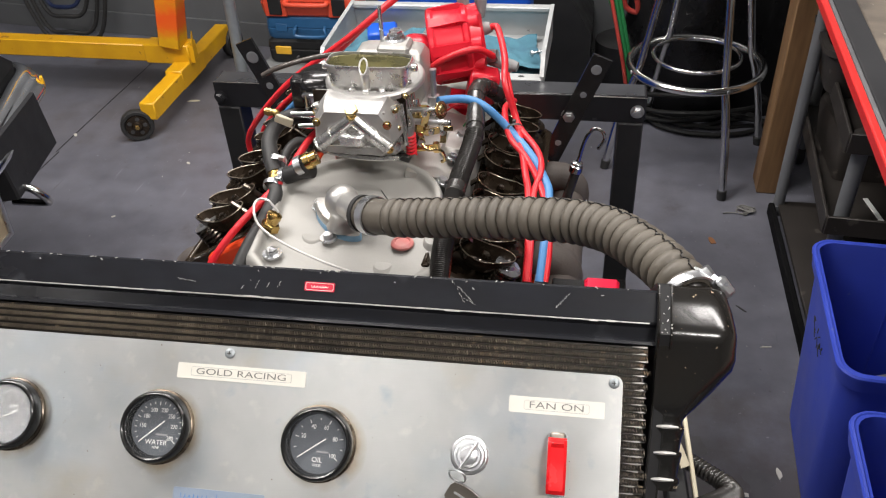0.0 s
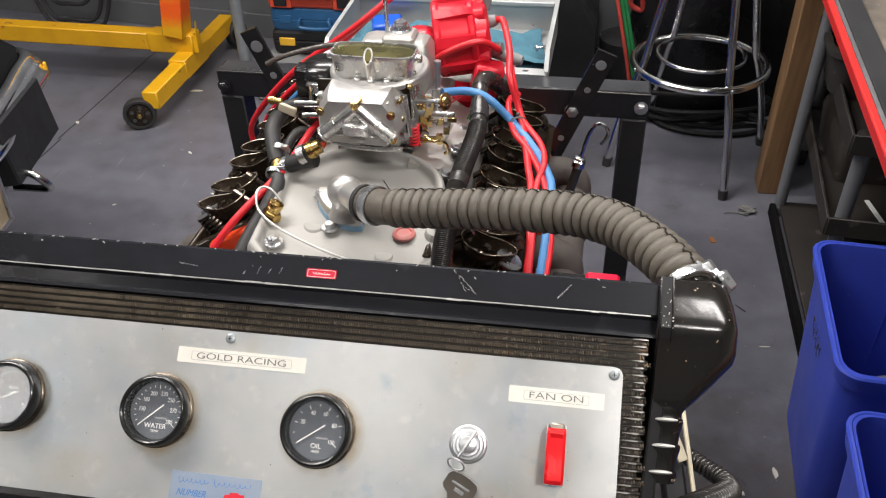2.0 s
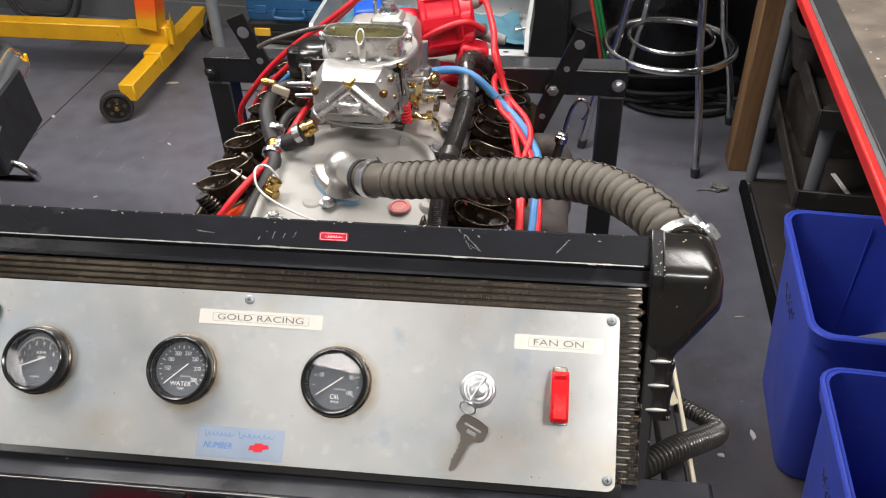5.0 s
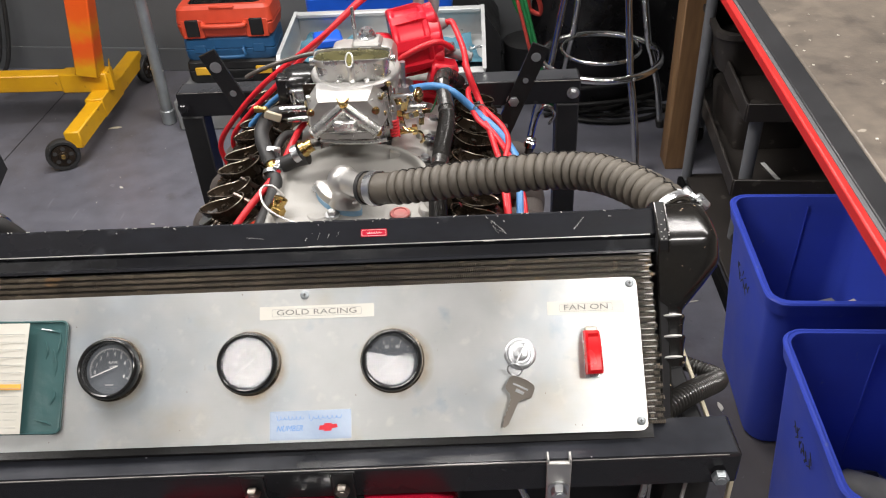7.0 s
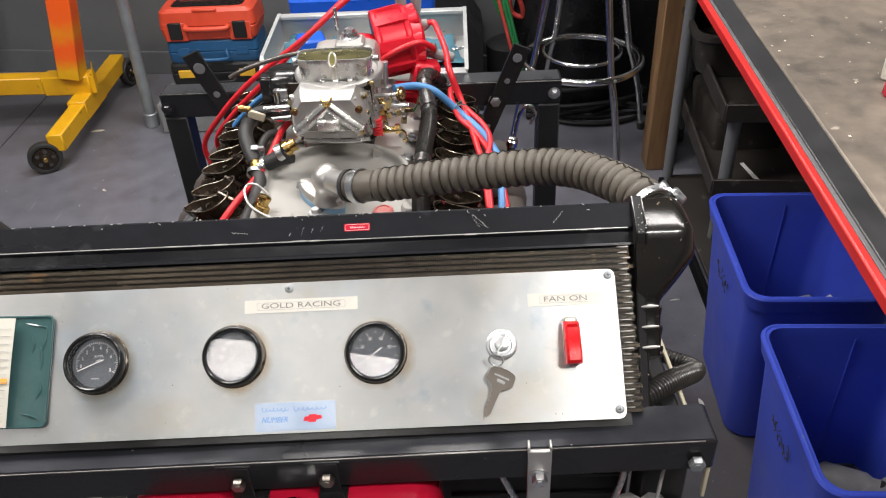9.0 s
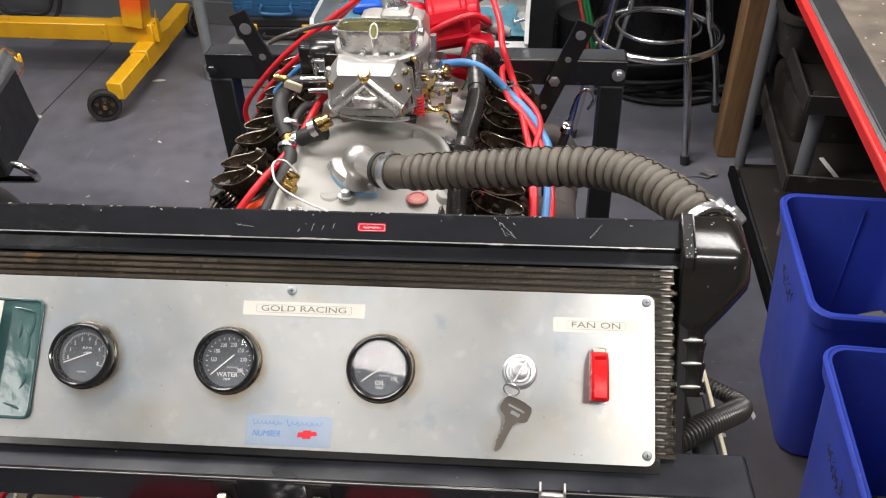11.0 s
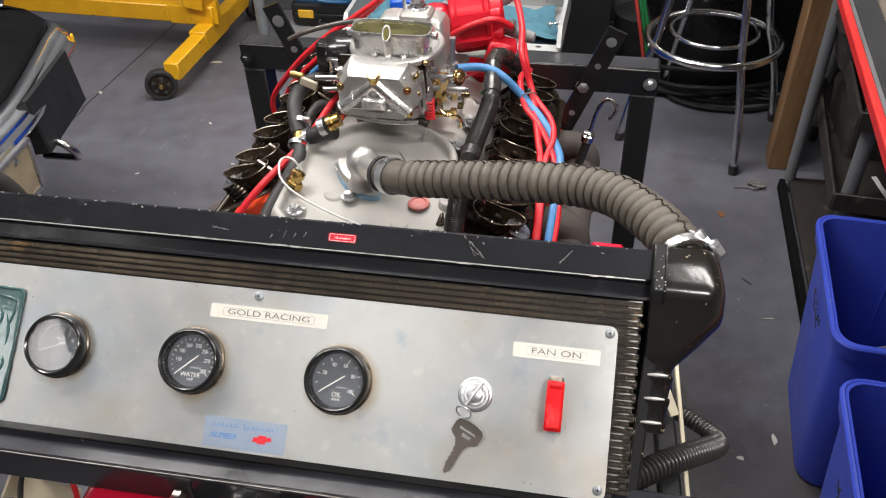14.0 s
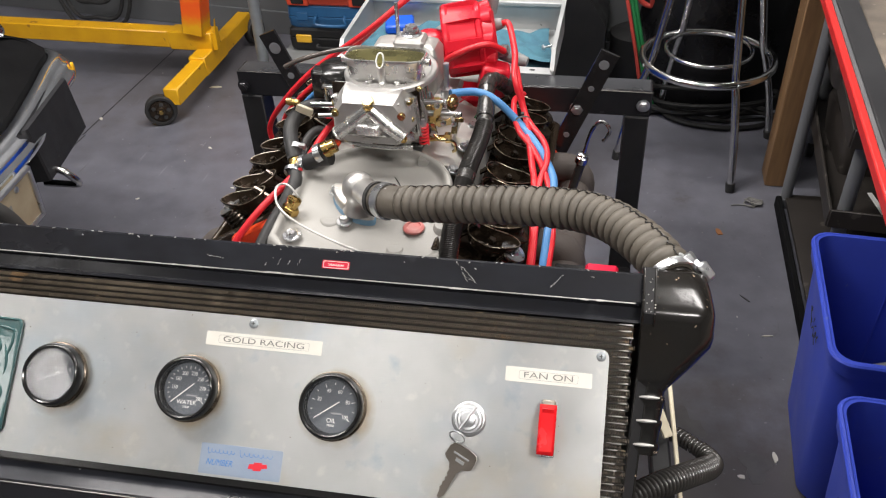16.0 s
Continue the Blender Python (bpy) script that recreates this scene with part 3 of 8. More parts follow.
solid("ceiling", B().box((0, 0.4, ROOM_H + 0.06), (9.2, 8.6, 0.12), 0.0), CEILING, "plain white workshop ceiling", "ceiling", kind="structure")
for lx, ly, ll, lw, lp, turn in LAMPS:
    b = B().box((0, 0, 0.0), (ll + 0.04, lw + 0.04, 0.05), 0.004)
    for sx in (-1, 1):
        b.cyl((sx * ll * 0.4, 0, 0.025), (sx * ll * 0.4, 0, ROOM_H - LAMP_Z - 0.035), 0.004, n=8)
    solid("ceiling_light", b, LAMPM, "white fluorescent batten assumed below the ceiling, out of view", "light", pose(lx, ly, LAMP_Z + 0.035, 0, 0, turn), group="ceiling battens", kind="structure")
b = B()
for y0, y1, x0 in ((1.2, 2.3, -1.695), (2.3, 3.3, -1.705)):
    b.box((x0, (y0 + y1) / 2, 0.0012), (0.0035, y1 - y0, 0.0016), 0.0003)
solid("floor_joint", b, INK, "dark saw-cut joint in the painted floor", "joint", kind="structure")

b = B()
rr = random.Random(40)
for sx_, sy_, q in ((0.46, 0.98, 0.045), (0.41, 1.10, 0.030), (0.50, 1.22, 0.026), (0.36, 1.30, 0.035)):
    ph = rr.uniform(0, 6)
    b.prism([(sx_ + q * (1 + 0.25 * math.sin(3 * a + ph) + 0.16 * math.sin(7 * a + 2 * ph)) * math.cos(a), sy_ + 1.5 * q * (1 + 0.25 * math.sin(3 * a + ph) + 0.16 * math.sin(5 * a)) * math.sin(a)) for a in [2 * math.pi * i / 36 for i in range(36)]], 0.0, 0.0006)
solid("oil_stain", b, mat("dry_oil_stain", (0.092, 0.088, 0.090), (0.066, 0.063, 0.064), rough=0.35, scale=40, bump=0.05), "dark dried oil stains on the painted floor", "stain", kind="stuff")

# radiator frame of reference: u across, v up the slope, w out of its face ------
RAD = Matrix(((0.99926, -0.0210, 0.03234, -0.1599), (0.0371, 0.75217, -0.65793, 0.5704), (-0.01051, 0.65864, 0.75239, 0.9114), (0, 0, 0, 1)))
rad = thing("radiator", RAD, "black enamelled crossflow radiator leaning back on the engine stand", "radiator")
U0, U1 = -0.345, 0.342

b = B()
PITCH = 0.0057
for k in range(29):
    v = 0.0308 - PITCH * k
    b = B().box(((U0 + U1) / 2, v, -0.040), (U1 - U0, 0.0014, 0.046), 0.0005)
    part("tube", b, CORE, rad)
# fin edges get the lighter colour; the folds behind are coloured dark for shade
b, deep = B(), B()
for k in range(29):
    v0, v1 = 0.0308 - PITCH * k - 0.0010, 0.0308 - PITCH * (k + 1) + 0.0010
    n = 640
    ph, reach = 2.3 * k, 0.0022 * math.sin(k * 2.7)
    verts, faces, folds = [], [], []
    for i in range(n + 1):
        u = U0 + (U1 - 0.0012 + reach - U0) * i / n
        v = v0 if i % 2 else v1
        jit = 0.0009 * math.sin(i * 12.9 + k * 7.1)
        lean = 0.0011 * math.sin(i * 0.031 + ph) + (0.0008 if i % 2 else 0.0)
        h = 0.00019 + 0.00008 * math.sin(i * 5.3 + k * 3.7)
        verts += [(u + lean - h, v, -0.0145 + jit), (u + lean + h, v, -0.0145 + jit), (u + lean, v, -0.0185 + jit)]
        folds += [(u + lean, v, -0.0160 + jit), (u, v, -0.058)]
    for i in range(n):
        q = 3 * i
        faces += [(q, q + 1, q + 4, q + 3), (q + 1, q + 4, q + 5, q + 2)]
    b.raw(verts, faces)
    deep.raw(folds, [(2 * i, 2 * i + 2, 2 * i + 3, 2 * i + 1) for i in range(n)])
rr = random.Random(19)
b2 = B()
for k in range(29):
    v, ln = 0.0308 - PITCH * k, rr.uniform(0.007, 0.015)
    tip = U1 - 0.002 + rr.uniform(-0.0015, 0.0025) + 0.07 * min(0.0, v + 0.018)
    b2.loft([[(u, v + y, -0.0128 + w) for y, w in ((-h, -h), (h, -h), (h, h), (-h, h))] for u, h in ((tip - ln, 0.0003), (tip - 0.002, 0.00075), (tip, 0.0003))])
tagged(part("tube_end", b2, EDGEWEAR, rad, "bare bright ends of the radiator tubes"), kind="stuff")
tagged(part("fin_fold", deep, CORE, rad, "oily folds between the cooling fins, darkened for the shade inside", angle=10), kind="stuff")
tagged(part("cooling_fin", b, FINEDGE, rad, "dirty zigzag cooling fins", angle=10), kind="stuff")

# dark sheet behind the fins stands in for shade deep in the core
part("core_shade_backing", B().box(((U0 + U1) / 2, -0.068, -0.0605), (U1 - U0, 0.2, 0.003), 0.0005), CORE, rad)
part("bottom_channel", B().loft([[(u, v, w) for v, w in reversed([(-0.1335, -0.055), (-0.1335, -0.0095), (-0.1355, -0.0080), (-0.146, -0.0080), (-0.148, -0.010), (-0.148, -0.055)])] for u in (U0 - 0.004, U1 - 0.014)]), BLACK, rad, angle=25)
# upper channel: a broad face, a bright worn corner, a recessed band and a lip
prof = [(0.0775, -0.060), (0.0775, -0.0125), (0.0755, -0.0105), (0.0512, -0.0090), (0.0490, -0.0105), (0.0470, -0.0150), (0.0375, -0.0165), (0.0355, -0.0135), (0.0330, -0.0135), (0.0325, -0.0180), (0.0325, -0.060)]
b = B().loft([[(u, v, w) for v, w in reversed(prof)] for u in (U0 - 0.004, U1 + 0.006)])
part("top_channel", b, CHANNEL, rad, "black channel with chipped paint along its edge", angle=25)
rng = random.Random(4)
b = B()
u = U0
while u < U1:
    ln = rng.uniform(0.002, 0.016)
    if rng.random() < 0.42:
        b.box((u + ln / 2, 0.0500 + rng.uniform(-0.0003, 0.0003), -0.00955), (ln * 1.15, rng.choice((0.0006, 0.0008, 0.0011, 0.0018)), 0.0010), 0.0003)
    u += ln
for k in range(46):
    b.box((rng.uniform(U0, U1), rng.choice((0.0765, 0.0765, rng.uniform(0.053, 0.077))), -0.0104), (rng.uniform(0.0008, 0.0032), rng.uniform(0.0005, 0.0012), 0.0012), 0.0003, pose(0, 0, 0, 0, 0, rng.uniform(-40, 40)))
for uu, vv, ln, an in ((0.186, 0.066, 0.022, -58), (0.192, 0.064, 0.018, -42), (0.196, 0.0585, 0.012, -25), (0.272, 0.064, 0.016, 50), (-0.052, 0.061, 0.018, -6), (0.012, 0.061, 0.007, 70), (0.022, 0.062, 0.007, 75), (0.032, 0.063, 0.009, 70), (-0.002, 0.056, 0.010, 60), (0.008, 0.053, 0.006, 20), (0.30, 0.071, 0.01, -12)):
    seg = max(3, int(ln / 0.0022))
    for q in range(seg):
        if rng.random() < 0.78:
            d = ln * ((q + 0.5) / seg - 0.5)
            b.box((uu + d * math.cos(radians(an)) + rng.uniform(-0.0005, 0.0005), vv + d * math.sin(radians(an)) + rng.uniform(-0.0004, 0.0004), -0.0098), (ln / seg * rng.uniform(0.6, 1.2), rng.uniform(0.00025, 0.0008), 0.0010), 0.0001, pose(0, 0, 0, 0, 0, an + rng.uniform(-25, 25)))
tagged(part("paint_chip", b, BARE, rad, "bare metal chips and scratches in black paint"), kind="stuff")
part("rubbed_edge", B().box(((U0 + U1) / 2, 0.0500, -0.00945), (U1 - U0, 0.0011, 0.0009), 0.0003), BARE, rad, "paint rubbed through along the channel corner")
# maker's badge, its name as a plain scribble
b = B().prism(rounded(0.0262, 0.0078, 0.0012, 3), 0, 0.0012, T(0.0675, 0.0622, -0.0099))
badge = part("badge", b, REDPAINT, rad, "small red enamel badge with white rim")
b = B()
run = []
for i in range(70):
    f = i / 69
    run.append((0.0598 + 0.0150 * f + 0.0005 * math.cos(f * 38), 0.0623 + (0.0006 + 0.0006 * math.sin(f * 7) ** 2) * math.sin(f * 38), -0.0086))
b.tube(run, 0.00022, 5)
b.tube([(x, y, -0.0087) for x, y in rounded(0.0240, 0.0060, 0.0012, 3, 0.0675, 0.0622)], 0.00018, 5, closed=True)
part("badge_bar", b, WHITE, badge)

# side tanks ------------------------------------------------------------------
def side_tank(sgn, u_edge):
    def ring(w_top, w_bot, u_out, v):
        lean = 0.07 * max(0.0, -0.018 - v)
        rc = min(0.020, u_out * 0.38)
        pts = [(u_edge - sgn * lean, v, w_top), (u_edge + sgn * (0.004 - lean), v, w_top)]
        for i in range(9):
            a = radians(90 * i / 8)
            pts.append((u_edge + sgn * (u_out - lean - rc + rc * math.sin(a)), v, w_top - rc + rc * math.cos(a)))
        pts += [(u_edge + sgn * (u_out - lean), v, w_bot), (u_edge - sgn * lean, v, w_bot)]
        return pts if sgn < 0 else pts[::-1]
    ribs = [-0.030 - 0.0205 * k for k in range(3)]
    levels = [(0.0865, -0.034, 0.050), (0.0855, -0.0245, 0.055), (0.0820, -0.0195, 0.058), (0.066, -0.0115, 0.0615), (0.052, -0.0055, 0.0635), (0.0455, -0.0034, 0.064), (0.0415, -0.0032, 0.064), (0.036, -0.0050, 0.064), (0.026, -0.0075, 0.064), (0.018, -0.0100, 0.062), (0.000, -0.0145, 0.047), (-0.014, -0.0195, 0.034), (-0.0200, -0.0245, 0.0285), (-0.024, -0.0270, 0.0262)]
    for v in ribs:
        levels += [(v + 0.0022, -0.0270, 0.0258), (v + 0.0012, -0.0236, 0.0272), (v - 0.0012, -0.0230, 0.0275), (v - 0.0040, -0.0245, 0.0272), (v - 0.0085, -0.0262, 0.0265)]
    b = B()
    slim = 1.0 if sgn > 0 else 0.55
    b.loft([ring(wt - 0.012 * (1 - slim), -0.075, uo * slim if uo > 0.03 else uo, v) for v, wt, uo in levels])
    tank = part("side_tank", b, TANKBLACK, rad, "black pressed side tank with a bulged inlet", angle=62)
    # a pale tapered line along each rib paints its highlight
    for v in ribs[:6]:
        le = 0.07 * (-0.018 - v)
        c = B().tube([(u_edge + sgn * (0.0040 - le), v, -0.0229), (u_edge + sgn * (0.0125 - le), v + 0.0003, -0.0224), (u_edge + sgn * (0.0215 - le), v + 0.0004, -0.0232)], lambda q: 0.0017 * (0.45 + 0.55 * math.sin(math.pi * q)), 6, smooth=3)
        part("rib_glint", c, BARE, tank)
    # header flange with rolled edges
    FL = ((0.0850, -0.062), (0.0850, -0.0200), (0.0835, -0.0110), (0.0815, -0.0085), (0.064, -0.0040), (0.047, -0.0004), (0.041, -0.0004), (0.030, -0.0075), (0.016, -0.0185), (-0.010, -0.0205), (-0.172, -0.0205), (-0.172, -0.062))

    def fl(u):
        return [(u_edge + sgn * (u - 0.07 * max(0.0, -0.018 - v)), v, w - (0.5 * u if v < 0.02 and w > -0.05 else 0.0)) for v, w in FL][::sgn]
    part("header_flange", B().loft([fl(-0.0005), fl(0.0105)]), SATIN, tank, angle=28)
    for du in (0.0002, 0.0100):
        roll = B().tube([(u_edge + sgn * (du - 0.07 * max(0.0, -0.018 - v)), v, w - 0.0004 - (0.5 * du if v < 0.02 else 0.0)) for v, w in ((0.0825, -0.0092), (0.064, -0.0040), (0.047, -0.0004), (0.041, -0.0004), (0.030, -0.0075), (0.016, -0.0185), (-0.010, -0.0205), (-0.165, -0.0205))], 0.0012, 6, smooth=3)
        part("rolled_edge", roll, TANKBLACK, tank)
    bead = B()
    rr = random.Random(7)
    for k in range(26):
        t = rr.random()
        v = 0.040 + 0.043 * t
        w = -0.0004 - 0.0085 * max(0.0, (v - 0.047) / 0.0345)
        bead.box((u_edge + sgn * rr.choice((0.0002, 0.0100, 0.0100, rr.uniform(0.001, 0.009))), v, w + 0.0005), (0.0004 + 0.0009 * rr.random(), 0.0005 + 0.0020 * rr.random() ** 2, 0.0010), 0.0003, pose(0, 0, 0, -12, 0, rr.uniform(-30, 30)))
    tagged(part("paint_chip", bead, BARE, tank, "worn bare-metal flecks on the flange"), kind="stuff")
    return tank


side_tank(1, 0.348)
side_tank(-1, -0.350)

# instrument panel ------------------------------------------------------------
panel = thing("instrument_panel", RAD, "brushed stainless instrument panel screwed to the radiator front", "panel")
b = B().prism(rounded(0.645, 0.1455, 0.007, 5, -0.0005, -0.0665), -0.0020, 0.0)
part("sheet", b, STEEL, panel, angle=25)
for u, v in ((-0.3155, 0.0), (0.0, 0.0), (0.3152, 0.0), (0.3155, -0.1305), (-0.3155, -0.1305)):
    b = B().lathe((u, v, 0.0), (0, 0, 1), [(0, 0.0042), (0.0012, 0.0042), (0.0020, 0.003), (0.0022, 0.0018)], 16)
    sc = part("screw", b, GALV, panel)
    b = B().box((u, v, 0.0022), (0.0034, 0.0008, 0.0006), 0.0001).box((u, v, 0.0022), (0.0008, 0.0034, 0.0006), 0.0001)
    part("cross_slot", b, INK, sc)


b = B()
rr = random.Random(17)
for k in range(26):
    q = rr.uniform(0.0002, 0.0006)
    b.lathe((rr.uniform(-0.31, 0.31), rr.uniform(-0.135, 0.003), 0.0), (0, 0, 1), [(0, q), (0.00012, q * 0.9)], 7)
tagged(part("rust_speck", b, mat("rust_speck_brown", (0.20, 0.13, 0.08), (0.11, 0.08, 0.06), rough=0.7, bump=0), panel, "tiny rust and dirt specks"), kind="stuff")


def tape(u, v, w, h, words, size, wide, share=0.78):
    m = T(u, v, 0.0)
    t = part("label_tape", B().at(m).prism(rounded(w, h, 0.0008, 2), 0.0, 0.0004), TAPE, panel, "cream adhesive label tape")
    fr = B()
    fw, fh = w * share, h * 0.56
    fr.at(m).tube([(x, y, 0.0004) for x, y in rounded(fw, fh, 0.0014, 3)], 0.00016, 5, closed=True)
    part("label_border", fr, GREYINK, t)
    writing("label_words", words, size, LABELINK, t, m @ T(0, 0, 0.0006), wide=wide, thin=-0.00004)


tape(0.0118, -0.0166, 0.111, 0.0128, "GOLD RACING", 0.0073, 1.58)
tape(0.2716, -0.0218, 0.0745, 0.0128, "FAN ON", 0.0073, 1.58, 0.68)


def gauge(u, v, label, numbers, words, needle, ticks, small=()):
    m = T(u, v, 0)
    R0 = 0.0292
    g = part("gauge", B().at(m).lathe((0, 0, 0), (0, 0, 1), [(0.0, R0), (0.006, R0 + 0.0003), (0.0105, R0 - 0.0005), (0.0124, R0 - 0.0016), (0.0130, R0 - 0.0028), (0.0122, R0 - 0.0040), (0.0090, R0 - 0.00480), (0.0016, R0 - 0.0058), (0.0012, R0 - 0.0058)], 48, caps=False), BEZEL, panel, label)
    part("outer_shell", B().at(m).lathe((0, 0, 0), (0, 0, 1), [(0.0, R0 + 0.0016), (0.0022, R0 + 0.0014), (0.0030, R0 + 0.0004), (0.0034, R0 - 0.001)], 48, caps=False), TARNISH, g, "tarnished outer rim")
    part("dial", B().at(m).lathe((0, 0, 0.0003), (0, 0, 1), [(0, R0 - 0.005), (0.0010, R0 - 0.005)], 40), DIAL, g)
    gl = part("gauge_glass", B().at(m).lathe((0, 0, 0.0105), (0, 0, 1), [(0, R0 - 0.0053), (0.0008, R0 - 0.0053)], 40), GAUGEGLASS, g, "clear gauge glass")
    gl.visible_shadow = False
    tk = B()
    for a, ln in ticks:
        tk.at(m @ pose(0, 0, 0, 0, 0, -a)).box((0, 0.0205 - ln / 2, 0.0016), (0.0006, ln, 0.0004), 0.0001)
    part("scale", tk, WHITE, g)
    for a, txt, r in numbers:
        x, y = r * math.sin(radians(a)), r * math.cos(radians(a))
        writing("figures", txt, 0.0050, WHITE, g, m @ T(x, y, 0.0016), wide=0.80)
    for x, y, txt, sz in words:
        writing("dial_words", txt, sz, WHITE, g, m @ T(x, y, 0.0016))
    br = B()
    for x, y, w, h in small:
        br.at(m).box((x, y, 0.0016), (w, h, 0.0003), 0.0001)
    if small:
        part("maker_bar", br, GREYINK, g)
    nd = B().at(m @ pose(0, 0, 0, 0, 0, -needle)).box((0, 0.0060, 0.0026), (0.0010, 0.0268, 0.0005), 0.0001)
    part("needle", nd, WHITE, g)
    return g


def span(a0, a1, n, big=5):
    return [(a0 + (a1 - a0) * i / n, 0.0032 if i % big == 0 else 0.0018) for i in range(n + 1)]


gauge(*GAUGES[0], "black water temperature gauge with white scale", [(-90, "150", 0.0135), (-55, "180", 0.0135), (-22, "200", 0.0140), (16, "230", 0.0140), (50, "250", 0.0138), (87, "270", 0.0138), (128, "280", 0.0145)],
      [(0, -0.0128, "WATER", 0.0056), (0, -0.0170, "TEMP", 0.0028)], -132, span(-132, 128, 20), [(0.004, -0.0062, 0.010, 0.0014)])
gauge(*GAUGES[1], "black oil pressure gauge with white scale", [(-68, "20", 0.0140), (-22, "40", 0.0140), (22, "60", 0.0140), (72, "80", 0.0140), (126, "100", 0.0150)],
      [(0, -0.0128, "OIL", 0.0056), (0, -0.0170, "PRESS", 0.0028)], -126, span(-126, 126, 10, 2), [(0.004, -0.0062, 0.010, 0.0014)])
gauge(*GAUGES[2], "black tachometer with white scale", [(-100, "0", 0.0155), (-72, "1", 0.0145), (-44, "2", 0.0145), (-16, "3", 0.0145), (12, "4", 0.0145), (40, "5", 0.0145), (68, "6", 0.0145), (120, "8", 0.0150)],
      [(0.002, 0.0062, "R.P.M.", 0.0036), (0.002, 0.0022, "x1000", 0.0026)], -112, span(-110, 120, 40), [(-0.001, -0.0150, 0.008, 0.0014)])

# ignition switch with key
m = T(0.2062, -0.0645, 0)
b = B().at(m).lathe((0, 0, 0), (0, 0, 1), [(0, 0.0150), (0.0015, 0.0150), (0.0022, 0.0142), (0.0026, 0.0128)], 32)
b.lathe((0, 0, 0.002), (0, 0, 1), [(0, 0.0128), (0.004, 0.0126), (0.005, 0.0118), (0.0052, 0.0100), (0.0042, 0.0090), (0.0042, 0.0070), (0.0068, 0.0066), (0.0074, 0.0056)], 32)
sw = part("ignition_switch", b, ZINC, panel, "chrome ignition lock")
b = B().at(m @ pose(0, 0, 0, 0, 0, -32)).box((0, 0.001, 0.013), (0.0020, 0.024, 0.014), 0.0006)
part("key_blade", b, ZINC, sw)
b = B().at(m @ T(-0.007, -0.0155, 0.0145) @ pose(0, 0, 0, 62, 0, -20)).tube([(0.0068 * math.cos(a * math.pi / 12), 0.0098 * math.sin(a * math.pi / 12), 0) for a in range(24)], 0.0008, 6, closed=True)
part("key_ring", b, ZINC, sw)
km = m @ T(-0.0028, -0.0325, 0.009) @ pose(0, 0, 0, 8, 0, -26)
bow = [(-0.0042, -0.0125), (0.0042, -0.0125), (0.0062, -0.0085), (0.0112, -0.0062), (0.0132, -0.0040), (0.0128, 0.0050), (0.0108, 0.0082), (0.0040, 0.0096), (-0.0040, 0.0096), (-0.0108, 0.0082), (-0.0128, 0.0050), (-0.0132, -0.0040), (-0.0112, -0.0062), (-0.0062, -0.0085)]
b = B().at(km).prism(bow, -0.0011, 0.0011)
bl = [(-0.0034, -0.0105), (-0.0036, -0.0175), (-0.0020, -0.0190), (-0.0034, -0.0212), (-0.0018, -0.0232), (-0.0034, -0.0256), (-0.0022, -0.0280), (-0.0034, -0.0304), (-0.0020, -0.0325), (-0.0012, -0.0385), (0.0012, -0.0395), (0.0036, -0.035), (0.0038, -0.0105)]
b.prism(bl, -0.0009, 0.0009)
key = part("spare_key", b, KEYM, sw, "worn nickel key hanging from the ring", angle=20)
b = B().at(km).box((0, 0.0015, 0.0012), (0.015, 0.0016, 0.0004), 0.0001).box((0.001, -0.003, 0.0012), (0.008, 0.003, 0.0004), 0.0001)
part("key_mark", b, ZINC, key)
# guarded toggle
m = T(0.2738, -0.066, 0)
g = part("switch_guard", B().at(m @ pose(0, 0, 0, 0, 0, 0)).loft([[(x * k, 0.021 - t * 0.0415, w) for x, w in ((-0.0072, 0.0012), (0.0072, 0.0012), (0.0072, hw), (0.0052, hw + 0.0022), (-0.0052, hw + 0.0022), (-0.0072, hw))] for t, hw, k in ((0, 0.006, 1), (0.04, 0.0105, 1), (0.18, 0.0150, 1), (0.75, 0.0185, 1), (0.93, 0.0185, 1), (1.0, 0.0165, 0.97))]), SWITCHRED, panel, "red flip-up toggle switch guard", angle=30)
b = B().at(m).box((0, 0.0145, 0.0165), (0.010, 0.0065, 0.0016), 0.0006, pose(0, 0, 0, 20, 0, 0))
part("guard_window", b, SWITCHRED, g)
part("guard_hinge", B().at(m).box((0, 0.0215, 0.0045), (0.0125, 0.0070, 0.0075), 0.0015), KEYM, g)
b = B().at(m).box((0, 0.0, 0.0008), (0.0150, 0.046, 0.0012), 0.0006)
part("guard_base", b, ZINC, g)
# foil sticker: the name as bars, one word, a plain red mark
st = part("sticker", B().prism(rounded(0.0768, 0.0268, 0.001, 2, 0.0058, -0.1236), 0, 0.0004), FOIL, panel, "silver-blue foil sticker with blue print")
b = B()
for x0, x1, ph in ((-0.0265, -0.0010, 0.4), (0.0045, 0.0350, 1.7)):
    n = int((x1 - x0) / 0.00035)
    run = []
    for i in range(n + 1):
        f = i / n
        run.append((x0 + (x1 - x0) * f + 0.0008 * math.cos(f * 44 + ph), -0.1168 + (0.0011 + 0.0009 * math.sin(f * 9 + ph) ** 2 + (0.0012 if f < 0.09 else 0.0)) * math.sin(f * 44 + ph), 0.0005))
    b.tube(run, 0.00022, 5)
part("script_bars", b, BLUEINK, st)
writing("sticker_word", "NUMBER", 0.0075, BLUEINK, st, T(-0.0135, -0.1265, 0.0006) @ Matrix(((1, 0.25, 0, 0), (0, 1, 0, 0), (0, 0, 1, 0), (0, 0, 0, 1))), wide=0.85)
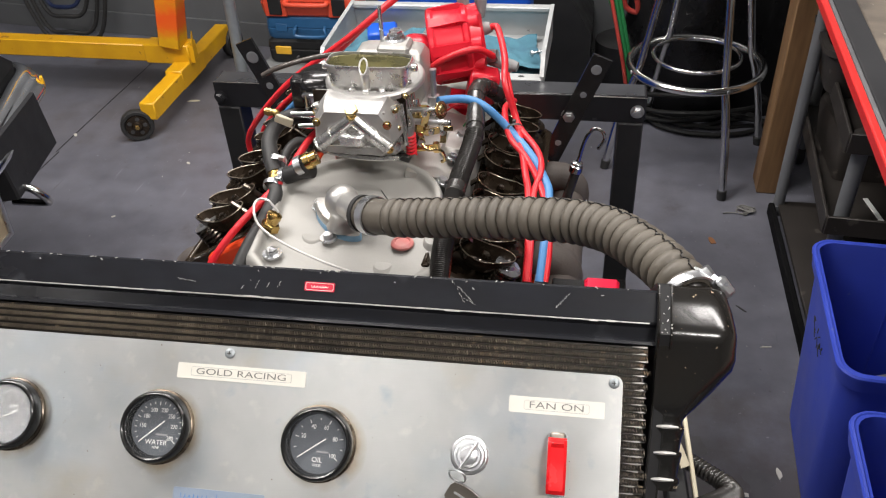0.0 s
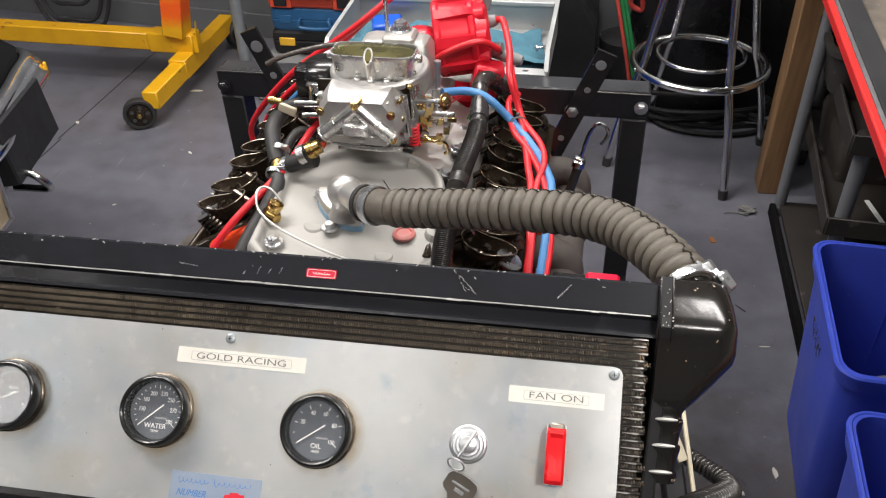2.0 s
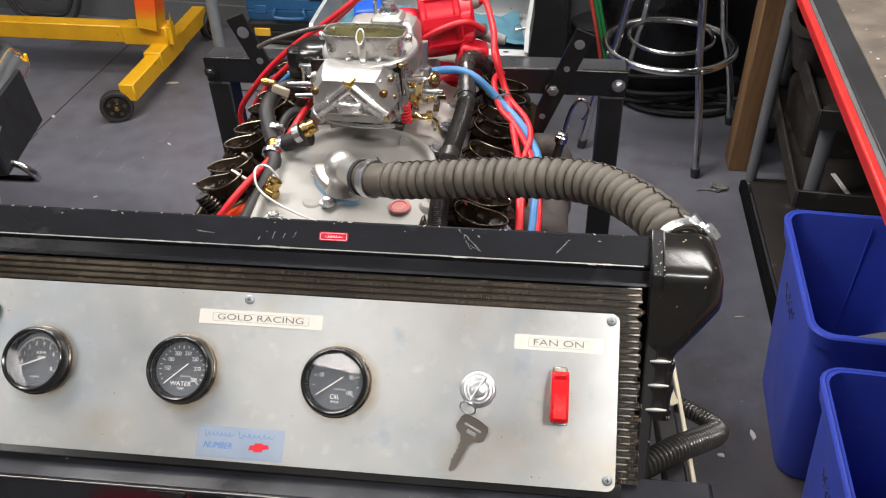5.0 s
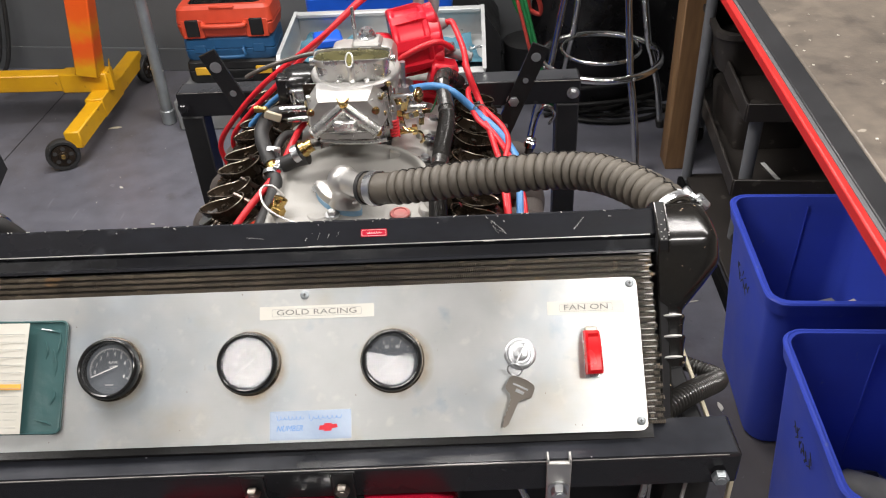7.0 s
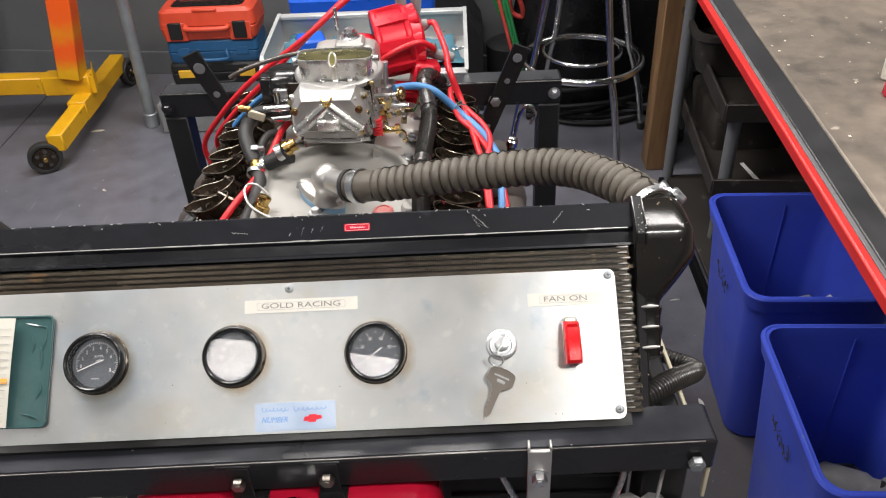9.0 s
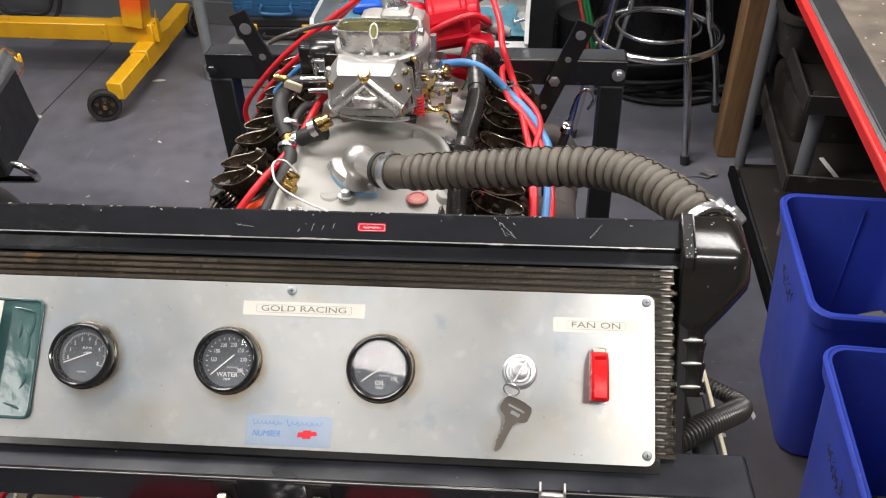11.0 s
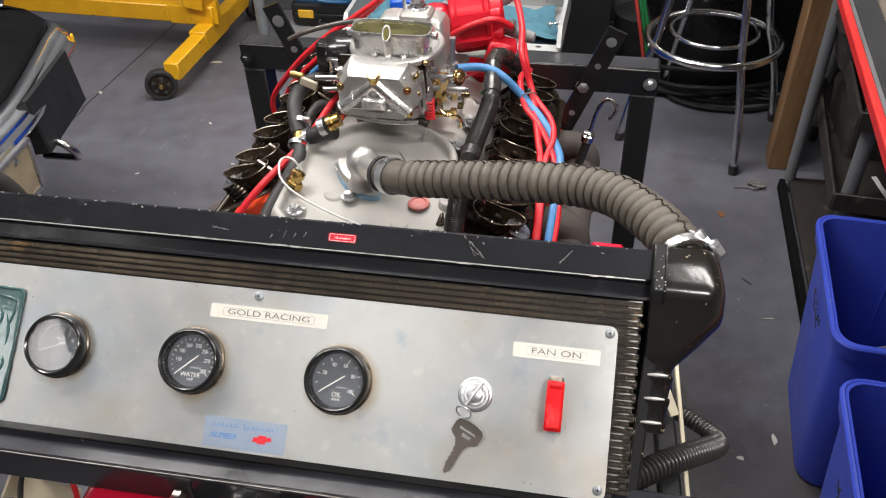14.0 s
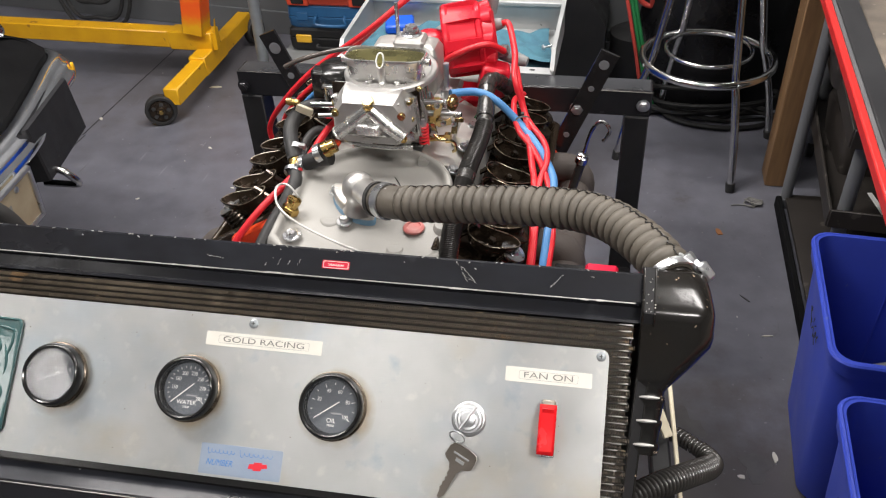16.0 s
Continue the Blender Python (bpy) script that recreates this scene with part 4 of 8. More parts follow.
bt = [(0.0135, -0.1285), (0.018, -0.1285), (0.0185, -0.1298), (0.0255, -0.1295), (0.026, -0.1275), (0.0315, -0.1265), (0.0305, -0.1232), (0.0262, -0.1235), (0.0258, -0.1222), (0.0188, -0.1225), (0.0185, -0.1240), (0.0145, -0.1245)]
part("red_mark", B().prism(bt, 0.0004, 0.0007), REDINK, st)
# vinyl pouch with a check list
pc = thing("document_pouch", RAD, "teal vinyl pouch holding a printed check list on the panel", "pouch")
pm = T(-0.2685, -0.0695, 0.001) @ pose(0, 0, 0, 0, 0, -1)
part("pouch_back", B().at(pm).prism(rounded(0.0770, 0.1080, 0.006, 4), 0, 0.0012), POUCH, pc)
rimpts = [(x, y, 0.0014) for x, y in rounded(0.0745, 0.1055, 0.005, 4)]
part("pouch_rim", B().at(pm).tube(rimpts, 0.0014, 6, closed=True), POUCH, pc)
b = B().at(pm)
for x0, y0, x1, y1 in ((0.010, 0.046, 0.034, 0.041), (0.031, 0.046, 0.026, 0.012), (0.024, 0.030, 0.029, -0.002), (0.029, -0.010, 0.026, -0.028), (0.012, -0.040, 0.030, -0.046), (0.016, 0.036, 0.019, 0.016)):
    b.tube([(x0, y0, 0.0008), ((x0 + x1) / 2 + 0.003, (y0 + y1) / 2, 0.0014), (x1, y1, 0.0008)], lambda q: 0.0013 * math.sin(math.pi * (0.05 + 0.9 * q)), 8, smooth=6)
part("vinyl_crease", b, POUCH, pc)
pp = T(-0.2975, -0.0700, 0.0042) @ pose(0, 0, 0, 0, -1.5, -1.5)
verts, faces = [], []
for i in range(9):
    for j in range(7):
        x, y = -0.033 + 0.066 * i / 8, -0.052 + 0.104 * j / 6
        z = 0.0028 + 0.0016 * math.sin(x * 60) + 0.001 * math.sin(y * 40 + x * 30)
        verts.append((x, y, z))
for i in range(8):
    for j in range(6):
        k = i * 7 + j
        faces.append((k, k + 7, k + 8, k + 1))
b = B().at(pp).raw(verts, faces)
b.raw([(x, y, z - 0.0004) for x, y, z in verts], faces, flip=True)
paper = part("check_list", b, PAPER, pc, "printed paper check list with one orange line")
b = B().at(pp)
rr = random.Random(3)
for k in range(13):
    y = 0.045 - 0.0073 * k
    b.box((0.0, y - 0.0036, 0.0060), (0.060, 0.00035, 0.0004), 0.0001)
    x = -0.0285
    for q in range(rr.choice((2, 3, 3, 4))):
        w = rr.uniform(0.004, 0.011)
        b.box((x + w / 2, y - 0.0006, 0.0060), (w, 0.0015, 0.0004), 0.0001)
        x += w + 0.0016
part("print", b, GREYINK, paper)
part("highlight", B().at(pp).box((0.001, -0.0085, 0.0057), (0.060, 0.0052, 0.0004), 0.0001), ORANGEHI, paper)

# stand -----------------------------------------------------------------------
stand = thing("engine_stand", T(-0.18, 1.0, 0), "black welded steel engine test stand, chipped at its corners", "stand")
SW = T(0.18, -1.0, 0)


def bar(name, p, q, wdt, hgt, mtl=BLACK, up=(0, 0, 1), label="", bev=0.0025):
    """A rectangular steel tube from p to q."""
    p, q = Vector(p), Vector(q)
    d = (q - p).normalized()
    z = Vector(up)
    z = (z - d * z.dot(d)).normalized()
    x = d.cross(z)
    m = Matrix((x.to_4d(), d.to_4d(), z.to_4d(), (0, 0, 0, 1))).transposed()
    m = Matrix([[x[i], d[i], z[i], ((p + q) / 2)[i]] for i in range(3)] + [[0, 0, 0, 1]])
    return part(name, B().at(SW @ m).box((0, 0, 0), (wdt, (q - p).length, hgt), bev), mtl, stand, label)


bar("rear_crossbar", (-0.592, 1.466, 0.696), (0.213, 1.466, 0.699), 0.050, 0.052, BLACKDUST)
# thin lighter films paint the sheen and dust on the bar tops
part("sheen_dust_top", B().at(SW).box((-0.1895, 1.466, 0.7236), (0.795, 0.044, 0.0012), 0.0003, pose(0, 0, 0, 0, -0.21, 0)), BARSHEEN, stand, "film on black paint, coloured lighter for sheen and dust")
part("sheen_dust_top", B().at(SW).box((-0.1765, 0.4675, 0.8053), (0.84, 0.044, 0.0012), 0.0003, pose(0, 0, 0, 0, 0.13, 2.03)), RAILSHEEN, stand, "film on black paint, coloured lighter for sheen and dust")
bar("rear_post", (-0.567, 1.462, 0.0), (-0.567, 1.462, 0.672), 0.050, 0.045, SATIN, up=(1, 0, 0))
bar("rear_post", (0.188, 1.462, 0.0), (0.188, 1.462, 0.674), 0.050, 0.045, SATIN, up=(1, 0, 0))
bar("front_rail", (-0.60, 0.4525, 0.786), (0.247, 0.4825, 0.784), 0.050, 0.040, BLACKDUST)
bar("front_post", (-0.575, 0.478, 0.0), (-0.575, 0.478, 0.765), 0.045, 0.045, SATIN, up=(1, 0, 0))
bar("front_post", (0.214, 0.510, 0.0), (0.214, 0.510, 0.762), 0.045, 0.045, SATIN, up=(1, 0, 0))
bar("side_rail", (-0.572, 0.51, 0.30), (-0.567, 1.44, 0.30), 0.045, 0.045)
bar("side_rail", (0.211, 0.53, 0.30), (0.188, 1.44, 0.30), 0.045, 0.045)
bar("lower_crossbar", (-0.55, 0.482, 0.30), (0.19, 0.508, 0.30), 0.045, 0.045)
bar("radiator_arm", (0.229, 0.496, 0.752), (0.214, 0.70, 0.757), 0.020, 0.018, SATIN)
bar("pale_rod", (0.2435, 0.475, 0.764), (0.2295, 0.70, 0.7695), 0.0042, 0.0050, CREAM)
bar("tan_offcut", (0.228, 0.618, 0.772), (0.214, 0.640, 0.792), 0.010, 0.003, CREAM)
b = B().at(SW)
for x0, x1 in ((-0.592, -0.47), (0.09, 0.213)):
    b.box(((x0 + x1) / 2, 1.4408, 0.7225), (x1 - x0, 0.0012, 0.0016), 0.0003)
for q in range(42):
    x0 = -0.595 + 0.02 * q
    b.box((x0, 0.4430 + (x0 + 0.1765) * 0.0354 - 0.0002, 0.8056 - (x0 + 0.1765) * 0.0024), (0.0205, 0.0010, 0.0007 + 0.0003 * (q % 3)), 0.0003, pose(0, 0, 0, 0, 0.13, 2.03))
tagged(part("worn_edge", b, EDGEWEAR, stand, "bright worn corner of black paint"), kind="stuff")


def bolt(p, axis, r=0.009, mtl=ZINC, name="bolt", parent=stand, h=0.007, washer=True, s=SW):
    b = B().at(s)
    a = Vector(axis).normalized()
    if washer:
        b.cyl(p, Vector(p) + a * 0.002, r * 1.35, n=18)
    b.hexnut(Vector(p) + a * 0.002, axis, r, h)
    b.lathe(Vector(p) + a * (0.002 + h), axis, [(0, r * 0.55), (0.001, r * 0.5)], 12)
    return part(name, b, mtl, parent)


bolt((-0.578, 1.438, 0.693), (0, -1, 0), 0.010, BLACKDUST)
bolt((0.198, 1.438, 0.698), (0, -1, 0), 0.009)
bolt((0.229, 0.4560, 0.780), (0, -1, 0), 0.0080, GALV, washer=False)


def strap_bracket(p, q, holes, wdt=0.034):
    """A flat steel strap with round holes, leaning on the rear crossbar."""
    p, q = Vector(p), Vector(q)
    d = q - p
    ln = d.length
    d.normalize()
    y = Vector((0, -1, 0))
    x = y.cross(d).normalized()
    m = Matrix([[x[i], d[i], y[i], p[i]] for i in range(3)] + [[0, 0, 0, 1]])
    br = part("strap_bracket", B().at(SW @ m).prism([(-wdt / 2, 0), (wdt / 2, 0), (wdt / 2, ln), (-wdt / 2, ln)], 0, 0.006), BLACK, stand, "black flat steel strap with holes")
    for s, r in holes:
        t = B().at(SW @ m).lathe((0, s, 0.0062), (0, 0, 1), [(0, r * 0.75), (0.0004, r * 0.75), (0.0006, r), (0.0002, r * 1.15)], 18)
        part("hole", t, GREYPIPE, br)
    return br


strap_bracket((-0.405, 1.430, 0.575), (-0.504, 1.430, 0.812), ((0.225, 0.010), (0.165, 0.006)))
strap_bracket((0.030, 1.428, 0.555), (0.132, 1.424, 0.805), ((0.246, 0.008), (0.195, 0.005), (0.090, 0.005), (0.035, 0.005)))
bolt((0.081, 1.424, 0.692), (0, -1, 0), 0.0105)
# alloy clip on the front rail
cx = 0.0795
b = B().at(SW).box((cx, 0.4495, 0.745), (0.0225, 0.004, 0.122), 0.0008)
for dx in (-0.0102, 0.0102):
    b.box((cx + dx, 0.4535, 0.806), (0.0022, 0.010, 0.010), 0.0005)
part("alloy_clip", b, RINGM, stand, "zinc U-shaped clip")
bolt((cx, 0.4475, 0.772), (0, -1, 0), 0.0075)
b = B().at(SW).tube(evenly(spline([Vector(p) for p in ((0.040, 0.475, 0.775), (0.049, 0.460, 0.745), (0.075, 0.452, 0.700), (0.110, 0.450, 0.685), (0.145, 0.453, 0.700), (0.163, 0.462, 0.745), (0.168, 0.480, 0.775))], 16), 0.0011), 0.0034, 8)
part("ribbed_wire", b, ZINC, stand, "thin ribbed silver wire sheath")
part("cream_tab", B().at(SW).box((0.2445, 0.462, 0.742), (0.004, 0.006, 0.046), 0.001), CREAM, stand)
for bx, by in ((-0.2060, 0.4395), (-0.1220, 0.4425)):
    b = B().at(SW).box((bx, by + 0.0015, 0.752), (0.021, 0.003, 0.098), 0.001).box((bx - 0.004, by + 0.0035, 0.8015), (0.034, 0.006, 0.0025), 0.0006)
    st_ = part("tank_strap", b, SATIN, stand, "black steel hanger strap")
    bolt((bx, by, 0.784), (0, -1, 0), 0.0072, KEYM, washer=False)
# ribbed black box behind the front rail
rbx = thing("ribbed_black_box", T(0.085, 0.57, 0.30), "black ribbed plastic box behind the front rail", "box")
part("box_shell", B().loft([[(x, y, z) for x, y in rounded(w, d, 0.012, 3)] for z, w, d in ((0.023, 0.200, 0.060), (0.030, 0.212, 0.070), (0.425, 0.216, 0.074), (0.438, 0.206, 0.064))]), BLACKPLAST, rbx, angle=30)
for k in range(9):
    part("rib", B().box((0.0, -0.0385, 0.130 + 0.034 * k), (0.190, 0.006, 0.007), 0.002), BLACKPLAST, rbx)
# fuel tank
ft = thing("fuel_tank", T(-0.172, 0.472, 0.60), "red painted cylindrical fuel tank hung below the front rail", "tank")
pr = [(0, 0.02), (0.002, 0.04), (0.008, 0.062), (0.018, 0.074), (0.030, 0.080), (0.286, 0.080), (0.298, 0.074), (0.308, 0.062), (0.314, 0.04), (0.316, 0.02)]
part("barrel", B().lathe((-0.158, -0.02, 0.078), (1, 0, 0), pr, 40), REDPAINT, ft)
part("filler_cap", B().lathe((0.015, -0.062, 0.145), (0, -0.35, 0.9), [(0, 0.026), (0.004, 0.030), (0.010, 0.030), (0.015, 0.026), (0.018, 0.018), (0.019, 0.008)], 28), CHROME, ft, "chrome filler cap")
for dx in (-0.024, 0.053):
    pts = [(dx, -0.02 - 0.0815 * math.cos(a), 0.078 + 0.0815 * math.sin(a)) for a in [radians(18 * k) for k in range(20)]]
    bb = B()
    ring = [[(dx - 0.014, y, z), (dx + 0.014, y, z), (dx + 0.014, -0.02 + (y + 0.02) * 1.03, 0.078 + (z - 0.078) * 1.03), (dx - 0.014, -0.02 + (y + 0.02) * 1.03, 0.078 + (z - 0.078) * 1.03)] for _, y, z in pts]
    part("tank_band", bb.loft(ring + ring[:1], caps=False), BLACK, ft)
# cream bracket with bolt beside the tank
cb = thing("cream_bracket", T(-0.53, 0.56, 0.50), "cream painted metal bracket with a brass bolt and wires", "bracket")
b = B().box((0, 0, 0), (0.085, 0.05, 0.004), 0.001, pose(0, 0, 0, 35, 8, 0)).box((-0.040, 0.02, 0.02), (0.004, 0.06, 0.06), 0.001, pose(0, 0, 0, 35, 8, 0)).box((0.02, 0.025, 0.03), (0.07, 0.004, 0.06), 0.001, pose(0, 0, 0, 20, 8, 10))
part("bracket_plate", b, CREAM, cb)
b = B().hexnut((0.0, -0.012, 0.0), (0, -0.55, 0.8), 0.011, 0.010)
part("bracket_bolt", b, BRASS, cb)
for mt, pts in ((REDWIRE, ((-0.06, -0.06, -0.04), (-0.05, 0.0, 0.05), (0.02, 0.02, 0.08), (0.055, 0.0, 0.03), (0.05, -0.04, -0.05))), (RUBBER, ((-0.07, -0.04, -0.06), (-0.055, -0.02, 0.03), (-0.05, 0.01, 0.09))), (RUBBER, ((-0.01, -0.05, -0.03), (-0.015, 0.0, 0.05), (0.02, 0.03, 0.07)))):
    part("wire", B().tube(pts, 0.0035, 8, smooth=6), mt, cb)

# engine ----------------------------------------------------------------------
EO = (-0.18, 1.13, 0.30)
EI = T(0.18, -1.13, -0.30)
eng = thing("engine", T(*EO), "V8 engine with open rocker gear, alloy intake and four-barrel carburettor", "engine")
CX = -0.181


def E():
    return B().at(EI)


def head_m(sgn, y):
    """A frame on a cylinder bank: x across towards the valley, y back, z out of the head."""
    a = 30 * sgn
    return EI @ T(CX + (0.192 if sgn > 0 else -0.201), y, 0.760) @ pose(0, 0, 0, 0, a, 0)


b = E().loft([[(CX + x, y, z) for x, z in ((-0.12, 0.34), (0.12, 0.34), (0.15, 0.42), (0.15, 0.50), (0.235, 0.60), (0.16, 0.70), (-0.16, 0.70), (-0.235, 0.60), (-0.15, 0.50), (-0.15, 0.42))][::-1] for y in (0.905, 1.41)])
part("block", b, ENGRED, eng, "orange-red enamelled cylinder block", angle=25)
b = E().lathe((CX, 0.905, 0.52), (0, -1, 0), [(0, 0.10), (0.03, 0.097), (0.04, 0.085)], 28)
part("timing_cover", b, ALU, eng)
b = E().lathe((CX, 0.865, 0.47), (0, -1, 0), [(0, 0.085), (0.03, 0.085), (0.032, 0.07), (0.02, 0.06), (0.02, 0.03), (0.04, 0.03)], 32)
part("crank_damper", b, OILY, eng)
b = E().box((CX, 1.16, 0.325), (0.20, 0.46, 0.05), 0.01)
part("oil_pan", b, BLACK, eng)
for sx in (-1, 1):
    b = E().box((CX + sx * 0.25, 1.10, 0.335), (0.24, 0.07, 0.022), 0.004).box((CX + sx * 0.16, 1.10, 0.40), (0.03, 0.07, 0.14), 0.004)
    part("engine_mount", b, BLACK, eng)

YS = {-1: 0.980, 1: 0.935}
OFF = (0.0, 0.045, 0.112, 0.157, 0.224, 0.269, 0.336, 0.381)
for sgn in (-1, 1):
    y0 = YS[sgn]
    mid = head_m(sgn, y0 + 0.19)
    b = B().at(mid).box((0.0, 0, -0.105), (0.150, 0.475, 0.10), 0.006).box((0.03, -0.238, -0.062), (0.10, 0.022, 0.050), 0.004)
    hd = part("cylinder_head", b, ENGRED, eng, "orange-red cylinder head")
    b = B().at(mid)
    b.box((0, 0, -0.052), (0.138, 0.466, 0.008), 0.003)
    for sx in (-1, 1):
        b.box((sx * 0.067, 0, -0.044), (0.012, 0.470, 0.020), 0.003)
    for sy in (-1, 1):
        b.box((0, sy * 0.229, -0.044), (0.140, 0.012, 0.020), 0.003)
    part("head_deck", b, OILY, hd, "oily dark head deck and cover rail")
    for k, dy in enumerate(OFF):
        m = head_m(sgn, y0 + dy)
        inward = -sgn
        # stamped boat-shaped rocker, rounded at the pushrod, narrow at the valve
        n = 28
        mr_ = m @ pose(0, 0, -0.013, 0, -15 * sgn, 0)

        def hull(grow, drop):
            out = []
            for i in range(n):
                c, d = math.cos(2 * math.pi * i / n), math.sin(2 * math.pi * i / n)
                if inward < 0:
                    d = -d
                c = math.copysign(abs(c) ** 0.82, c)
                rim = 0.0075 + (0.0035 * c * c if c > 0 else 0.0005 * c * c) - 0.0035 * math.exp(-((c - 0.05) / 0.5) ** 2)
                keel = -0.0190 + 0.007 * c * c
                out.append((inward * (0.002 + 0.0385 * c * (1 - 0.20 * drop) * grow), 0.0205 * d * (1 + 0.22 * c) * (1 - 0.45 * drop ** 1.5) * grow, rim + (keel - rim) * drop))
            return out
        rings_o = [hull(1.0, q) for q in (0.0, 0.25, 0.55, 0.85, 1.0)]
        rings_i = [hull(0.92, q) for q in (0.01, 0.25, 0.55, 0.85, 0.92)]
        bb = B().at(mr_).loft(list(reversed(rings_o)), caps=False)
        bb.raw([p for p in rings_o[-1]], [tuple(reversed(range(n)))])
        bb.loft(rings_i, caps=False)
        bb.raw([p for p in rings_i[-1]], [tuple(range(n))])
        rk = part("rocker_arm", bb, ROCKER, eng)
        part("rim", B().at(mr_).tube([((p[0] + q[0]) / 2, (p[1] + q[1]) / 2, p[2] + 0.0002) for p, q in zip(rings_o[0], rings_i[0])], 0.0008, 6, closed=True), ROCKRIM, rk)
        bb = B().at(mr_).lathe((inward * 0.003, 0, -0.013), (0, 0, 1), [(0, 0.0095), (0.006, 0.0095), (0.009, 0.006)], 14)
        bb.hexnut((inward * 0.003, 0, -0.006), (0, 0, 1), 0.0058, 0.008)
        bb.cyl((inward * 0.003, 0, 0.001), (inward * 0.003, 0, 0.0045), 0.0034, n=10)
        part("rocker_nut", bb, PUSHROD, rk)
        # valve spring on the outer side, retainer above it
        xs = -inward * 0.030
        coil = []
        for i in range(6 * 12 + 1):
            a = 2 * math.pi * i / 12
            coil.append((xs + 0.0168 * math.cos(a), 0.0168 * math.sin(a), -0.050 + 0.036 * i / 72))
        sp = part("valve_spring", B().at(m).tube(coil, 0.0026, 6), ROCKER if k else PUSHROD, eng)
        part("retainer", B().at(m).lathe((xs, 0, -0.0150), (0, 0, 1), [(0, 0.0165), (0.003, 0.0180), (0.004, 0.009), (0.008, 0.007)], 16), ZINC if k == 0 else ROCKER, sp)
        # pushrod
        part("pushrod", B().at(m).cyl((inward * 0.030, 0, -0.002), (inward * 0.066, 0, -0.085), 0.0040, n=8), PUSHROD, eng)
        part("guide_stud", B().at(m).cyl((inward * 0.003, 0, -0.05), (inward * 0.003, 0, -0.01), 0.0050, n=8), ROCKER, eng)
    # exhaust manifold beside the head
    xm = CX + sgn * 0.268
    bb = E().tube([(xm, y0 - 0.01, 0.605), (xm + sgn * 0.006, y0 + 0.08, 0.612), (xm + sgn * 0.006, y0 + 0.26, 0.612), (xm, y0 + 0.40, 0.602), (xm - sgn * 0.0, y0 + 0.43, 0.54)], lambda s: 0.028 - 0.010 * (abs(2 * s - 1) ** 6), 16, smooth=6)
    ex = part("exhaust_manifold", bb, IRON, eng, "grey-brown cast iron exhaust manifold")
    for k in range(4):
        yy = y0 + 0.022 + 0.1118 * k
        part("port", E().tube([(xm - sgn * 0.050, yy, 0.645), (xm - sgn * 0.01, yy, 0.648), (xm + sgn * 0.010, yy, 0.628), (xm + sgn * 0.010, yy, 0.60)], lambda s: 0.024 + 0.004 * s, 14, smooth=3), IRON, ex)

# intake manifold --------------------------------------------------------------
b = E()
prof = [(-0.150, 0.700), (-0.150, 0.722), (-0.118, 0.738), (-0.085, 0.748), (0.085, 0.748), (0.118, 0.738), (0.150, 0.722), (0.150, 0.700)]
b.loft([[(CX + x, y, z) for x, z in prof] for y in (0.868, 0.88, 1.385, 1.40)])
intake = part("intake_manifold", b, ALU, eng, "cast alloy intake manifold", angle=25)
for sgn in (-1, 1):
    for k, yy in enumerate((1.20, 1.30)):
        yc = 1.12 + (yy - 1.12) * 0.45
        rr_ = [(CX + sgn * 0.035, yc, 0.775), (CX + sgn * 0.075, yc + (yy - yc) * 0.5, 0.772), (CX + sgn * 0.125, yy, 0.735)]
        part("runner", E().tube(rr_, lambda s: 0.018 + 0.006 * s, 14, smooth=6), ALU, intake)
    for yy in (0.93, 1.06, 1.24, 1.35):
        bb = E().lathe((CX + sgn * 0.128, yy, 0.728), (sgn * 0.35, 0, 0.94), [(0, 0.011), (0.004, 0.011), (0.004, 0.0085)], 14)
        bb.hexnut((CX + sgn * 0.1294, yy, 0.732), (sgn * 0.35, 0, 0.94), 0.008, 0.006)
        part("intake_bolt", bb, ZINC, intake)
# round plateau ahead of the carburettor
DC = (-0.174, 0.974)


def dee(r, z, sag):
    """A round back edge that runs forward into a broad apron."""
    pts = []
    for i in range(37):
        a = radians(-12 + 204 * i / 36)
        pts.append((DC[0] + r * math.cos(a), DC[1] + 0.95 * r * math.sin(a)))
    q = r - 0.108
    pts += [(DC[0] - 0.112 - q, 0.915), (DC[0] - 0.114 - q, 0.880 - q), (DC[0] - 0.09, 0.858 - q), (DC[0], 0.850 - q), (DC[0] + 0.085, 0.853 - q), (DC[0] + 0.120 + q, 0.878 - q), (DC[0] + 0.120 + q, 0.915)]
    return [(x, y, z - sag * max(0.0, DC[1] + 0.02 - y) * 0.24) for x, y in pts]


RIDGE = ((0.1175, 0.762), (0.1160, 0.778), (0.1148, 0.790), (0.1130, 0.7965), (0.1105, 0.7985), (0.1070, 0.7980), (0.1045, 0.7955), (0.1030, 0.7905), (0.1015, 0.7870), (0.0990, 0.7852), (0.0940, 0.7848))
b = E().loft([dee(0.120, 0.735, 0.0)] + [dee(r, z, 1) for r, z in RIDGE] + [[(DC[0] + 0.5 * (x - DC[0]), 0.94 + 0.5 * (y - 0.94), 0.785 - 0.24 * max(0.0, 0.994 - (0.94 + 0.5 * (y - 0.94)))) for x, y, z in dee(0.089, 0.785, 1)]])
part("round_plateau", b, ALUDISC, intake, "smooth grey casting with a rounded back edge", angle=40)
for cx_, cy_, r_, h_ in ((-0.120, 0.887, 0.012, 0.7625), (-0.062, 0.93, 0.014, 0.776)):
    part("casting_boss", E().lathe((cx_, cy_, 0.75), (0, 0, 1), [(0, r_ + 0.008), (h_ - 0.754, r_), (h_ - 0.752, r_ * 0.85), (h_ - 0.7518, 0.0)], 24), ALUDISC, intake)
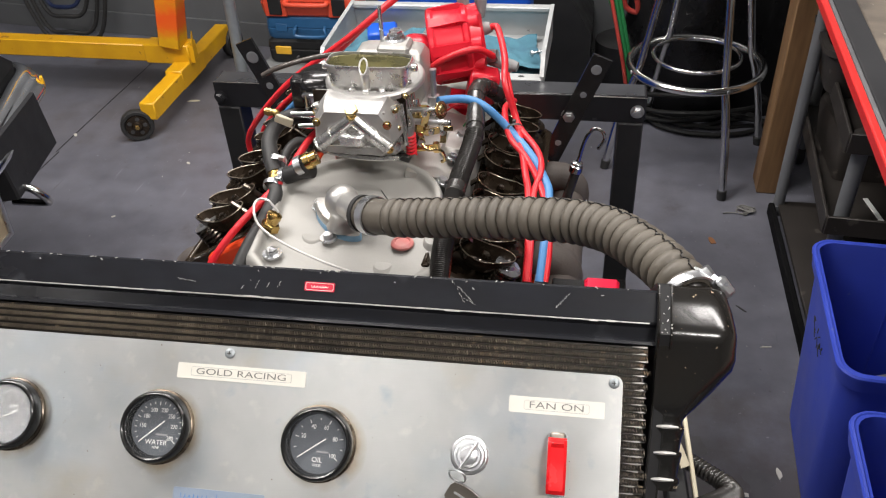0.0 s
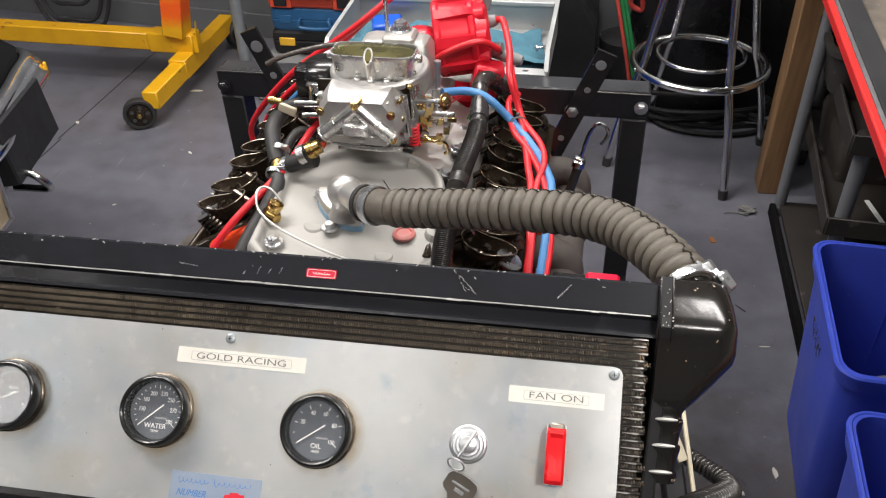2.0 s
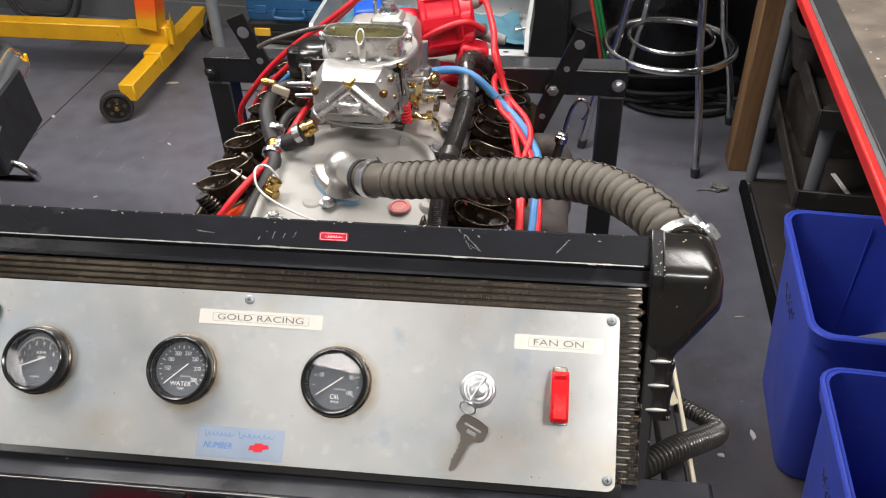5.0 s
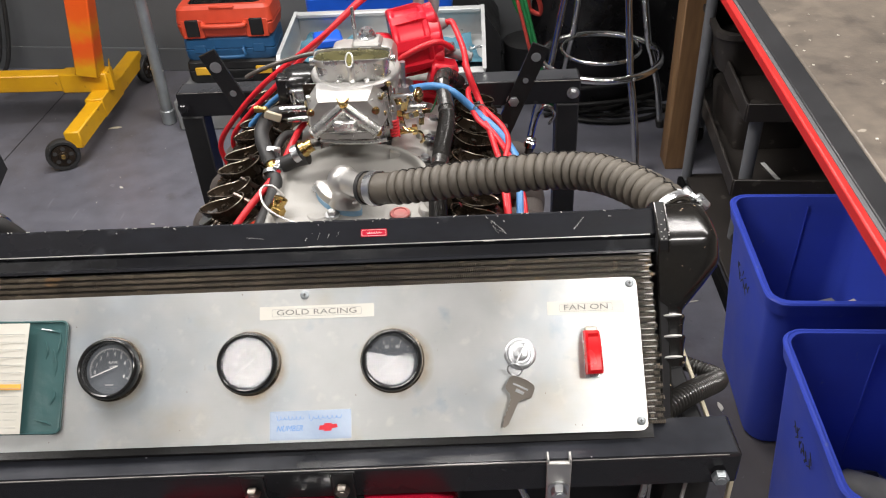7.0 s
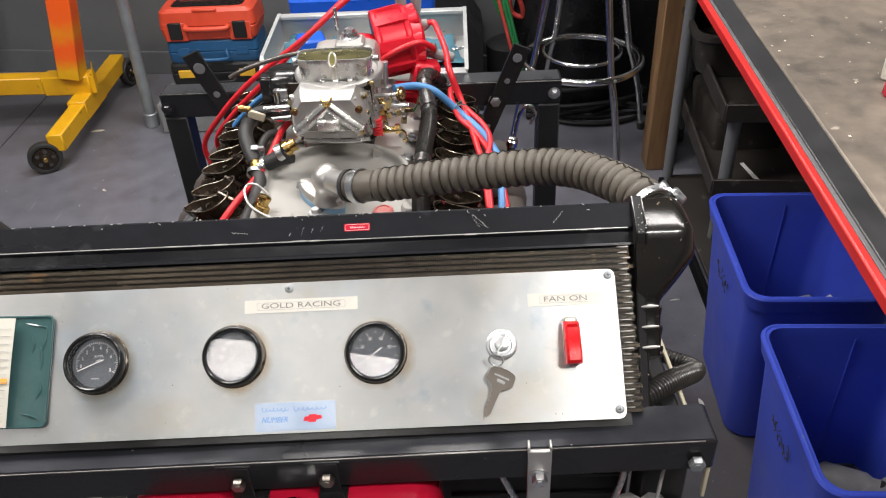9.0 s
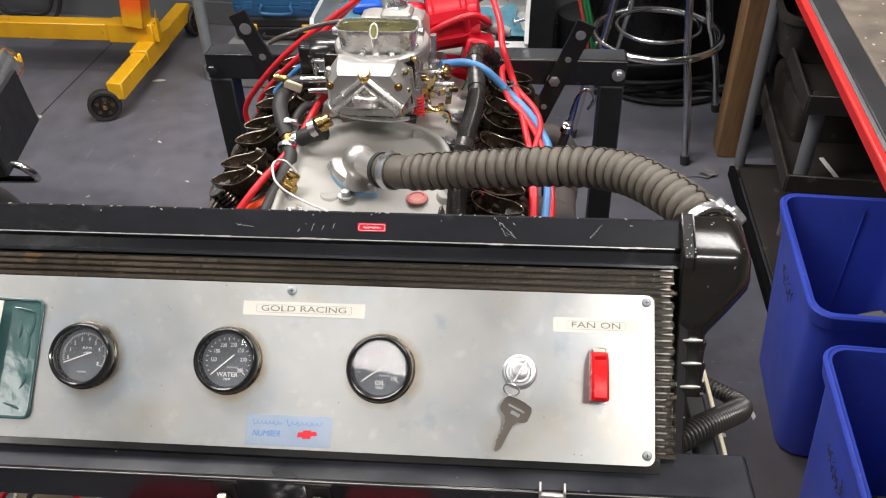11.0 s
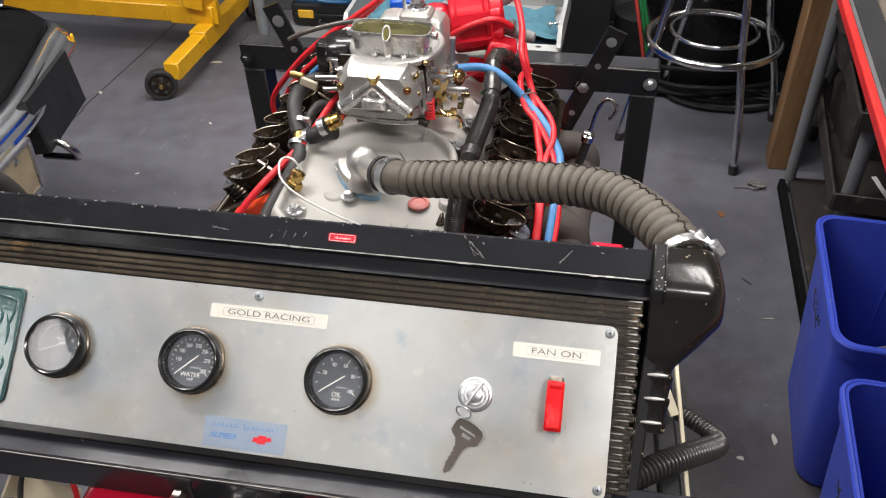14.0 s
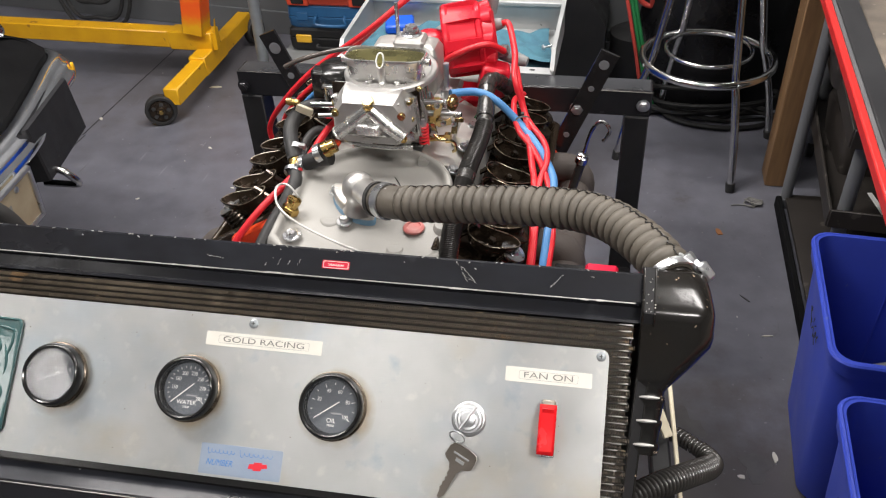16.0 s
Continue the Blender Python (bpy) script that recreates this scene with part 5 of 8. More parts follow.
for x, y, z, r in ((-0.198, 0.918, 0.7710, 0.0072), (-0.264, 0.888, 0.763, 0.0085)):
    bb = E().lathe((x, y, z), (0, 0, 1), [(0, r * 1.5), (0.003, r * 1.5), (0.003, r)], 18)
    bb.hexnut((x, y, z + 0.002), (0, 0, 1), r * 0.95, 0.007)
    part("casting_bolt", bb, ZINC, intake)
part("casting_boss", E().lathe((-0.221, 0.930, 0.764), (0, 0, 1), [(0, 0.0185), (0.0042, 0.0160), (0.0050, 0.0140), (0.0052, 0.0)], 26), ALUDISC, intake)
b = E().lathe((-0.102, 0.922, 0.7685), (0, 0, 1), [(0, 0.0150), (0.0025, 0.0145), (0.0042, 0.0120), (0.0046, 0.0100), (0.0030, 0.0090)], 22)
part("red_cap", b, mat("worn_red_plug", (0.52, 0.07, 0.07), (0.45, 0.20, 0.18), rough=0.4, scale=60, bump=0.1), intake, "red plastic plug")
b = E()
for k in range(4):
    b.box((-0.1485 + 0.0030 * k, 1.0118 - 0.0045 * k, 0.7853), (0.0012, 0.0085, 0.0008), 0.0002, pose(0, 0, 0, 0, 0, 35))
part("cast_mark", b, INK, intake)

# thermostat elbow
def neck_outline(g):
    """A two-bolt diamond flange seen from above, grown by g."""
    ca, sa = math.cos(radians(-33)), math.sin(radians(-33))
    pts = []
    for i in range(40):
        t = 2 * math.pi * i / 40
        x = (0.041 + g) * math.cos(t)
        y = (0.0165 + g) * math.copysign(abs(math.sin(t)) ** 1.35, math.sin(t))
        pts.append((-0.192 + ca * x - sa * y, 0.946 + sa * x + ca * y))
    return pts


def on_slope(g, z):
    return [(x, y, z + 0.003 + 0.24 * (y - 0.934)) for x, y in neck_outline(g)]


wn = part("water_neck", E().loft([on_slope(g, z) for z, g in ((0.7750, 0.0), (0.7860, 0.0), (0.7880, -0.0015), (0.7890, -0.004))]), ELBOW, eng, "cast alloy thermostat elbow", angle=35)
part("gasket", E().loft([on_slope(g, z) for z, g in ((0.7660, 0.0012), (0.7715, 0.0012), (0.7755, 0.0004))]), mat("smeared_blue_sealant", (0.13, 0.30, 0.48), (0.26, 0.38, 0.48), rough=0.5, scale=60, bump=0.1), wn, "smear of blue gasket sealant")
SC0 = Vector((-0.180, 0.940, 0.8150))
ball = [(-0.034, 0.0250), (-0.026, 0.0210), (-0.018, 0.0185)] + [(0.0222 * math.sin(radians(a)), 0.0222 * math.cos(radians(a))) for a in range(-30, 86, 8)] + [(0.0222, 0.001)]
b = E().lathe(SC0, (0.0, 0.0, 1), ball, 34)
b.tube([SC0, SC0 + Vector((0.014, -0.014, 0.004)), Vector((-0.150, 0.909, 0.823)), Vector((-0.130, 0.895, 0.828))], lambda q: 0.0165 + 0.0010 * q, 24, smooth=5)
part("elbow", b, ELBOW, wn, angle=60)
bb = E().lathe((-0.2205, 0.9645, 0.7870), (0, 0, 1), [(0, 0.0115), (0.002, 0.0115)], 18)
bb.hexnut((-0.2205, 0.9645, 0.7890), (0, 0, 1), 0.0085, 0.008)
bb.cyl((-0.2205, 0.9645, 0.7960), (-0.2205, 0.9645, 0.7985), 0.005, n=12)
part("elbow_bolt", bb, ZINC, wn)

# brass sender with capillary
b = E().hexnut((-0.280, 0.925, 0.775), (0.45, 0.25, 0.85), 0.0125, 0.010)
b.lathe((-0.276, 0.927, 0.784), (0.45, 0.25, 0.85), [(0, 0.009), (0.006, 0.009), (0.008, 0.010), (0.013, 0.010), (0.014, 0.006)], 14)
sd = part("temperature_sender", b, BRASS, eng, "brass sender with a silver capillary tube")
part("capillary", E().tube([(-0.266, 0.934, 0.796), (-0.282, 0.944, 0.806), (-0.296, 0.946, 0.806), (-0.300, 0.936, 0.800), (-0.288, 0.915, 0.788), (-0.250, 0.893, 0.779), (-0.190, 0.868, 0.774), (-0.130, 0.848, 0.772)], 0.0017, 8, smooth=7), RINGM, sd)

# carburettor --------------------------------------------------------------------
b = E()
b.box((CX, 1.143, 0.784), (0.116, 0.106, 0.030), 0.006)
b.box((CX, 1.140, 0.812), (0.110, 0.104, 0.030), 0.004)
b.box((CX, 1.112, 0.852), (0.100, 0.112, 0.080), 0.008)
b.loft([[(CX + 0.006 + r * math.cos(2 * math.pi * i / 40), 1.108 + r * 0.97 * math.sin(2 * math.pi * i / 40), z) for i in range(40)] for z, r in ((0.865, 0.048), (0.888, 0.052), (0.900, 0.060))])
carb = part("carburettor", b, CARB, eng, "polished four-barrel carburettor", angle=30)
b = E().box((CX, 1.143, 0.8005), (0.120, 0.110, 0.003), 0.001)
part("base_gasket", b, OILY, carb)
# air cleaner flange and oval horn
HC = (-0.170, 1.108)
b = E().lathe((HC[0], HC[1], 0.8985), (0, 0, 1), [(0, 0.056), (0.002, 0.0655), (0.004, 0.0675), (0.009, 0.0675), (0.0115, 0.0655), (0.0120, 0.0630), (0.0115, 0.0595), (0.008, 0.0575), (0.006, 0.050)], 56)
part("air_horn_flange", b, RINGM, carb, angle=30)


def oval(cx, cy, z, hw, hd, n=56, p=5.0):
    out = []
    for i in range(n):
        a = 2 * math.pi * i / n
        c, s = math.cos(a), math.sin(a)
        out.append((cx + hw * math.copysign(abs(c) ** (2 / p), c), cy + hd * math.copysign(abs(s) ** (2 / p), s), z))
    return out


outer = [oval(HC[0], 1.086, z, w, d) for z, w, d in ((0.900, 0.0535, 0.0225), (0.912, 0.0520, 0.0215), (0.934, 0.0550, 0.0225), (0.9395, 0.0570, 0.0240), (0.9415, 0.0565, 0.0235))]
inner = [oval(HC[0], 1.086, z, w, d) for z, w, d in ((0.9415, 0.0550, 0.0220), (0.930, 0.0525, 0.0205), (0.915, 0.050, 0.0195))]
b = E().loft(outer + inner, caps=False)
horn = part("air_horn", b, CARB, carb, angle=30)
b = E().raw(oval(HC[0], 1.086, 0.9385, 0.0548, 0.0222, 40, 3.2), [tuple(range(40))])
part("choke_plate", b, OLIVE, horn, "olive-gold closed choke plate")
b = E().tube([(HC[0], 1.0605, 0.905), (HC[0], 1.0605, 0.934)], 0.0052, 10)
b.tube([(HC[0] - 0.001 + 0.0052 * math.cos(2 * math.pi * i / 24), 1.0615 + 0.0060 * math.sin(2 * math.pi * i / 24), 0.9425 + 0.0085 * math.sin(2 * math.pi * i / 24)) for i in range(24)], 0.0013, 8, closed=True)
part("vent_tube", b, CARB, horn)
part("vent_hole", E().raw([(HC[0] - 0.001 + 0.0048 * math.cos(2 * math.pi * i / 24), 1.0618 + 0.0056 * math.sin(2 * math.pi * i / 24), 0.9425 + 0.008 * math.sin(2 * math.pi * i / 24)) for i in range(24)], [tuple(range(24))]), OLIVE, horn)
part("choke_shaft", E().cyl((HC[0] - 0.060, 1.086, 0.932), (HC[0] + 0.060, 1.086, 0.932), 0.0035, n=10), ZINC, horn)
for sx in (-1, 1):
    part("shaft_end", E().lathe((HC[0] + sx * 0.057, 1.086, 0.932), (sx, 0, 0), [(0, 0.0055), (0.006, 0.0055), (0.007, 0.004)], 12), CARB, horn)
for k in range(7):
    a = radians(205 + 22 * k)
    part("horn_boss", E().box((HC[0] + 0.054 * math.cos(a), HC[1] + 0.052 * math.sin(a), 0.9105), (0.009, 0.008, 0.006), 0.002, pose(0, 0, 0, 0, 0, math.degrees(a))), CARB, horn)
# rear throat and centre stud
part("rear_throat", E().loft([oval(HC[0], 1.138, z, 0.046, 0.026, 36) for z in (0.898, 0.912)] + [oval(HC[0], 1.138, z, 0.041, 0.022, 36) for z in (0.912, 0.892)], caps=False), CARB, carb)
# fuel bowl with crossing webs, sight plug, bolts
BZ = 0.0125
b = E().loft([[(CX + x * k, y, z0 + (z - 0.862) * k + BZ) for x, z in ((-0.058, 0.850), (-0.043, 0.827), (0.045, 0.825), (0.060, 0.848), (0.056, 0.876), (0.042, 0.896), (-0.040, 0.896), (-0.055, 0.876))][::-1] for y, k, z0 in ((1.060, 1.03, 0.862), (1.050, 1.02, 0.862), (1.024, 0.93, 0.860), (1.016, 0.86, 0.858))])
bowl = part("fuel_bowl", b, BOWL, carb, "polished front fuel bowl", angle=25)
for sx in (-1, 1):
    a0, a1 = Vector((CX + 0.002 + sx * 0.002, 1.0165, 0.8905)), Vector((CX + sx * 0.046, 1.0145, 0.853))
    w = part("web", E().tube([a0, a0.lerp(a1, 0.5) + Vector((0, -0.0015, 0)), a1], 0.0092, 18), CARB, bowl)
    for q in (0.52, 0.97):
        c = a0.lerp(a1, q)
        part("web_collar", E().lathe(c, a1 - a0, [(0, 0.0092), (0.001, 0.0108), (0.003, 0.0108), (0.004, 0.0092)], 20), CARB, w)
part("sight_plug", E().box((CX + 0.002, 1.0085, 0.8675), (0.034, 0.020, 0.0165), 0.0025), CARB, bowl)
part("web_fillet", E().prism([(CX - 0.017, 0.873), (CX + 0.021, 0.873), (CX + 0.006, 0.891), (CX - 0.002, 0.891)], -1.020, -1.0125, pose(0, 0, 0, 90, 0, 0)), BOWL, bowl)
part("plug_rim", E().box((CX + 0.002, 1.0145, 0.8655), (0.052, 0.008, 0.003), 0.001), CARB, bowl)
bb = E().lathe((CX + 0.001, 1.022, 0.896), (0, -0.5, 0.86), [(0, 0.0115), (0.003, 0.0115), (0.003, 0.009)], 18)
bb.hexnut((CX + 0.001, 1.021, 0.898), (0, -0.5, 0.86), 0.0095, 0.008)
part("bowl_nut", bb, GOLDZINC, bowl)
for sx in (-1, 1):
    for dz in (0.849, 0.884):
        b = E().lathe((CX + sx * 0.047, 1.018, dz), (0, -1, 0.1), [(0, 0.0056), (0.0035, 0.0056), (0.0035, 0.0044), (0.006, 0.0038)], 14)
        part("bowl_screw", b, GOLDZINC if dz > 0.86 else BRASS, bowl)
for sx in (-1, 1):
    part("bowl_slot", E().box((CX + 0.002 + sx * 0.030, 1.030, 0.9005), (0.020, 0.022, 0.003), 0.001, pose(0, 0, 0, 16, 0, sx * 12)), ALU, bowl)
    part("bowl_pin", E().cyl((CX + sx * 0.052, 1.040, 0.862), (CX + sx * 0.052, 1.036, 0.900), 0.0034, n=12), CARB, bowl)
part("cast_letters", E().box((CX, 1.0160, 0.8455), (0.022, 0.003, 0.0055), 0.001), ALU, bowl)
part("bowl_ledge", E().box((CX + 0.002, 1.0165, 0.8520), (0.070, 0.005, 0.0022), 0.0008), CARB, bowl)
part("bowl_lip", E().tube([(CX - 0.040, 1.024, 0.836), (CX - 0.01, 1.018, 0.834), (CX + 0.03, 1.017, 0.833), (CX + 0.058, 1.021, 0.834)], 0.003, 8, smooth=4), CARB, bowl)
for x0, z0, x1, z1 in ((-0.055, 0.895, -0.052, 0.850), (0.058, 0.897, 0.064, 0.840), (0.051, 0.897, 0.055, 0.845)):
    part("body_rib", E().tube([(CX + x0, 1.050, z0), (CX + x1, 1.046, z1)], 0.0035, 8), CARB, bowl)
# fuel inlet and hoses at the bowl's side
b = E().lathe((CX - 0.052, 1.012, 0.835), (-0.75, -0.25, -0.35), [(0, 0.010), (0.010, 0.010), (0.010, 0.0125), (0.018, 0.0125), (0.018, 0.009)], 12)
part("inlet_fitting", b, BRASS, carb, "brass fuel inlet fitting")
b = E().lathe((CX - 0.070, 1.006, 0.826), (-0.75, -0.1, -0.3), [(0, 0.0135), (0.010, 0.0135)], 18, caps=False)
part("hose_clip", b, ZINC, carb)
# left linkage: vacuum pod, lever, tubes
b = E().lathe((-0.262, 1.140, 0.868), (0.05, -0.1, 1), [(0, 0.030), (0.006, 0.033), (0.016, 0.034), (0.024, 0.030), (0.029, 0.022), (0.031, 0.010)], 30)
part("vacuum_pod", b, BLACK, carb, "black vacuum diaphragm cover")
b = E().box((-0.288, 1.118, 0.872), (0.018, 0.010, 0.042), 0.002).box((-0.288, 1.126, 0.892), (0.018, 0.020, 0.006), 0.002)
part("pod_bracket", b, BLACK, carb)
b = E().box((-0.252, 1.098, 0.866), (0.030, 0.004, 0.030), 0.001).box((-0.253, 1.094, 0.882), (0.040, 0.008, 0.005), 0.001)
b.cyl((-0.290, 1.085, 0.856), (-0.225, 1.088, 0.858), 0.0052, n=12).cyl((-0.278, 1.078, 0.842), (-0.225, 1.080, 0.845), 0.0048, n=12)
b.cyl((-0.268, 1.092, 0.845), (-0.268, 1.092, 0.882), 0.003, n=8).cyl((-0.240, 1.092, 0.845), (-0.240, 1.092, 0.885), 0.003, n=8)
part("choke_linkage", b, CHROME, carb, "bright choke linkage rods")
b = E().box((-0.303, 1.085, 0.846), (0.026, 0.006, 0.013), 0.002, pose(0, 0, 0, 0, 22, 0))
part("cream_lever", b, CREAM, carb)
b = E().lathe((-0.330, 1.088, 0.858), (1, 0, -0.15), [(0, 0.005), (0.006, 0.0062), (0.010, 0.0045), (0.018, 0.0055), (0.020, 0.004)], 12)
part("brass_tip", b, BRASS, carb)
b = E().tube([(-0.352, 1.150, 0.882), (-0.330, 1.150, 0.893), (-0.290, 1.152, 0.906), (-0.250, 1.156, 0.914), (-0.215, 1.160, 0.914), (-0.190, 1.160, 0.900)], 0.0036, 12, smooth=6)
part("clear_tube", b, mat("smoked_vacuum_tube", (0.11, 0.095, 0.085), (0.06, 0.052, 0.048), rough=0.12, scale=30, bump=0), carb, "glossy bent vacuum tube")
# right linkage in gold zinc
lk = part("throttle_shaft", E().cyl((-0.122, 1.092, 0.850), (-0.066, 1.088, 0.852), 0.0042, n=12).cyl((-0.118, 1.085, 0.872), (-0.072, 1.082, 0.874), 0.0034, n=12), ZINC, carb)
b = E().lathe((-0.078, 1.083, 0.874), (0.85, -0.45, 0.25), [(0, 0.0115), (0.0022, 0.0120), (0.0030, 0.0112), (0.0032, 0.0075), (0.0060, 0.0065), (0.0075, 0.0030)], 26)
part("fast_idle_cam", b, GOLDZINC, lk)
for c, size, rx_, ry_, rz_ in (((-0.098, 1.078, 0.862), (0.014, 0.0025, 0.034), 8, 14, 10), ((-0.088, 1.074, 0.846), (0.030, 0.0025, 0.014), 4, -12, 8), ((-0.074, 1.076, 0.838), (0.012, 0.0025, 0.026), -6, 10, 25),
                               ((-0.104, 1.074, 0.836), (0.010, 0.0025, 0.026), 10, -8, -6), ((-0.066, 1.072, 0.853), (0.018, 0.0030, 0.010), 0, 4, 15), ((-0.109, 1.066, 0.874), (0.016, 0.0030, 0.007), 0, -25, -15)):
    part("lever_plate", E().box(c, (size[0] * 0.72, size[1], size[2] * 0.72), 0.0009, pose(0, 0, 0, rx_, ry_, rz_)), GOLDZINC, lk, "yellow zinc throttle lever")
for p in ((-0.098, 1.0755, 0.872), (-0.089, 1.0715, 0.847), (-0.074, 1.0735, 0.846), (-0.104, 1.0715, 0.829)):
    part("lever_pin", E().lathe(p, (0.1, -1, 0.1), [(0, 0.0042), (0.003, 0.0042), (0.0036, 0.0025)], 12), ZINC, lk)
part("link_rod", E().tube([(-0.104, 1.070, 0.829), (-0.094, 1.066, 0.822), (-0.082, 1.068, 0.822), (-0.075, 1.072, 0.815), (-0.073, 1.074, 0.803), (-0.078, 1.076, 0.798)], 0.0024, 8, smooth=5), GOLDZINC, lk)
part("link_rod", E().tube([(-0.116, 1.060, 0.884), (-0.110, 1.058, 0.868), (-0.112, 1.055, 0.850)], 0.0020, 8, smooth=4), ZINC, lk)
coil = [(-0.090 + 0.0072 * math.cos(i * 0.55), 1.089 + 0.0004 * i, 0.852 + 0.0072 * math.sin(i * 0.55)) for i in range(60)]
part("return_spring", E().tube(coil, 0.0011, 5), ZINC, lk)
part("metering_gasket", E().box((CX, 1.0605, 0.872), (0.126, 0.0022, 0.072), 0.0008), OILY, carb)
part("metering_plate", E().box((CX, 1.0640, 0.872), (0.121, 0.0045, 0.070), 0.0015), CARB, carb)
for k in range(4):
    part("side_boss", E().lathe((CX + 0.058, 1.072 + 0.016 * k, 0.850 + 0.012 * (k % 2)), (1, -0.15, 0.1), [(0, 0.0085), (0.006, 0.0075), (0.0065, 0.0045)], 16), CARB, carb)
b = E().cyl((-0.122, 1.082, 0.812), (-0.088, 1.085, 0.815), 0.0045, n=10).hexnut((-0.090, 1.085, 0.815), (1, 0, 0.1), 0.008, 0.008).box((-0.110, 1.115, 0.84), (0.016, 0.04, 0.03), 0.004)
part("pump_arm", b, BRASS, carb)
coil = [(-0.1135 + 0.0062 * math.cos(i * 0.6), 1.052 + 0.0062 * math.sin(i * 0.6), 0.822 + 0.030 * i / 64) for i in range(65)]
part("pump_spring", E().tube(coil, 0.0016, 6), REDWIRE, carb, "small red pump spring")
b = E().lathe((-0.1135, 1.052, 0.848), (0, 0, 1), [(0, 0.005), (0.004, 0.005), (0.008, 0.003), (0.014, 0.003)], 10)
part("spring_top", b, ZINC, carb)
b = E().cyl((-0.109, 1.190, 0.835), (-0.108, 1.190, 0.878), 0.0042, n=12).cyl((-0.108, 1.190, 0.876), (-0.108, 1.190, 0.882), 0.0050, n=12).lathe((-0.109, 1.190, 0.828), (0, 0, 1), [(0, 0.010), (0.012, 0.009)], 14)
part("kickdown_stud", b, ZINC, carb)
for x, y, z, r in ((-0.130, 1.045, 0.892, 0.004), (-0.232, 1.052, 0.882, 0.005), (-0.128, 1.046, 0.866, 0.0042), (-0.232, 1.050, 0.852, 0.0045), (-0.118, 1.06, 0.905, 0.003)):
    part("idle_screw", E().lathe((x, y, z), (0.2 if x > CX else -0.5, -0.8, 0.3), [(0, r * 1.3), (0.004, r * 1.3), (0.004, r), (0.012, r), (0.013, r * 0.6)], 12), GOLDZINC, carb)

# rear fuel bowl with its nut and stud, seen over the air horn
b = E().loft([[(-0.168 + x, 1.192 + y, z) for x, y in rounded(w, d, 0.008, 3)] for z, w, d in ((0.835, 0.086, 0.050), (0.850, 0.104, 0.056), (0.900, 0.104, 0.056), (0.911, 0.094, 0.046), (0.915, 0.080, 0.036))])
b.box((-0.160, 1.188, 0.915), (0.046, 0.040, 0.018), 0.005)
rb = part("rear_bowl", b, ALU, carb, "cast rear fuel bowl", angle=30)
b = E().lathe((-0.160, 1.195, 0.922), (0, 0, 1), [(0, 0.0165), (0.003, 0.0165), (0.005, 0.013), (0.010, 0.012)], 8).hexnut((-0.160, 1.195, 0.931), (0, 0, 1), 0.0095, 0.007)
part("rear_nut", b, ZINC, rb)
b = E().cyl((-0.178, 1.187, 0.895), (-0.178, 1.187, 0.975), 0.0030, n=10).cyl((-0.178, 1.187, 0.900), (-0.178, 1.187, 0.914), 0.0052, n=12)
part("cleaner_stud", b, ZINC, rb)
for c, sz, a1, a2 in (((-0.150, 1.255, 0.785), (0.10, 0.07, 0.05), 0, 0), ((-0.070, 1.13, 0.788), (0.036, 0.055, 0.026), 12, 0), ((-0.062, 1.068, 0.768), (0.034, 0.046, 0.022), 14, -10)):
    part("valley_boss", E().box(c, sz, 0.006, pose(0, 0, 0, 0, a1, a2)), ALU, intake)
part("runner_top", E().loft([[(x, y, z) for x, z in ((-0.130, 0.750), (-0.040, 0.735), (-0.042, 0.770), (-0.070, 0.786), (-0.124, 0.796))] for y in (1.050, 1.066, 1.22, 1.235)][::-1]), ALU, intake, "cast runner top beside the carburettor", angle=25)
for x, y, z in ((-0.066, 1.095, 0.792), (-0.062, 1.150, 0.796), (-0.070, 1.035, 0.790)):
    part("boss_bolt", E().lathe((x, y, z), (0.3, 0, 0.95), [(0, 0.009), (0.003, 0.009)], 16).hexnut((x, y, z + 0.002), (0.3, 0, 0.95), 0.007, 0.006), ZINC, intake)

# distributor --------------------------------------------------------------------
dist = part("distributor", E().lathe((-0.095, 1.325, 0.70), (0, 0, 1), [(0, 0.022), (0.05, 0.022), (0.06, 0.04), (0.075, 0.052), (0.090, 0.055)], 30), ALU, eng, "electronic distributor with red ribbed cap")
AX = Vector((0.94, 0.20, 0.12)).normalized()
P0 = Vector((-0.132, 1.296, 0.868))
b = E().lathe(P0, AX, [(0.0, 0.047), (0.0004, 0.0560), (0.0030, 0.0580), (0.008, 0.0575), (0.012, 0.0545), (0.052, 0.0520), (0.055, 0.0550), (0.061, 0.0548), (0.064, 0.0500), (0.080, 0.0440), (0.084, 0.0360)], 44)
cap = part("distributor_cap", b, REDCAP, dist, "red ribbed distributor cap", angle=30)
side = AX.cross(Vector((0, 0, 1))).normalized()
upv = side.cross(AX).normalized()
for k in range(8):
    a = radians(-30 + 45 * k)
    rv = side * math.cos(a) + upv * math.sin(a)
    frame_ = Matrix([[AX[i], rv.cross(AX)[i], rv[i], (P0 + AX * 0.033 + rv * 0.0530)[i]] for i in range(3)] + [[0, 0, 0, 1]])
    rb = B().at(EI @ frame_).loft([[(x, y, z) for y, z in ((-wd, -0.008), (wd, -0.008), (wd * 0.88, top), (-wd * 0.88, top))] for x, wd, top in ((-0.0300, 0.0085, 0.0025), (-0.0285, 0.0090, 0.0050), (0.018, 0.0082, 0.0062), (0.026, 0.0076, 0.0040), (0.034, 0.0066, -0.004))])
    part("cap_rib", rb, REDCAP, dist, angle=30)
    part("tower", E().lathe(P0 + AX * 0.058 + rv * 0.040, AX + rv * 0.25, [(0, 0.0125), (0.014, 0.0115), (0.022, 0.0100), (0.023, 0.0070)], 18), REDCAP, dist)
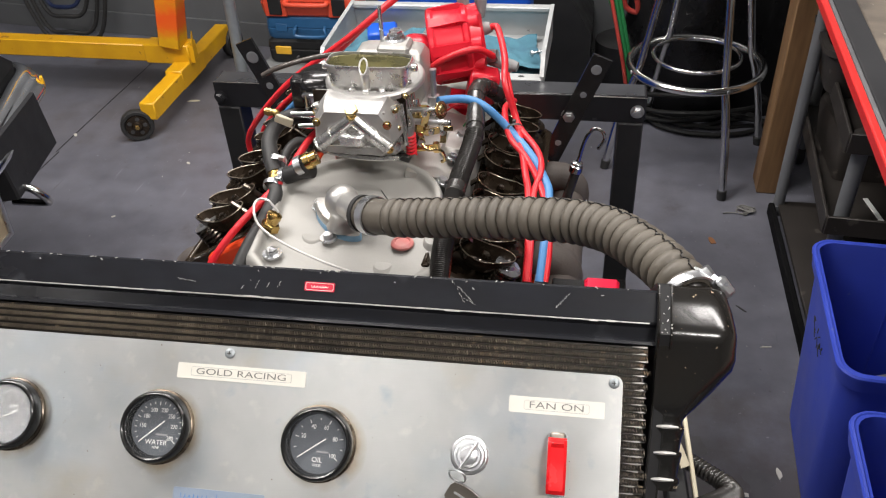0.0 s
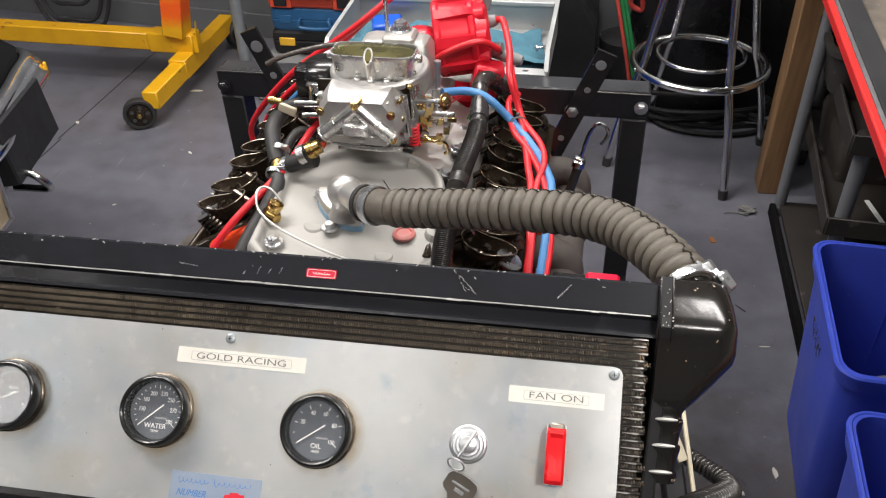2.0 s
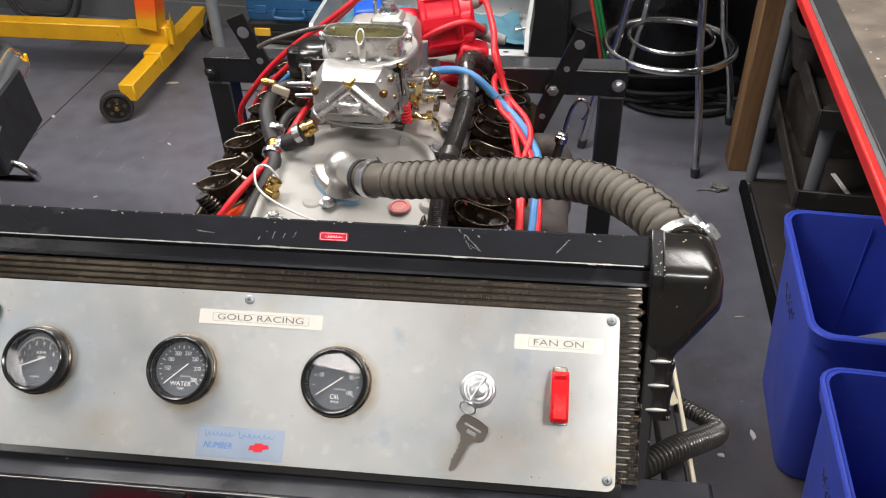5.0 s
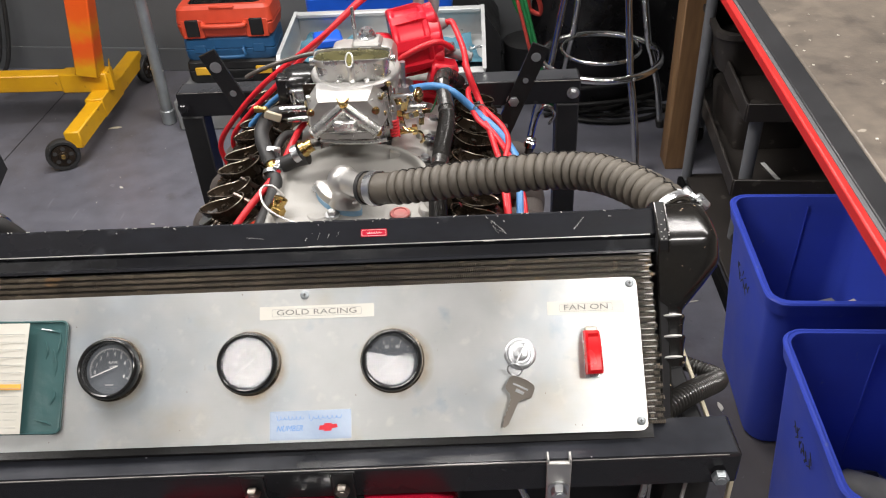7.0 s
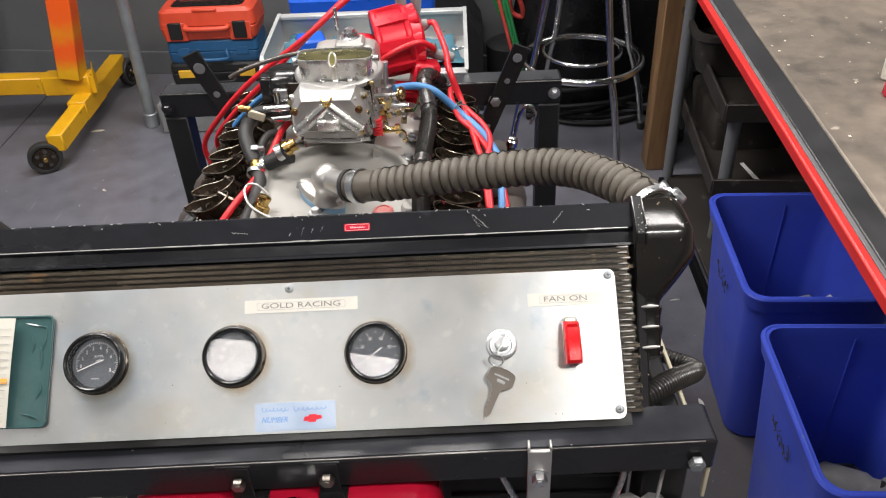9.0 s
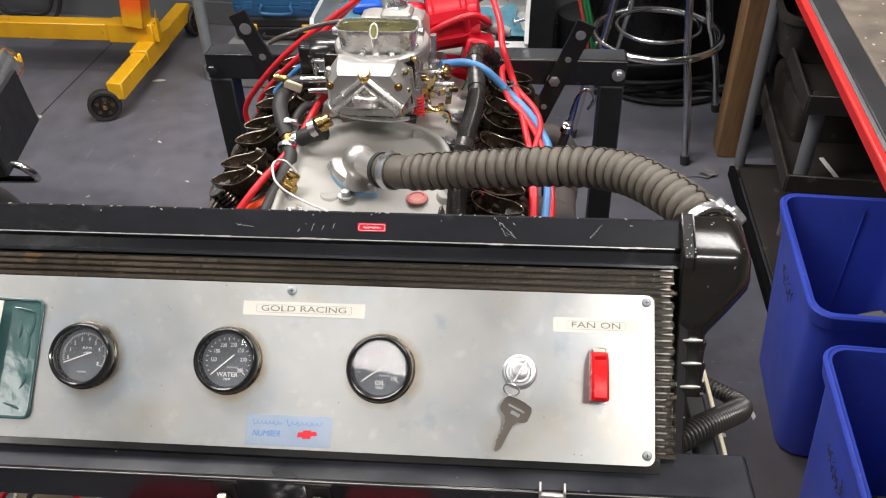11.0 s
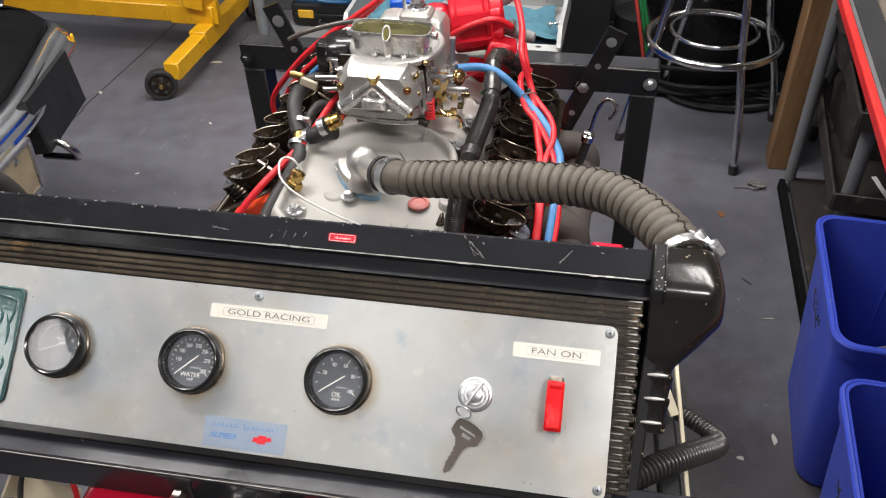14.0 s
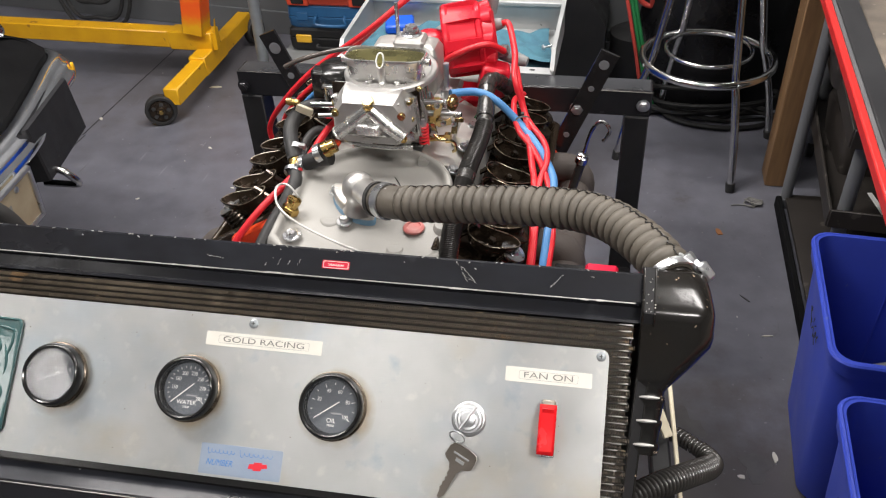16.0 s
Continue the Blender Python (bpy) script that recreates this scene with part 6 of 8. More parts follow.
part("cap_bore", E().lathe(P0 - AX * 0.0006, AX, [(0, 0.045), (0.0004, 0.045)], 30), BLACKPLAST, dist)
part("cap_clip", E().tube([P0 - AX * 0.004 + side * 0.03 + upv * 0.01, P0 - AX * 0.008 + side * 0.035 - upv * 0.004, P0 - AX * 0.006 + side * 0.043 - upv * 0.004], 0.0018, 6, smooth=3), WHITE, dist)
b = E().lathe((-0.148, 1.278, 0.848), (-0.30, -0.30, 0.9), [(0, 0.036), (0.016, 0.037), (0.032, 0.033), (0.042, 0.023), (0.046, 0.010)], 30)
part("coil_cover", b, REDCAP, dist)
part("cap_block", E().box((-0.048, 1.268, 0.822), (0.046, 0.040, 0.050), 0.005, pose(0, 0, 0, 0, 14, 8)), REDCAP, dist)
part("lower_cover", E().box((-0.100, 1.275, 0.785), (0.085, 0.045, 0.035), 0.008, pose(0, 0, 0, 12, 4, 0)), REDCAP, dist)
part("lower_cover", E().box((-0.095, 1.262, 0.760), (0.060, 0.03, 0.022), 0.005, pose(0, 0, 0, 12, -6, 0)), REDCAP, dist)
part("connector", E().box((-0.052, 1.252, 0.822), (0.022, 0.008, 0.009), 0.002), BLACKPLAST, dist)
for mt, pts in ((BRASS, ((-0.118, 1.235, 0.80), (-0.085, 1.220, 0.825), (-0.050, 1.225, 0.815), (-0.045, 1.228, 0.795))), (REDWIRE, ((-0.10, 1.24, 0.79), (-0.075, 1.222, 0.812), (-0.05, 1.225, 0.80))), (GREENHOSE, ((-0.055, 1.22, 0.812), (-0.062, 1.205, 0.795), (-0.075, 1.2, 0.775)))):
    part("pickup_wire", E().tube(pts, 0.0014, 6, smooth=5), mt, dist)
for c, d, ln in (((-0.084, 1.330, 0.905), (-0.05, 0.05, 1), 0.042), ((-0.062, 1.340, 0.902), (0.10, 0.05, 1), 0.042), ((-0.078, 1.310, 0.886), (1, -0.1, 0.36), 0.042), ((-0.066, 1.292, 0.852), (1, -0.15, 0.32), 0.042), ((-0.045, 1.300, 0.850), (1, -0.2, -0.15), 0.050)):
    part("boot", E().lathe(c, d, [(0, 0.0080), (ln * 0.4, 0.0095), (ln * 0.8, 0.0098), (ln, 0.0075)], 14), GREYBOOT, dist)

for k in range(5):
    part("side_rib", E().box((-0.1215, 1.062 + 0.014 * k, 0.868), (0.004, 0.005, 0.052), 0.0015, pose(0, 0, 0, 0, -6, 0)), CARB, carb)
for x, y, z in ((-0.2235, 1.070, 0.872), (-0.2240, 1.095, 0.850), (-0.2230, 1.120, 0.880)):
    part("side_screw", E().lathe((x, y, z), (-1, -0.2, 0.2), [(0, 0.0055), (0.003, 0.0055), (0.003, 0.004), (0.006, 0.004)], 10), GOLDZINC, carb)
# leads and hoses ------------------------------------------------------------------
def lead(name, pts, r, mt, label="", n=10, per=8):
    return part(name, E().tube(pts, r, n, smooth=per), mt, eng, label)


lead("plug_lead", ((-0.086, 1.332, 0.940), (-0.098, 1.330, 0.975), (-0.135, 1.300, 0.972), (-0.180, 1.275, 0.950), (-0.247, 1.256, 0.900), (-0.355, 1.268, 0.820), (-0.425, 1.279, 0.750), (-0.473, 1.301, 0.680), (-0.46, 1.30, 0.62)), 0.0050, REDWIRE)
lead("plug_lead", ((-0.058, 1.343, 0.938), (-0.066, 1.345, 0.985), (-0.100, 1.320, 0.995), (-0.140, 1.300, 0.978), (-0.205, 1.290, 0.928), (-0.340, 1.295, 0.805), (-0.405, 1.30, 0.745), (-0.455, 1.325, 0.68), (-0.45, 1.33, 0.62)), 0.0050, REDWIRE)
lead("plug_lead", ((-0.042, 1.306, 0.898), (-0.030, 1.300, 0.903), (-0.022, 1.285, 0.893), (-0.010, 1.240, 0.878), (-0.003, 1.190, 0.862), (0.017, 1.167, 0.812), (0.037, 1.084, 0.781), (0.044, 1.056, 0.765), (0.051, 0.990, 0.733), (0.052, 0.948, 0.70)), 0.0050, REDWIRE)
lead("plug_lead", ((-0.130, 1.232, 0.850), (-0.112, 1.226, 0.872), (-0.080, 1.225, 0.890), (-0.050, 1.236, 0.894), (-0.030, 1.262, 0.872)), 0.0050, REDWIRE)
lead("plug_lead", ((-0.010, 1.262, 0.845), (0.004, 1.210, 0.825), (0.020, 1.164, 0.810), (0.049, 1.126, 0.795), (0.058, 1.090, 0.785), (0.051, 1.056, 0.765), (0.054, 0.990, 0.733), (0.055, 0.948, 0.70)), 0.0046, REDWIRE)
lead("plug_lead", ((0.002, 1.262, 0.80), (-0.004, 1.200, 0.822), (0.000, 1.165, 0.817), (0.011, 1.142, 0.800), (0.037, 1.107, 0.790), (0.064, 1.058, 0.765), (0.078, 0.993, 0.733), (0.077, 0.951, 0.70)), 0.0046, REDWIRE)
lead("blue_hose", ((-0.092, 1.140, 0.858), (-0.059, 1.164, 0.850), (-0.028, 1.158, 0.842), (0.010, 1.154, 0.806), (0.042, 1.115, 0.792), (0.064, 1.082, 0.775), (0.072, 1.055, 0.764), (0.072, 0.994, 0.735), (0.070, 0.950, 0.70)), 0.0060, BLUEWIRE, "blue rubber vacuum hose")
lead("blue_hose", ((-0.255, 1.215, 0.83), (-0.325, 1.250, 0.805), (-0.385, 1.262, 0.752), (-0.415, 1.255, 0.715), (-0.40, 1.24, 0.68)), 0.0050, BLUEWIRE, "blue rubber vacuum hose")
lead("plug_lead", ((-0.225, 1.150, 0.815), (-0.260, 1.092, 0.826), (-0.284, 1.002, 0.802), (-0.331, 0.935, 0.765), (-0.362, 0.903, 0.728), (-0.372, 0.895, 0.70)), 0.0052, REDWIRE)
tie = E().lathe((0.012, 1.160, 0.808), (0.3, -0.8, -0.4), [(0, 0.0135), (0.003, 0.0135)], 16, caps=False).box((0.013, 1.159, 0.821), (0.005, 0.006, 0.004), 0.001)
part("cable_tie", tie, INK, eng)
# split loom over the right bank
loom_pts = spline([Vector(p) for p in ((-0.020, 1.250, 0.815), (-0.038, 1.222, 0.842), (-0.046, 1.195, 0.845), (-0.037, 1.106, 0.825), (-0.045, 1.020, 0.805), (-0.048, 0.960, 0.790), (-0.046, 0.884, 0.770), (-0.042, 0.845, 0.74))], 80)
part("wiring_loom", E().tube(loom_pts, lambda s: (0.0122 + 0.0012 * math.cos(s * 560 * 2.0944)) if s > 0.42 else 0.0122 + 0.0004 * math.sin(s * 90), 14), CONDUIT, eng, "ribbed black split loom", angle=80)
for s in (150, 205, 330):
    part("tape_wrap", E().tube(loom_pts[s:s + 22], 0.0134, 14), CONDUIT, eng)
# fuel hose with tee
lead("fuel_hose", ((-0.255, 1.115, 0.822), (-0.285, 1.118, 0.836), (-0.312, 1.100, 0.838), (-0.320, 1.066, 0.828), (-0.310, 1.036, 0.814), (-0.300, 1.018, 0.802)), 0.0112, RUBBER, "black rubber fuel hose", 14)
lead("fuel_hose", ((-0.240, 1.006, 0.818), (-0.262, 1.008, 0.812), (-0.285, 1.008, 0.802)), 0.0118, RUBBER, "black rubber fuel hose", 14)
lead("fuel_hose", ((-0.296, 0.998, 0.796), (-0.288, 0.980, 0.790), (-0.292, 0.940, 0.776), (-0.302, 0.905, 0.760), (-0.312, 0.870, 0.735), (-0.316, 0.85, 0.70)), 0.0105, RUBBER, "black rubber fuel hose", 14)
lead("fuel_hose", ((-0.262, 1.080, 0.812), (-0.285, 1.075, 0.818), (-0.297, 1.050, 0.806), (-0.292, 1.020, 0.786)), 0.0070, RUBBER, "thin black hose", 12)
b = E().cyl((-0.300, 1.018, 0.803), (-0.296, 0.998, 0.796), 0.0085, n=14).cyl((-0.297, 1.008, 0.799), (-0.280, 1.009, 0.803), 0.008, n=14)
part("hose_tee", b, BRASS, eng)
for p, d in (((-0.297, 0.999, 0.797), (0.1, -0.8, -0.3)), ((-0.300, 1.030, 0.810), (0.05, 0.8, 0.45)), ((-0.286, 1.008, 0.802), (1, 0, 0.3))):
    bb = E().lathe(p, d, [(0, 0.0128), (0.007, 0.0128)], 18, caps=False).box(Vector(p) + Vector((0.010, -0.003, 0.010)), (0.010, 0.006, 0.006), 0.001)
    part("hose_clamp", bb, ZINC, eng)
# dipstick with hooked chrome handle
b = E().cyl((0.080, 1.235, 0.60), (0.104, 1.240, 0.700), 0.0075, n=12)
ds = part("dipstick_tube", b, CONDUIT, eng)
part("dipstick_nut", E().lathe((0.101, 1.239, 0.693), (0.2, 0.05, 1), [(0, 0.0105), (0.010, 0.0105), (0.012, 0.008), (0.016, 0.009), (0.018, 0.006)], 14), CHROME, ds)
part("dipstick_loop", E().tube([(0.105, 1.240, 0.708), (0.110, 1.240, 0.735), (0.117, 1.240, 0.758), (0.127, 1.240, 0.770), (0.138, 1.240, 0.766), (0.143, 1.240, 0.752), (0.134, 1.240, 0.735)], 0.0030, 8, smooth=5), CHROME, ds)
# red tag block low beside the block
part("red_block", E().box((0.150, 0.95, 0.682), (0.045, 0.05, 0.030), 0.004), REDPAINT, eng)
part("block_bolt", E().hexnut((0.150, 0.938, 0.697), (0, 0, 1), 0.007, 0.005), KEYM, eng)
part("block_arm", E().box((0.115, 0.97, 0.680), (0.060, 0.02, 0.012), 0.002), BLACK, eng)

# radiator hose -------------------------------------------------------------------
hp = [(-0.141, 0.903, 0.825), (-0.116, 0.888, 0.833), (-0.085, 0.876, 0.842), (-0.023, 0.855, 0.862), (0.030, 0.838, 0.878), (0.078, 0.821, 0.892), (0.120, 0.802, 0.904), (0.154, 0.772, 0.916), (0.182, 0.732, 0.925), (0.203, 0.695, 0.930), (0.2145, 0.670, 0.928)]
hp = spline([Vector(p) for p in hp], 36)
acc = [0.0]
for p, q in zip(hp, hp[1:]):
    acc.append(acc[-1] + (q - p).length)
LEN = acc[-1]
N = 560
pts, j = [], 0
for i in range(N + 1):
    s = LEN * i / N
    while j < len(acc) - 2 and acc[j + 1] < s:
        j += 1
    f_ = (s - acc[j]) / max(1e-9, acc[j + 1] - acc[j])
    pts.append(hp[j].lerp(hp[j + 1], min(1, f_)))
rh = thing("radiator_hose", T(*hp[0]), "dusty ribbed black rubber hose from engine to radiator", "hose")
HI = T(*(-hp[0]))


def hose_r(s):
    d = s * LEN
    if d < 0.046 or d > LEN - 0.012:
        return 0.0212
    ph = (d - 0.046) / 0.0129
    return 0.0176 + 0.0056 * (0.5 - 0.5 * math.cos(2 * math.pi * ph)) ** 0.24


part("hose_body", B().at(HI).tube(pts, hose_r, 26), FLEX, rh, angle=38)
seam = []
for i in range(72, 553):
    p = pts[i]
    t_ = (pts[i + 1] - pts[i - 1]).normalized()
    up_ = Vector((0.10, 0.22, 0.95))
    up_ = (up_ - t_ * up_.dot(t_)).normalized()
    seam.append(p + up_ * (0.6 * hose_r(i / N) + 0.4 * 0.0230 + 0.0004) + t_.cross(up_) * (0.0011 * math.sin(i * 0.55) + 0.0006 * math.sin(i * 1.9)))
part("mould_seam", B().at(HI).tube(seam, 0.0007, 5), CONDUIT, rh)
d0 = (pts[4] - pts[0]).normalized()
part("hose_clamp", B().at(HI).lathe(pts[0] + d0 * 0.010, d0, [(0, 0.0225), (0.0002, 0.0240), (0.012, 0.0240), (0.0122, 0.0225)], 30, caps=False), ZINC, rh, "worm-drive steel hose clamp")
part("neck_sleeve", B().at(HI).lathe(pts[0] - d0 * 0.006, d0, [(0, 0.0200), (0.001, 0.0232), (0.007, 0.0232)], 28), RUBBER, rh)
# crumpled zinc clamp at the radiator
d1 = (pts[-1] - pts[-8]).normalized()
b = B().at(HI).lathe(pts[-1] - d1 * 0.0085, d1, [(0, 0.0225), (0.0003, 0.0240), (0.004, 0.0236), (0.0085, 0.0243), (0.009, 0.0225)], 34, caps=False)
c0 = pts[-1] + Vector((0.016, 0.010, 0.0150))
b.box(c0, (0.014, 0.009, 0.0035), 0.001, pose(0, 0, 0, 10, 30, -35)).box(c0 + Vector((0.010, -0.006, -0.004)), (0.018, 0.011, 0.010), 0.0025, pose(0, 0, 0, 15, 40, -32))
b.hexnut(c0 + Vector((-0.002, 0.0, 0.001)), (-0.55, 0.35, 0.55), 0.0056, 0.009)
b.cyl(c0 + Vector((-0.016, 0.006, 0.004)), c0 + Vector((0.0, 0.0, 0.002)), 0.0026, n=10)
part("hose_clamp", b, ZINC, rh, "bright zinc band clamp with screw")
part("inlet_neck", B().tube([RAD.inverted() @ Vector(p) for p in ((0.209, 0.682, 0.929), (0.2145, 0.670, 0.928), (0.219, 0.660, 0.922))], 0.0185, 20), TANKBLACK, rad)
# left end of the radiator: hose stub with clamp
lh = thing("overflow_hose", RAD, "black rubber hose clamped to the radiator's far end", "hose")
RI = RAD.inverted()
neck = [RI @ Vector(p) for p in ((-0.600, 0.622, 0.880), (-0.592, 0.634, 0.900), (-0.583, 0.648, 0.919))]
part("copper_neck", B().tube(neck, 0.0155, 18, smooth=4), mat("bare_copper_neck", (0.50, 0.24, 0.11), (0.30, 0.13, 0.06), rough=0.35, metal=0.8, scale=40, bump=0.08), lh, "bare copper outlet neck")
b = B().tube([RI @ Vector(p) for p in ((-0.586, 0.643, 0.912), (-0.577, 0.655, 0.927), (-0.562, 0.664, 0.935), (-0.540, 0.676, 0.936), (-0.520, 0.688, 0.924), (-0.508, 0.697, 0.900), (-0.500, 0.704, 0.860))], 0.0105, 18, smooth=6)
part("hose_body", b, RUBBER, lh)
ca, cb_ = RI @ Vector((-0.5865, 0.6425, 0.9115)), RI @ Vector((-0.5785, 0.653, 0.926))
part("hose_clamp", B().lathe(ca, cb_ - ca, [(0, 0.0140), (0.0002, 0.0165), (0.010, 0.0165), (0.0102, 0.0140)], 28, caps=False).box(ca + Vector((0.012, 0.004, 0.010)), (0.016, 0.009, 0.008), 0.002), ZINC, lh, "bright steel hose clamp")
# black corrugated conduit at the low corner
cd = [(0.120, 0.492, 0.772), (0.150, 0.503, 0.784), (0.182, 0.518, 0.793), (0.218, 0.550, 0.785), (0.247, 0.581, 0.766), (0.267, 0.607, 0.746), (0.2755, 0.624, 0.733), (0.272, 0.640, 0.726), (0.259, 0.655, 0.721), (0.240, 0.674, 0.713), (0.215, 0.692, 0.698), (0.185, 0.702, 0.670)]
cp = evenly(spline([Vector(p) for p in cd], 40), 0.0007)
cdt = thing("corrugated_conduit", T(*cd[0]), "glossy black corrugated conduit looping beside the radiator", "conduit")
for q in (0, -1):
    part("end_cuff", B().at(T(*(-Vector(cd[0])))).tube(cp[:14] if q == 0 else cp[-14:], 0.0118, 16), RUBBER, cdt)
part("conduit_body", B().at(T(*(-Vector(cd[0])))).tube(cp, lambda s: (1.0 - 0.26 * max(0.0, min(1.0, (s - 0.55) / 0.15))) * (0.0080 + 0.0044 * (0.5 + 0.5 * math.cos(s * (len(cp) - 1) * 2 * math.pi / 7)) ** 0.45), 18), CONDUIT, cdt, angle=35)

# engine crane ---------------------------------------------------------------------
CO = (-1.40, 2.75, 0.0)
CI = T(1.40, -2.75, 0)
crane = thing("engine_crane", T(*CO), "yellow steel engine crane on castors, orange sprayed patch, scuffed", "crane")


def sq(name, p, q, w, h, mt, parent, inv, up=(0, 0, 1), label="", bev=0.004):
    p, q = Vector(p), Vector(q)
    d = (q - p).normalized()
    z = Vector(up)
    z = (z - d * z.dot(d)).normalized()
    x = d.cross(z)
    m = Matrix([[x[i], d[i], z[i], ((p + q) / 2)[i]] for i in range(3)] + [[0, 0, 0, 1]])
    return part(name, B().at(inv @ m).box((0, 0, 0), (w, (q - p).length, h), bev), mt, parent, label)


sq("leg_tube", (-1.392, 2.425, 0.104), (-1.408, 3.13, 0.104), 0.056, 0.064, YELLOW, crane, CI)
sq("leg_sleeve", (-1.400, 2.66, 0.108), (-1.403, 2.86, 0.108), 0.066, 0.074, YELLOW, crane, CI)
sq("crossbar", (-1.372, 2.775, 0.172), (-2.95, 2.80, 0.178), 0.062, 0.066, YELLOW, crane, CI)
sq("crossbar_sleeve", (-1.364, 2.775, 0.172), (-1.545, 2.778, 0.172), 0.072, 0.074, YELLOW, crane, CI)
sq("upright", (-1.423, 2.752, 0.207), (-1.355, 2.752, 0.62), 0.082, 0.075, SPRAYED, crane, CI, up=(0, 1, 0), label="yellow mast with orange-red overspray")
sq("upright", (-1.355, 2.752, 0.62), (-1.255, 2.752, 1.25), 0.080, 0.073, SPRAYED, crane, CI, up=(0, 1, 0))
for p, q in (((-1.375, 2.745, 0.20), (-1.33, 2.745, 0.14)),):
    b = B().at(CI).prism([(-1.385, 0.205), (-1.352, 0.205), (-1.340, 0.262), (-1.346, 0.20), (-1.35, 0.14), (-1.375, 0.14)][::-1], -2.758, -2.748, pose(0, 0, 0, 90, 0, 0))
    part("gusset", b, YELLOW, crane)


def castor(x, y, ax):
    ax = Vector(ax).normalized()
    R0 = 0.056
    base = Vector((x, y, R0 + 0.001))
    w = part("castor_wheel", B().at(CI).lathe(base - ax * 0.016, ax, [(0, R0 - 0.012), (0.0, R0 - 0.003), (0.004, R0), (0.028, R0), (0.032, R0 - 0.003), (0.032, R0 - 0.012), (0.026, R0 - 0.014), (0.024, 0.016), (0.034, 0.014)], 36), RUBBER, crane)
    part("hub", B().at(CI).lathe(base + ax * 0.010, ax, [(0, R0 - 0.016), (0.004, R0 - 0.017), (0.005, 0.018), (0.010, 0.015), (0.012, 0.008)], 28), ROCKER, w)
    part("axle_bolt", B().at(CI).hexnut(base + ax * 0.020, ax, 0.009, 0.007), BRASS, w)
    for k in range(5):
        c = base + ax * 0.0145 + (ax.orthogonal().normalized() * math.cos(k * 1.2566) + ax.cross(ax.orthogonal().normalized()) * math.sin(k * 1.2566)) * 0.027
        part("spoke_hole", B().at(CI).cyl(c, c + ax * 0.0006, 0.0075, n=12), INK, w)
    part("axle", B().at(CI).cyl(base - ax * 0.03, base - ax * 0.012, 0.010, n=12), YELLOW, crane)


castor(-1.440, 2.415, (0.45, -0.9, 0))
castor(-1.375, 3.13, (1, -0.2, 0))

# leaning galvanised pipe
b = B().cyl((0, 0, 0), (0.012, -0.002, 0.50), 0.021, n=20).cyl((0.012, -0.002, 0.50), (0.03, 0.0, 1.2), 0.0205, n=20).cyl((0, 0, 0), (0.001, 0, 0.055), 0.0265, n=20, bev=0.003)
solid("galvanised_pipe", b, GALV, "galvanised steel pipe standing on the floor", "pipe", T(-1.172, 2.744, 0.0))

# ledge with stacked cases
b = B().box((0, 0, 0.06), (0.62, 0.52, 0.12), 0.006)
solid("floor_ledge", b, LEDGE, "low grey painted ledge against the wall", "ledge", T(-0.80, 2.93, 0), kind="structure")
CS = thing("black_tool_case", T(-0.905, 2.90, 0.121), "black plastic tool case with yellow latches, lowest of a stack", "case")
b = B().loft([[(x, y, z) for x, y in rounded(w, d, 0.02, 4)] for z, w, d in ((0, 0.335, 0.155), (0.012, 0.352, 0.170), (0.050, 0.356, 0.174), (0.054, 0.346, 0.166), (0.060, 0.356, 0.174), (0.082, 0.352, 0.170), (0.092, 0.330, 0.150))])
part("case_shell", b, BLACKPLAST, CS, angle=30)
for x in (-0.115, 0.115):
    part("latch", B().box((x, -0.088, 0.052), (0.060, 0.010, 0.030), 0.003), mat("yellow_latch", (0.75, 0.42, 0.03), rough=0.4), CS, "yellow plastic latch")
part("handle", B().tube([(-0.06, -0.086, 0.03), (-0.055, -0.10, 0.022), (0.055, -0.10, 0.022), (0.06, -0.086, 0.03)], 0.006, 8, smooth=4), BLACKPLAST, CS)
CS = thing("blue_tool_case", T(-0.905, 2.90, 0.2135), "dark blue plastic tool case in the middle of a stack", "case")
b = B().loft([[(x, y, z) for x, y in rounded(w, d, 0.02, 4)] for z, w, d in ((0, 0.325, 0.155), (0.010, 0.338, 0.166), (0.040, 0.342, 0.170), (0.043, 0.332, 0.162), (0.047, 0.342, 0.170), (0.080, 0.338, 0.166), (0.088, 0.322, 0.150))])
part("case_shell", b, CASEBLUE, CS, angle=30)
part("handle", B().tube([(-0.055, -0.080, 0.05), (-0.055, -0.098, 0.044), (-0.052, -0.100, 0.020), (0.052, -0.100, 0.020), (0.055, -0.098, 0.044), (0.055, -0.080, 0.05)], 0.006, 8, smooth=3), CASEBLUE, CS)
for x in (-0.11, 0.11):
    part("latch", B().box((x, -0.084, 0.045), (0.045, 0.008, 0.030), 0.002), CASEBLUE, CS)
CS = thing("red_organiser_case", T(-0.905, 2.90, 0.302), "orange-red organiser case with clear lid, on top of a stack", "case")
b = B().loft([[(x, y, z) for x, y in rounded(w, d, 0.025, 4)] for z, w, d in ((0, 0.325, 0.165), (0.008, 0.345, 0.178), (0.048, 0.358, 0.186), (0.052, 0.350, 0.180), (0.058, 0.358, 0.186), (0.105, 0.345, 0.176), (0.118, 0.320, 0.155), (0.1185, 0.270, 0.125), (0.112, 0.265, 0.120))])
part("case_shell", b, CASERED, CS, angle=30)
part("lid_window", B().loft([[(x, y, z) for x, y in rounded(0.262, 0.118, 0.02, 4)] for z in (0.113, 0.117)]), CLEARLID, CS, "clear plastic lid window")
for x in (-0.118, 0.118):
    part("latch", B().box((x, -0.094, 0.040), (0.048, 0.012, 0.062), 0.004), BLACKPLAST, CS)
    part("latch_housing", B().box((x, -0.086, 0.035), (0.085, 0.016, 0.070), 0.004), CASERED, CS)
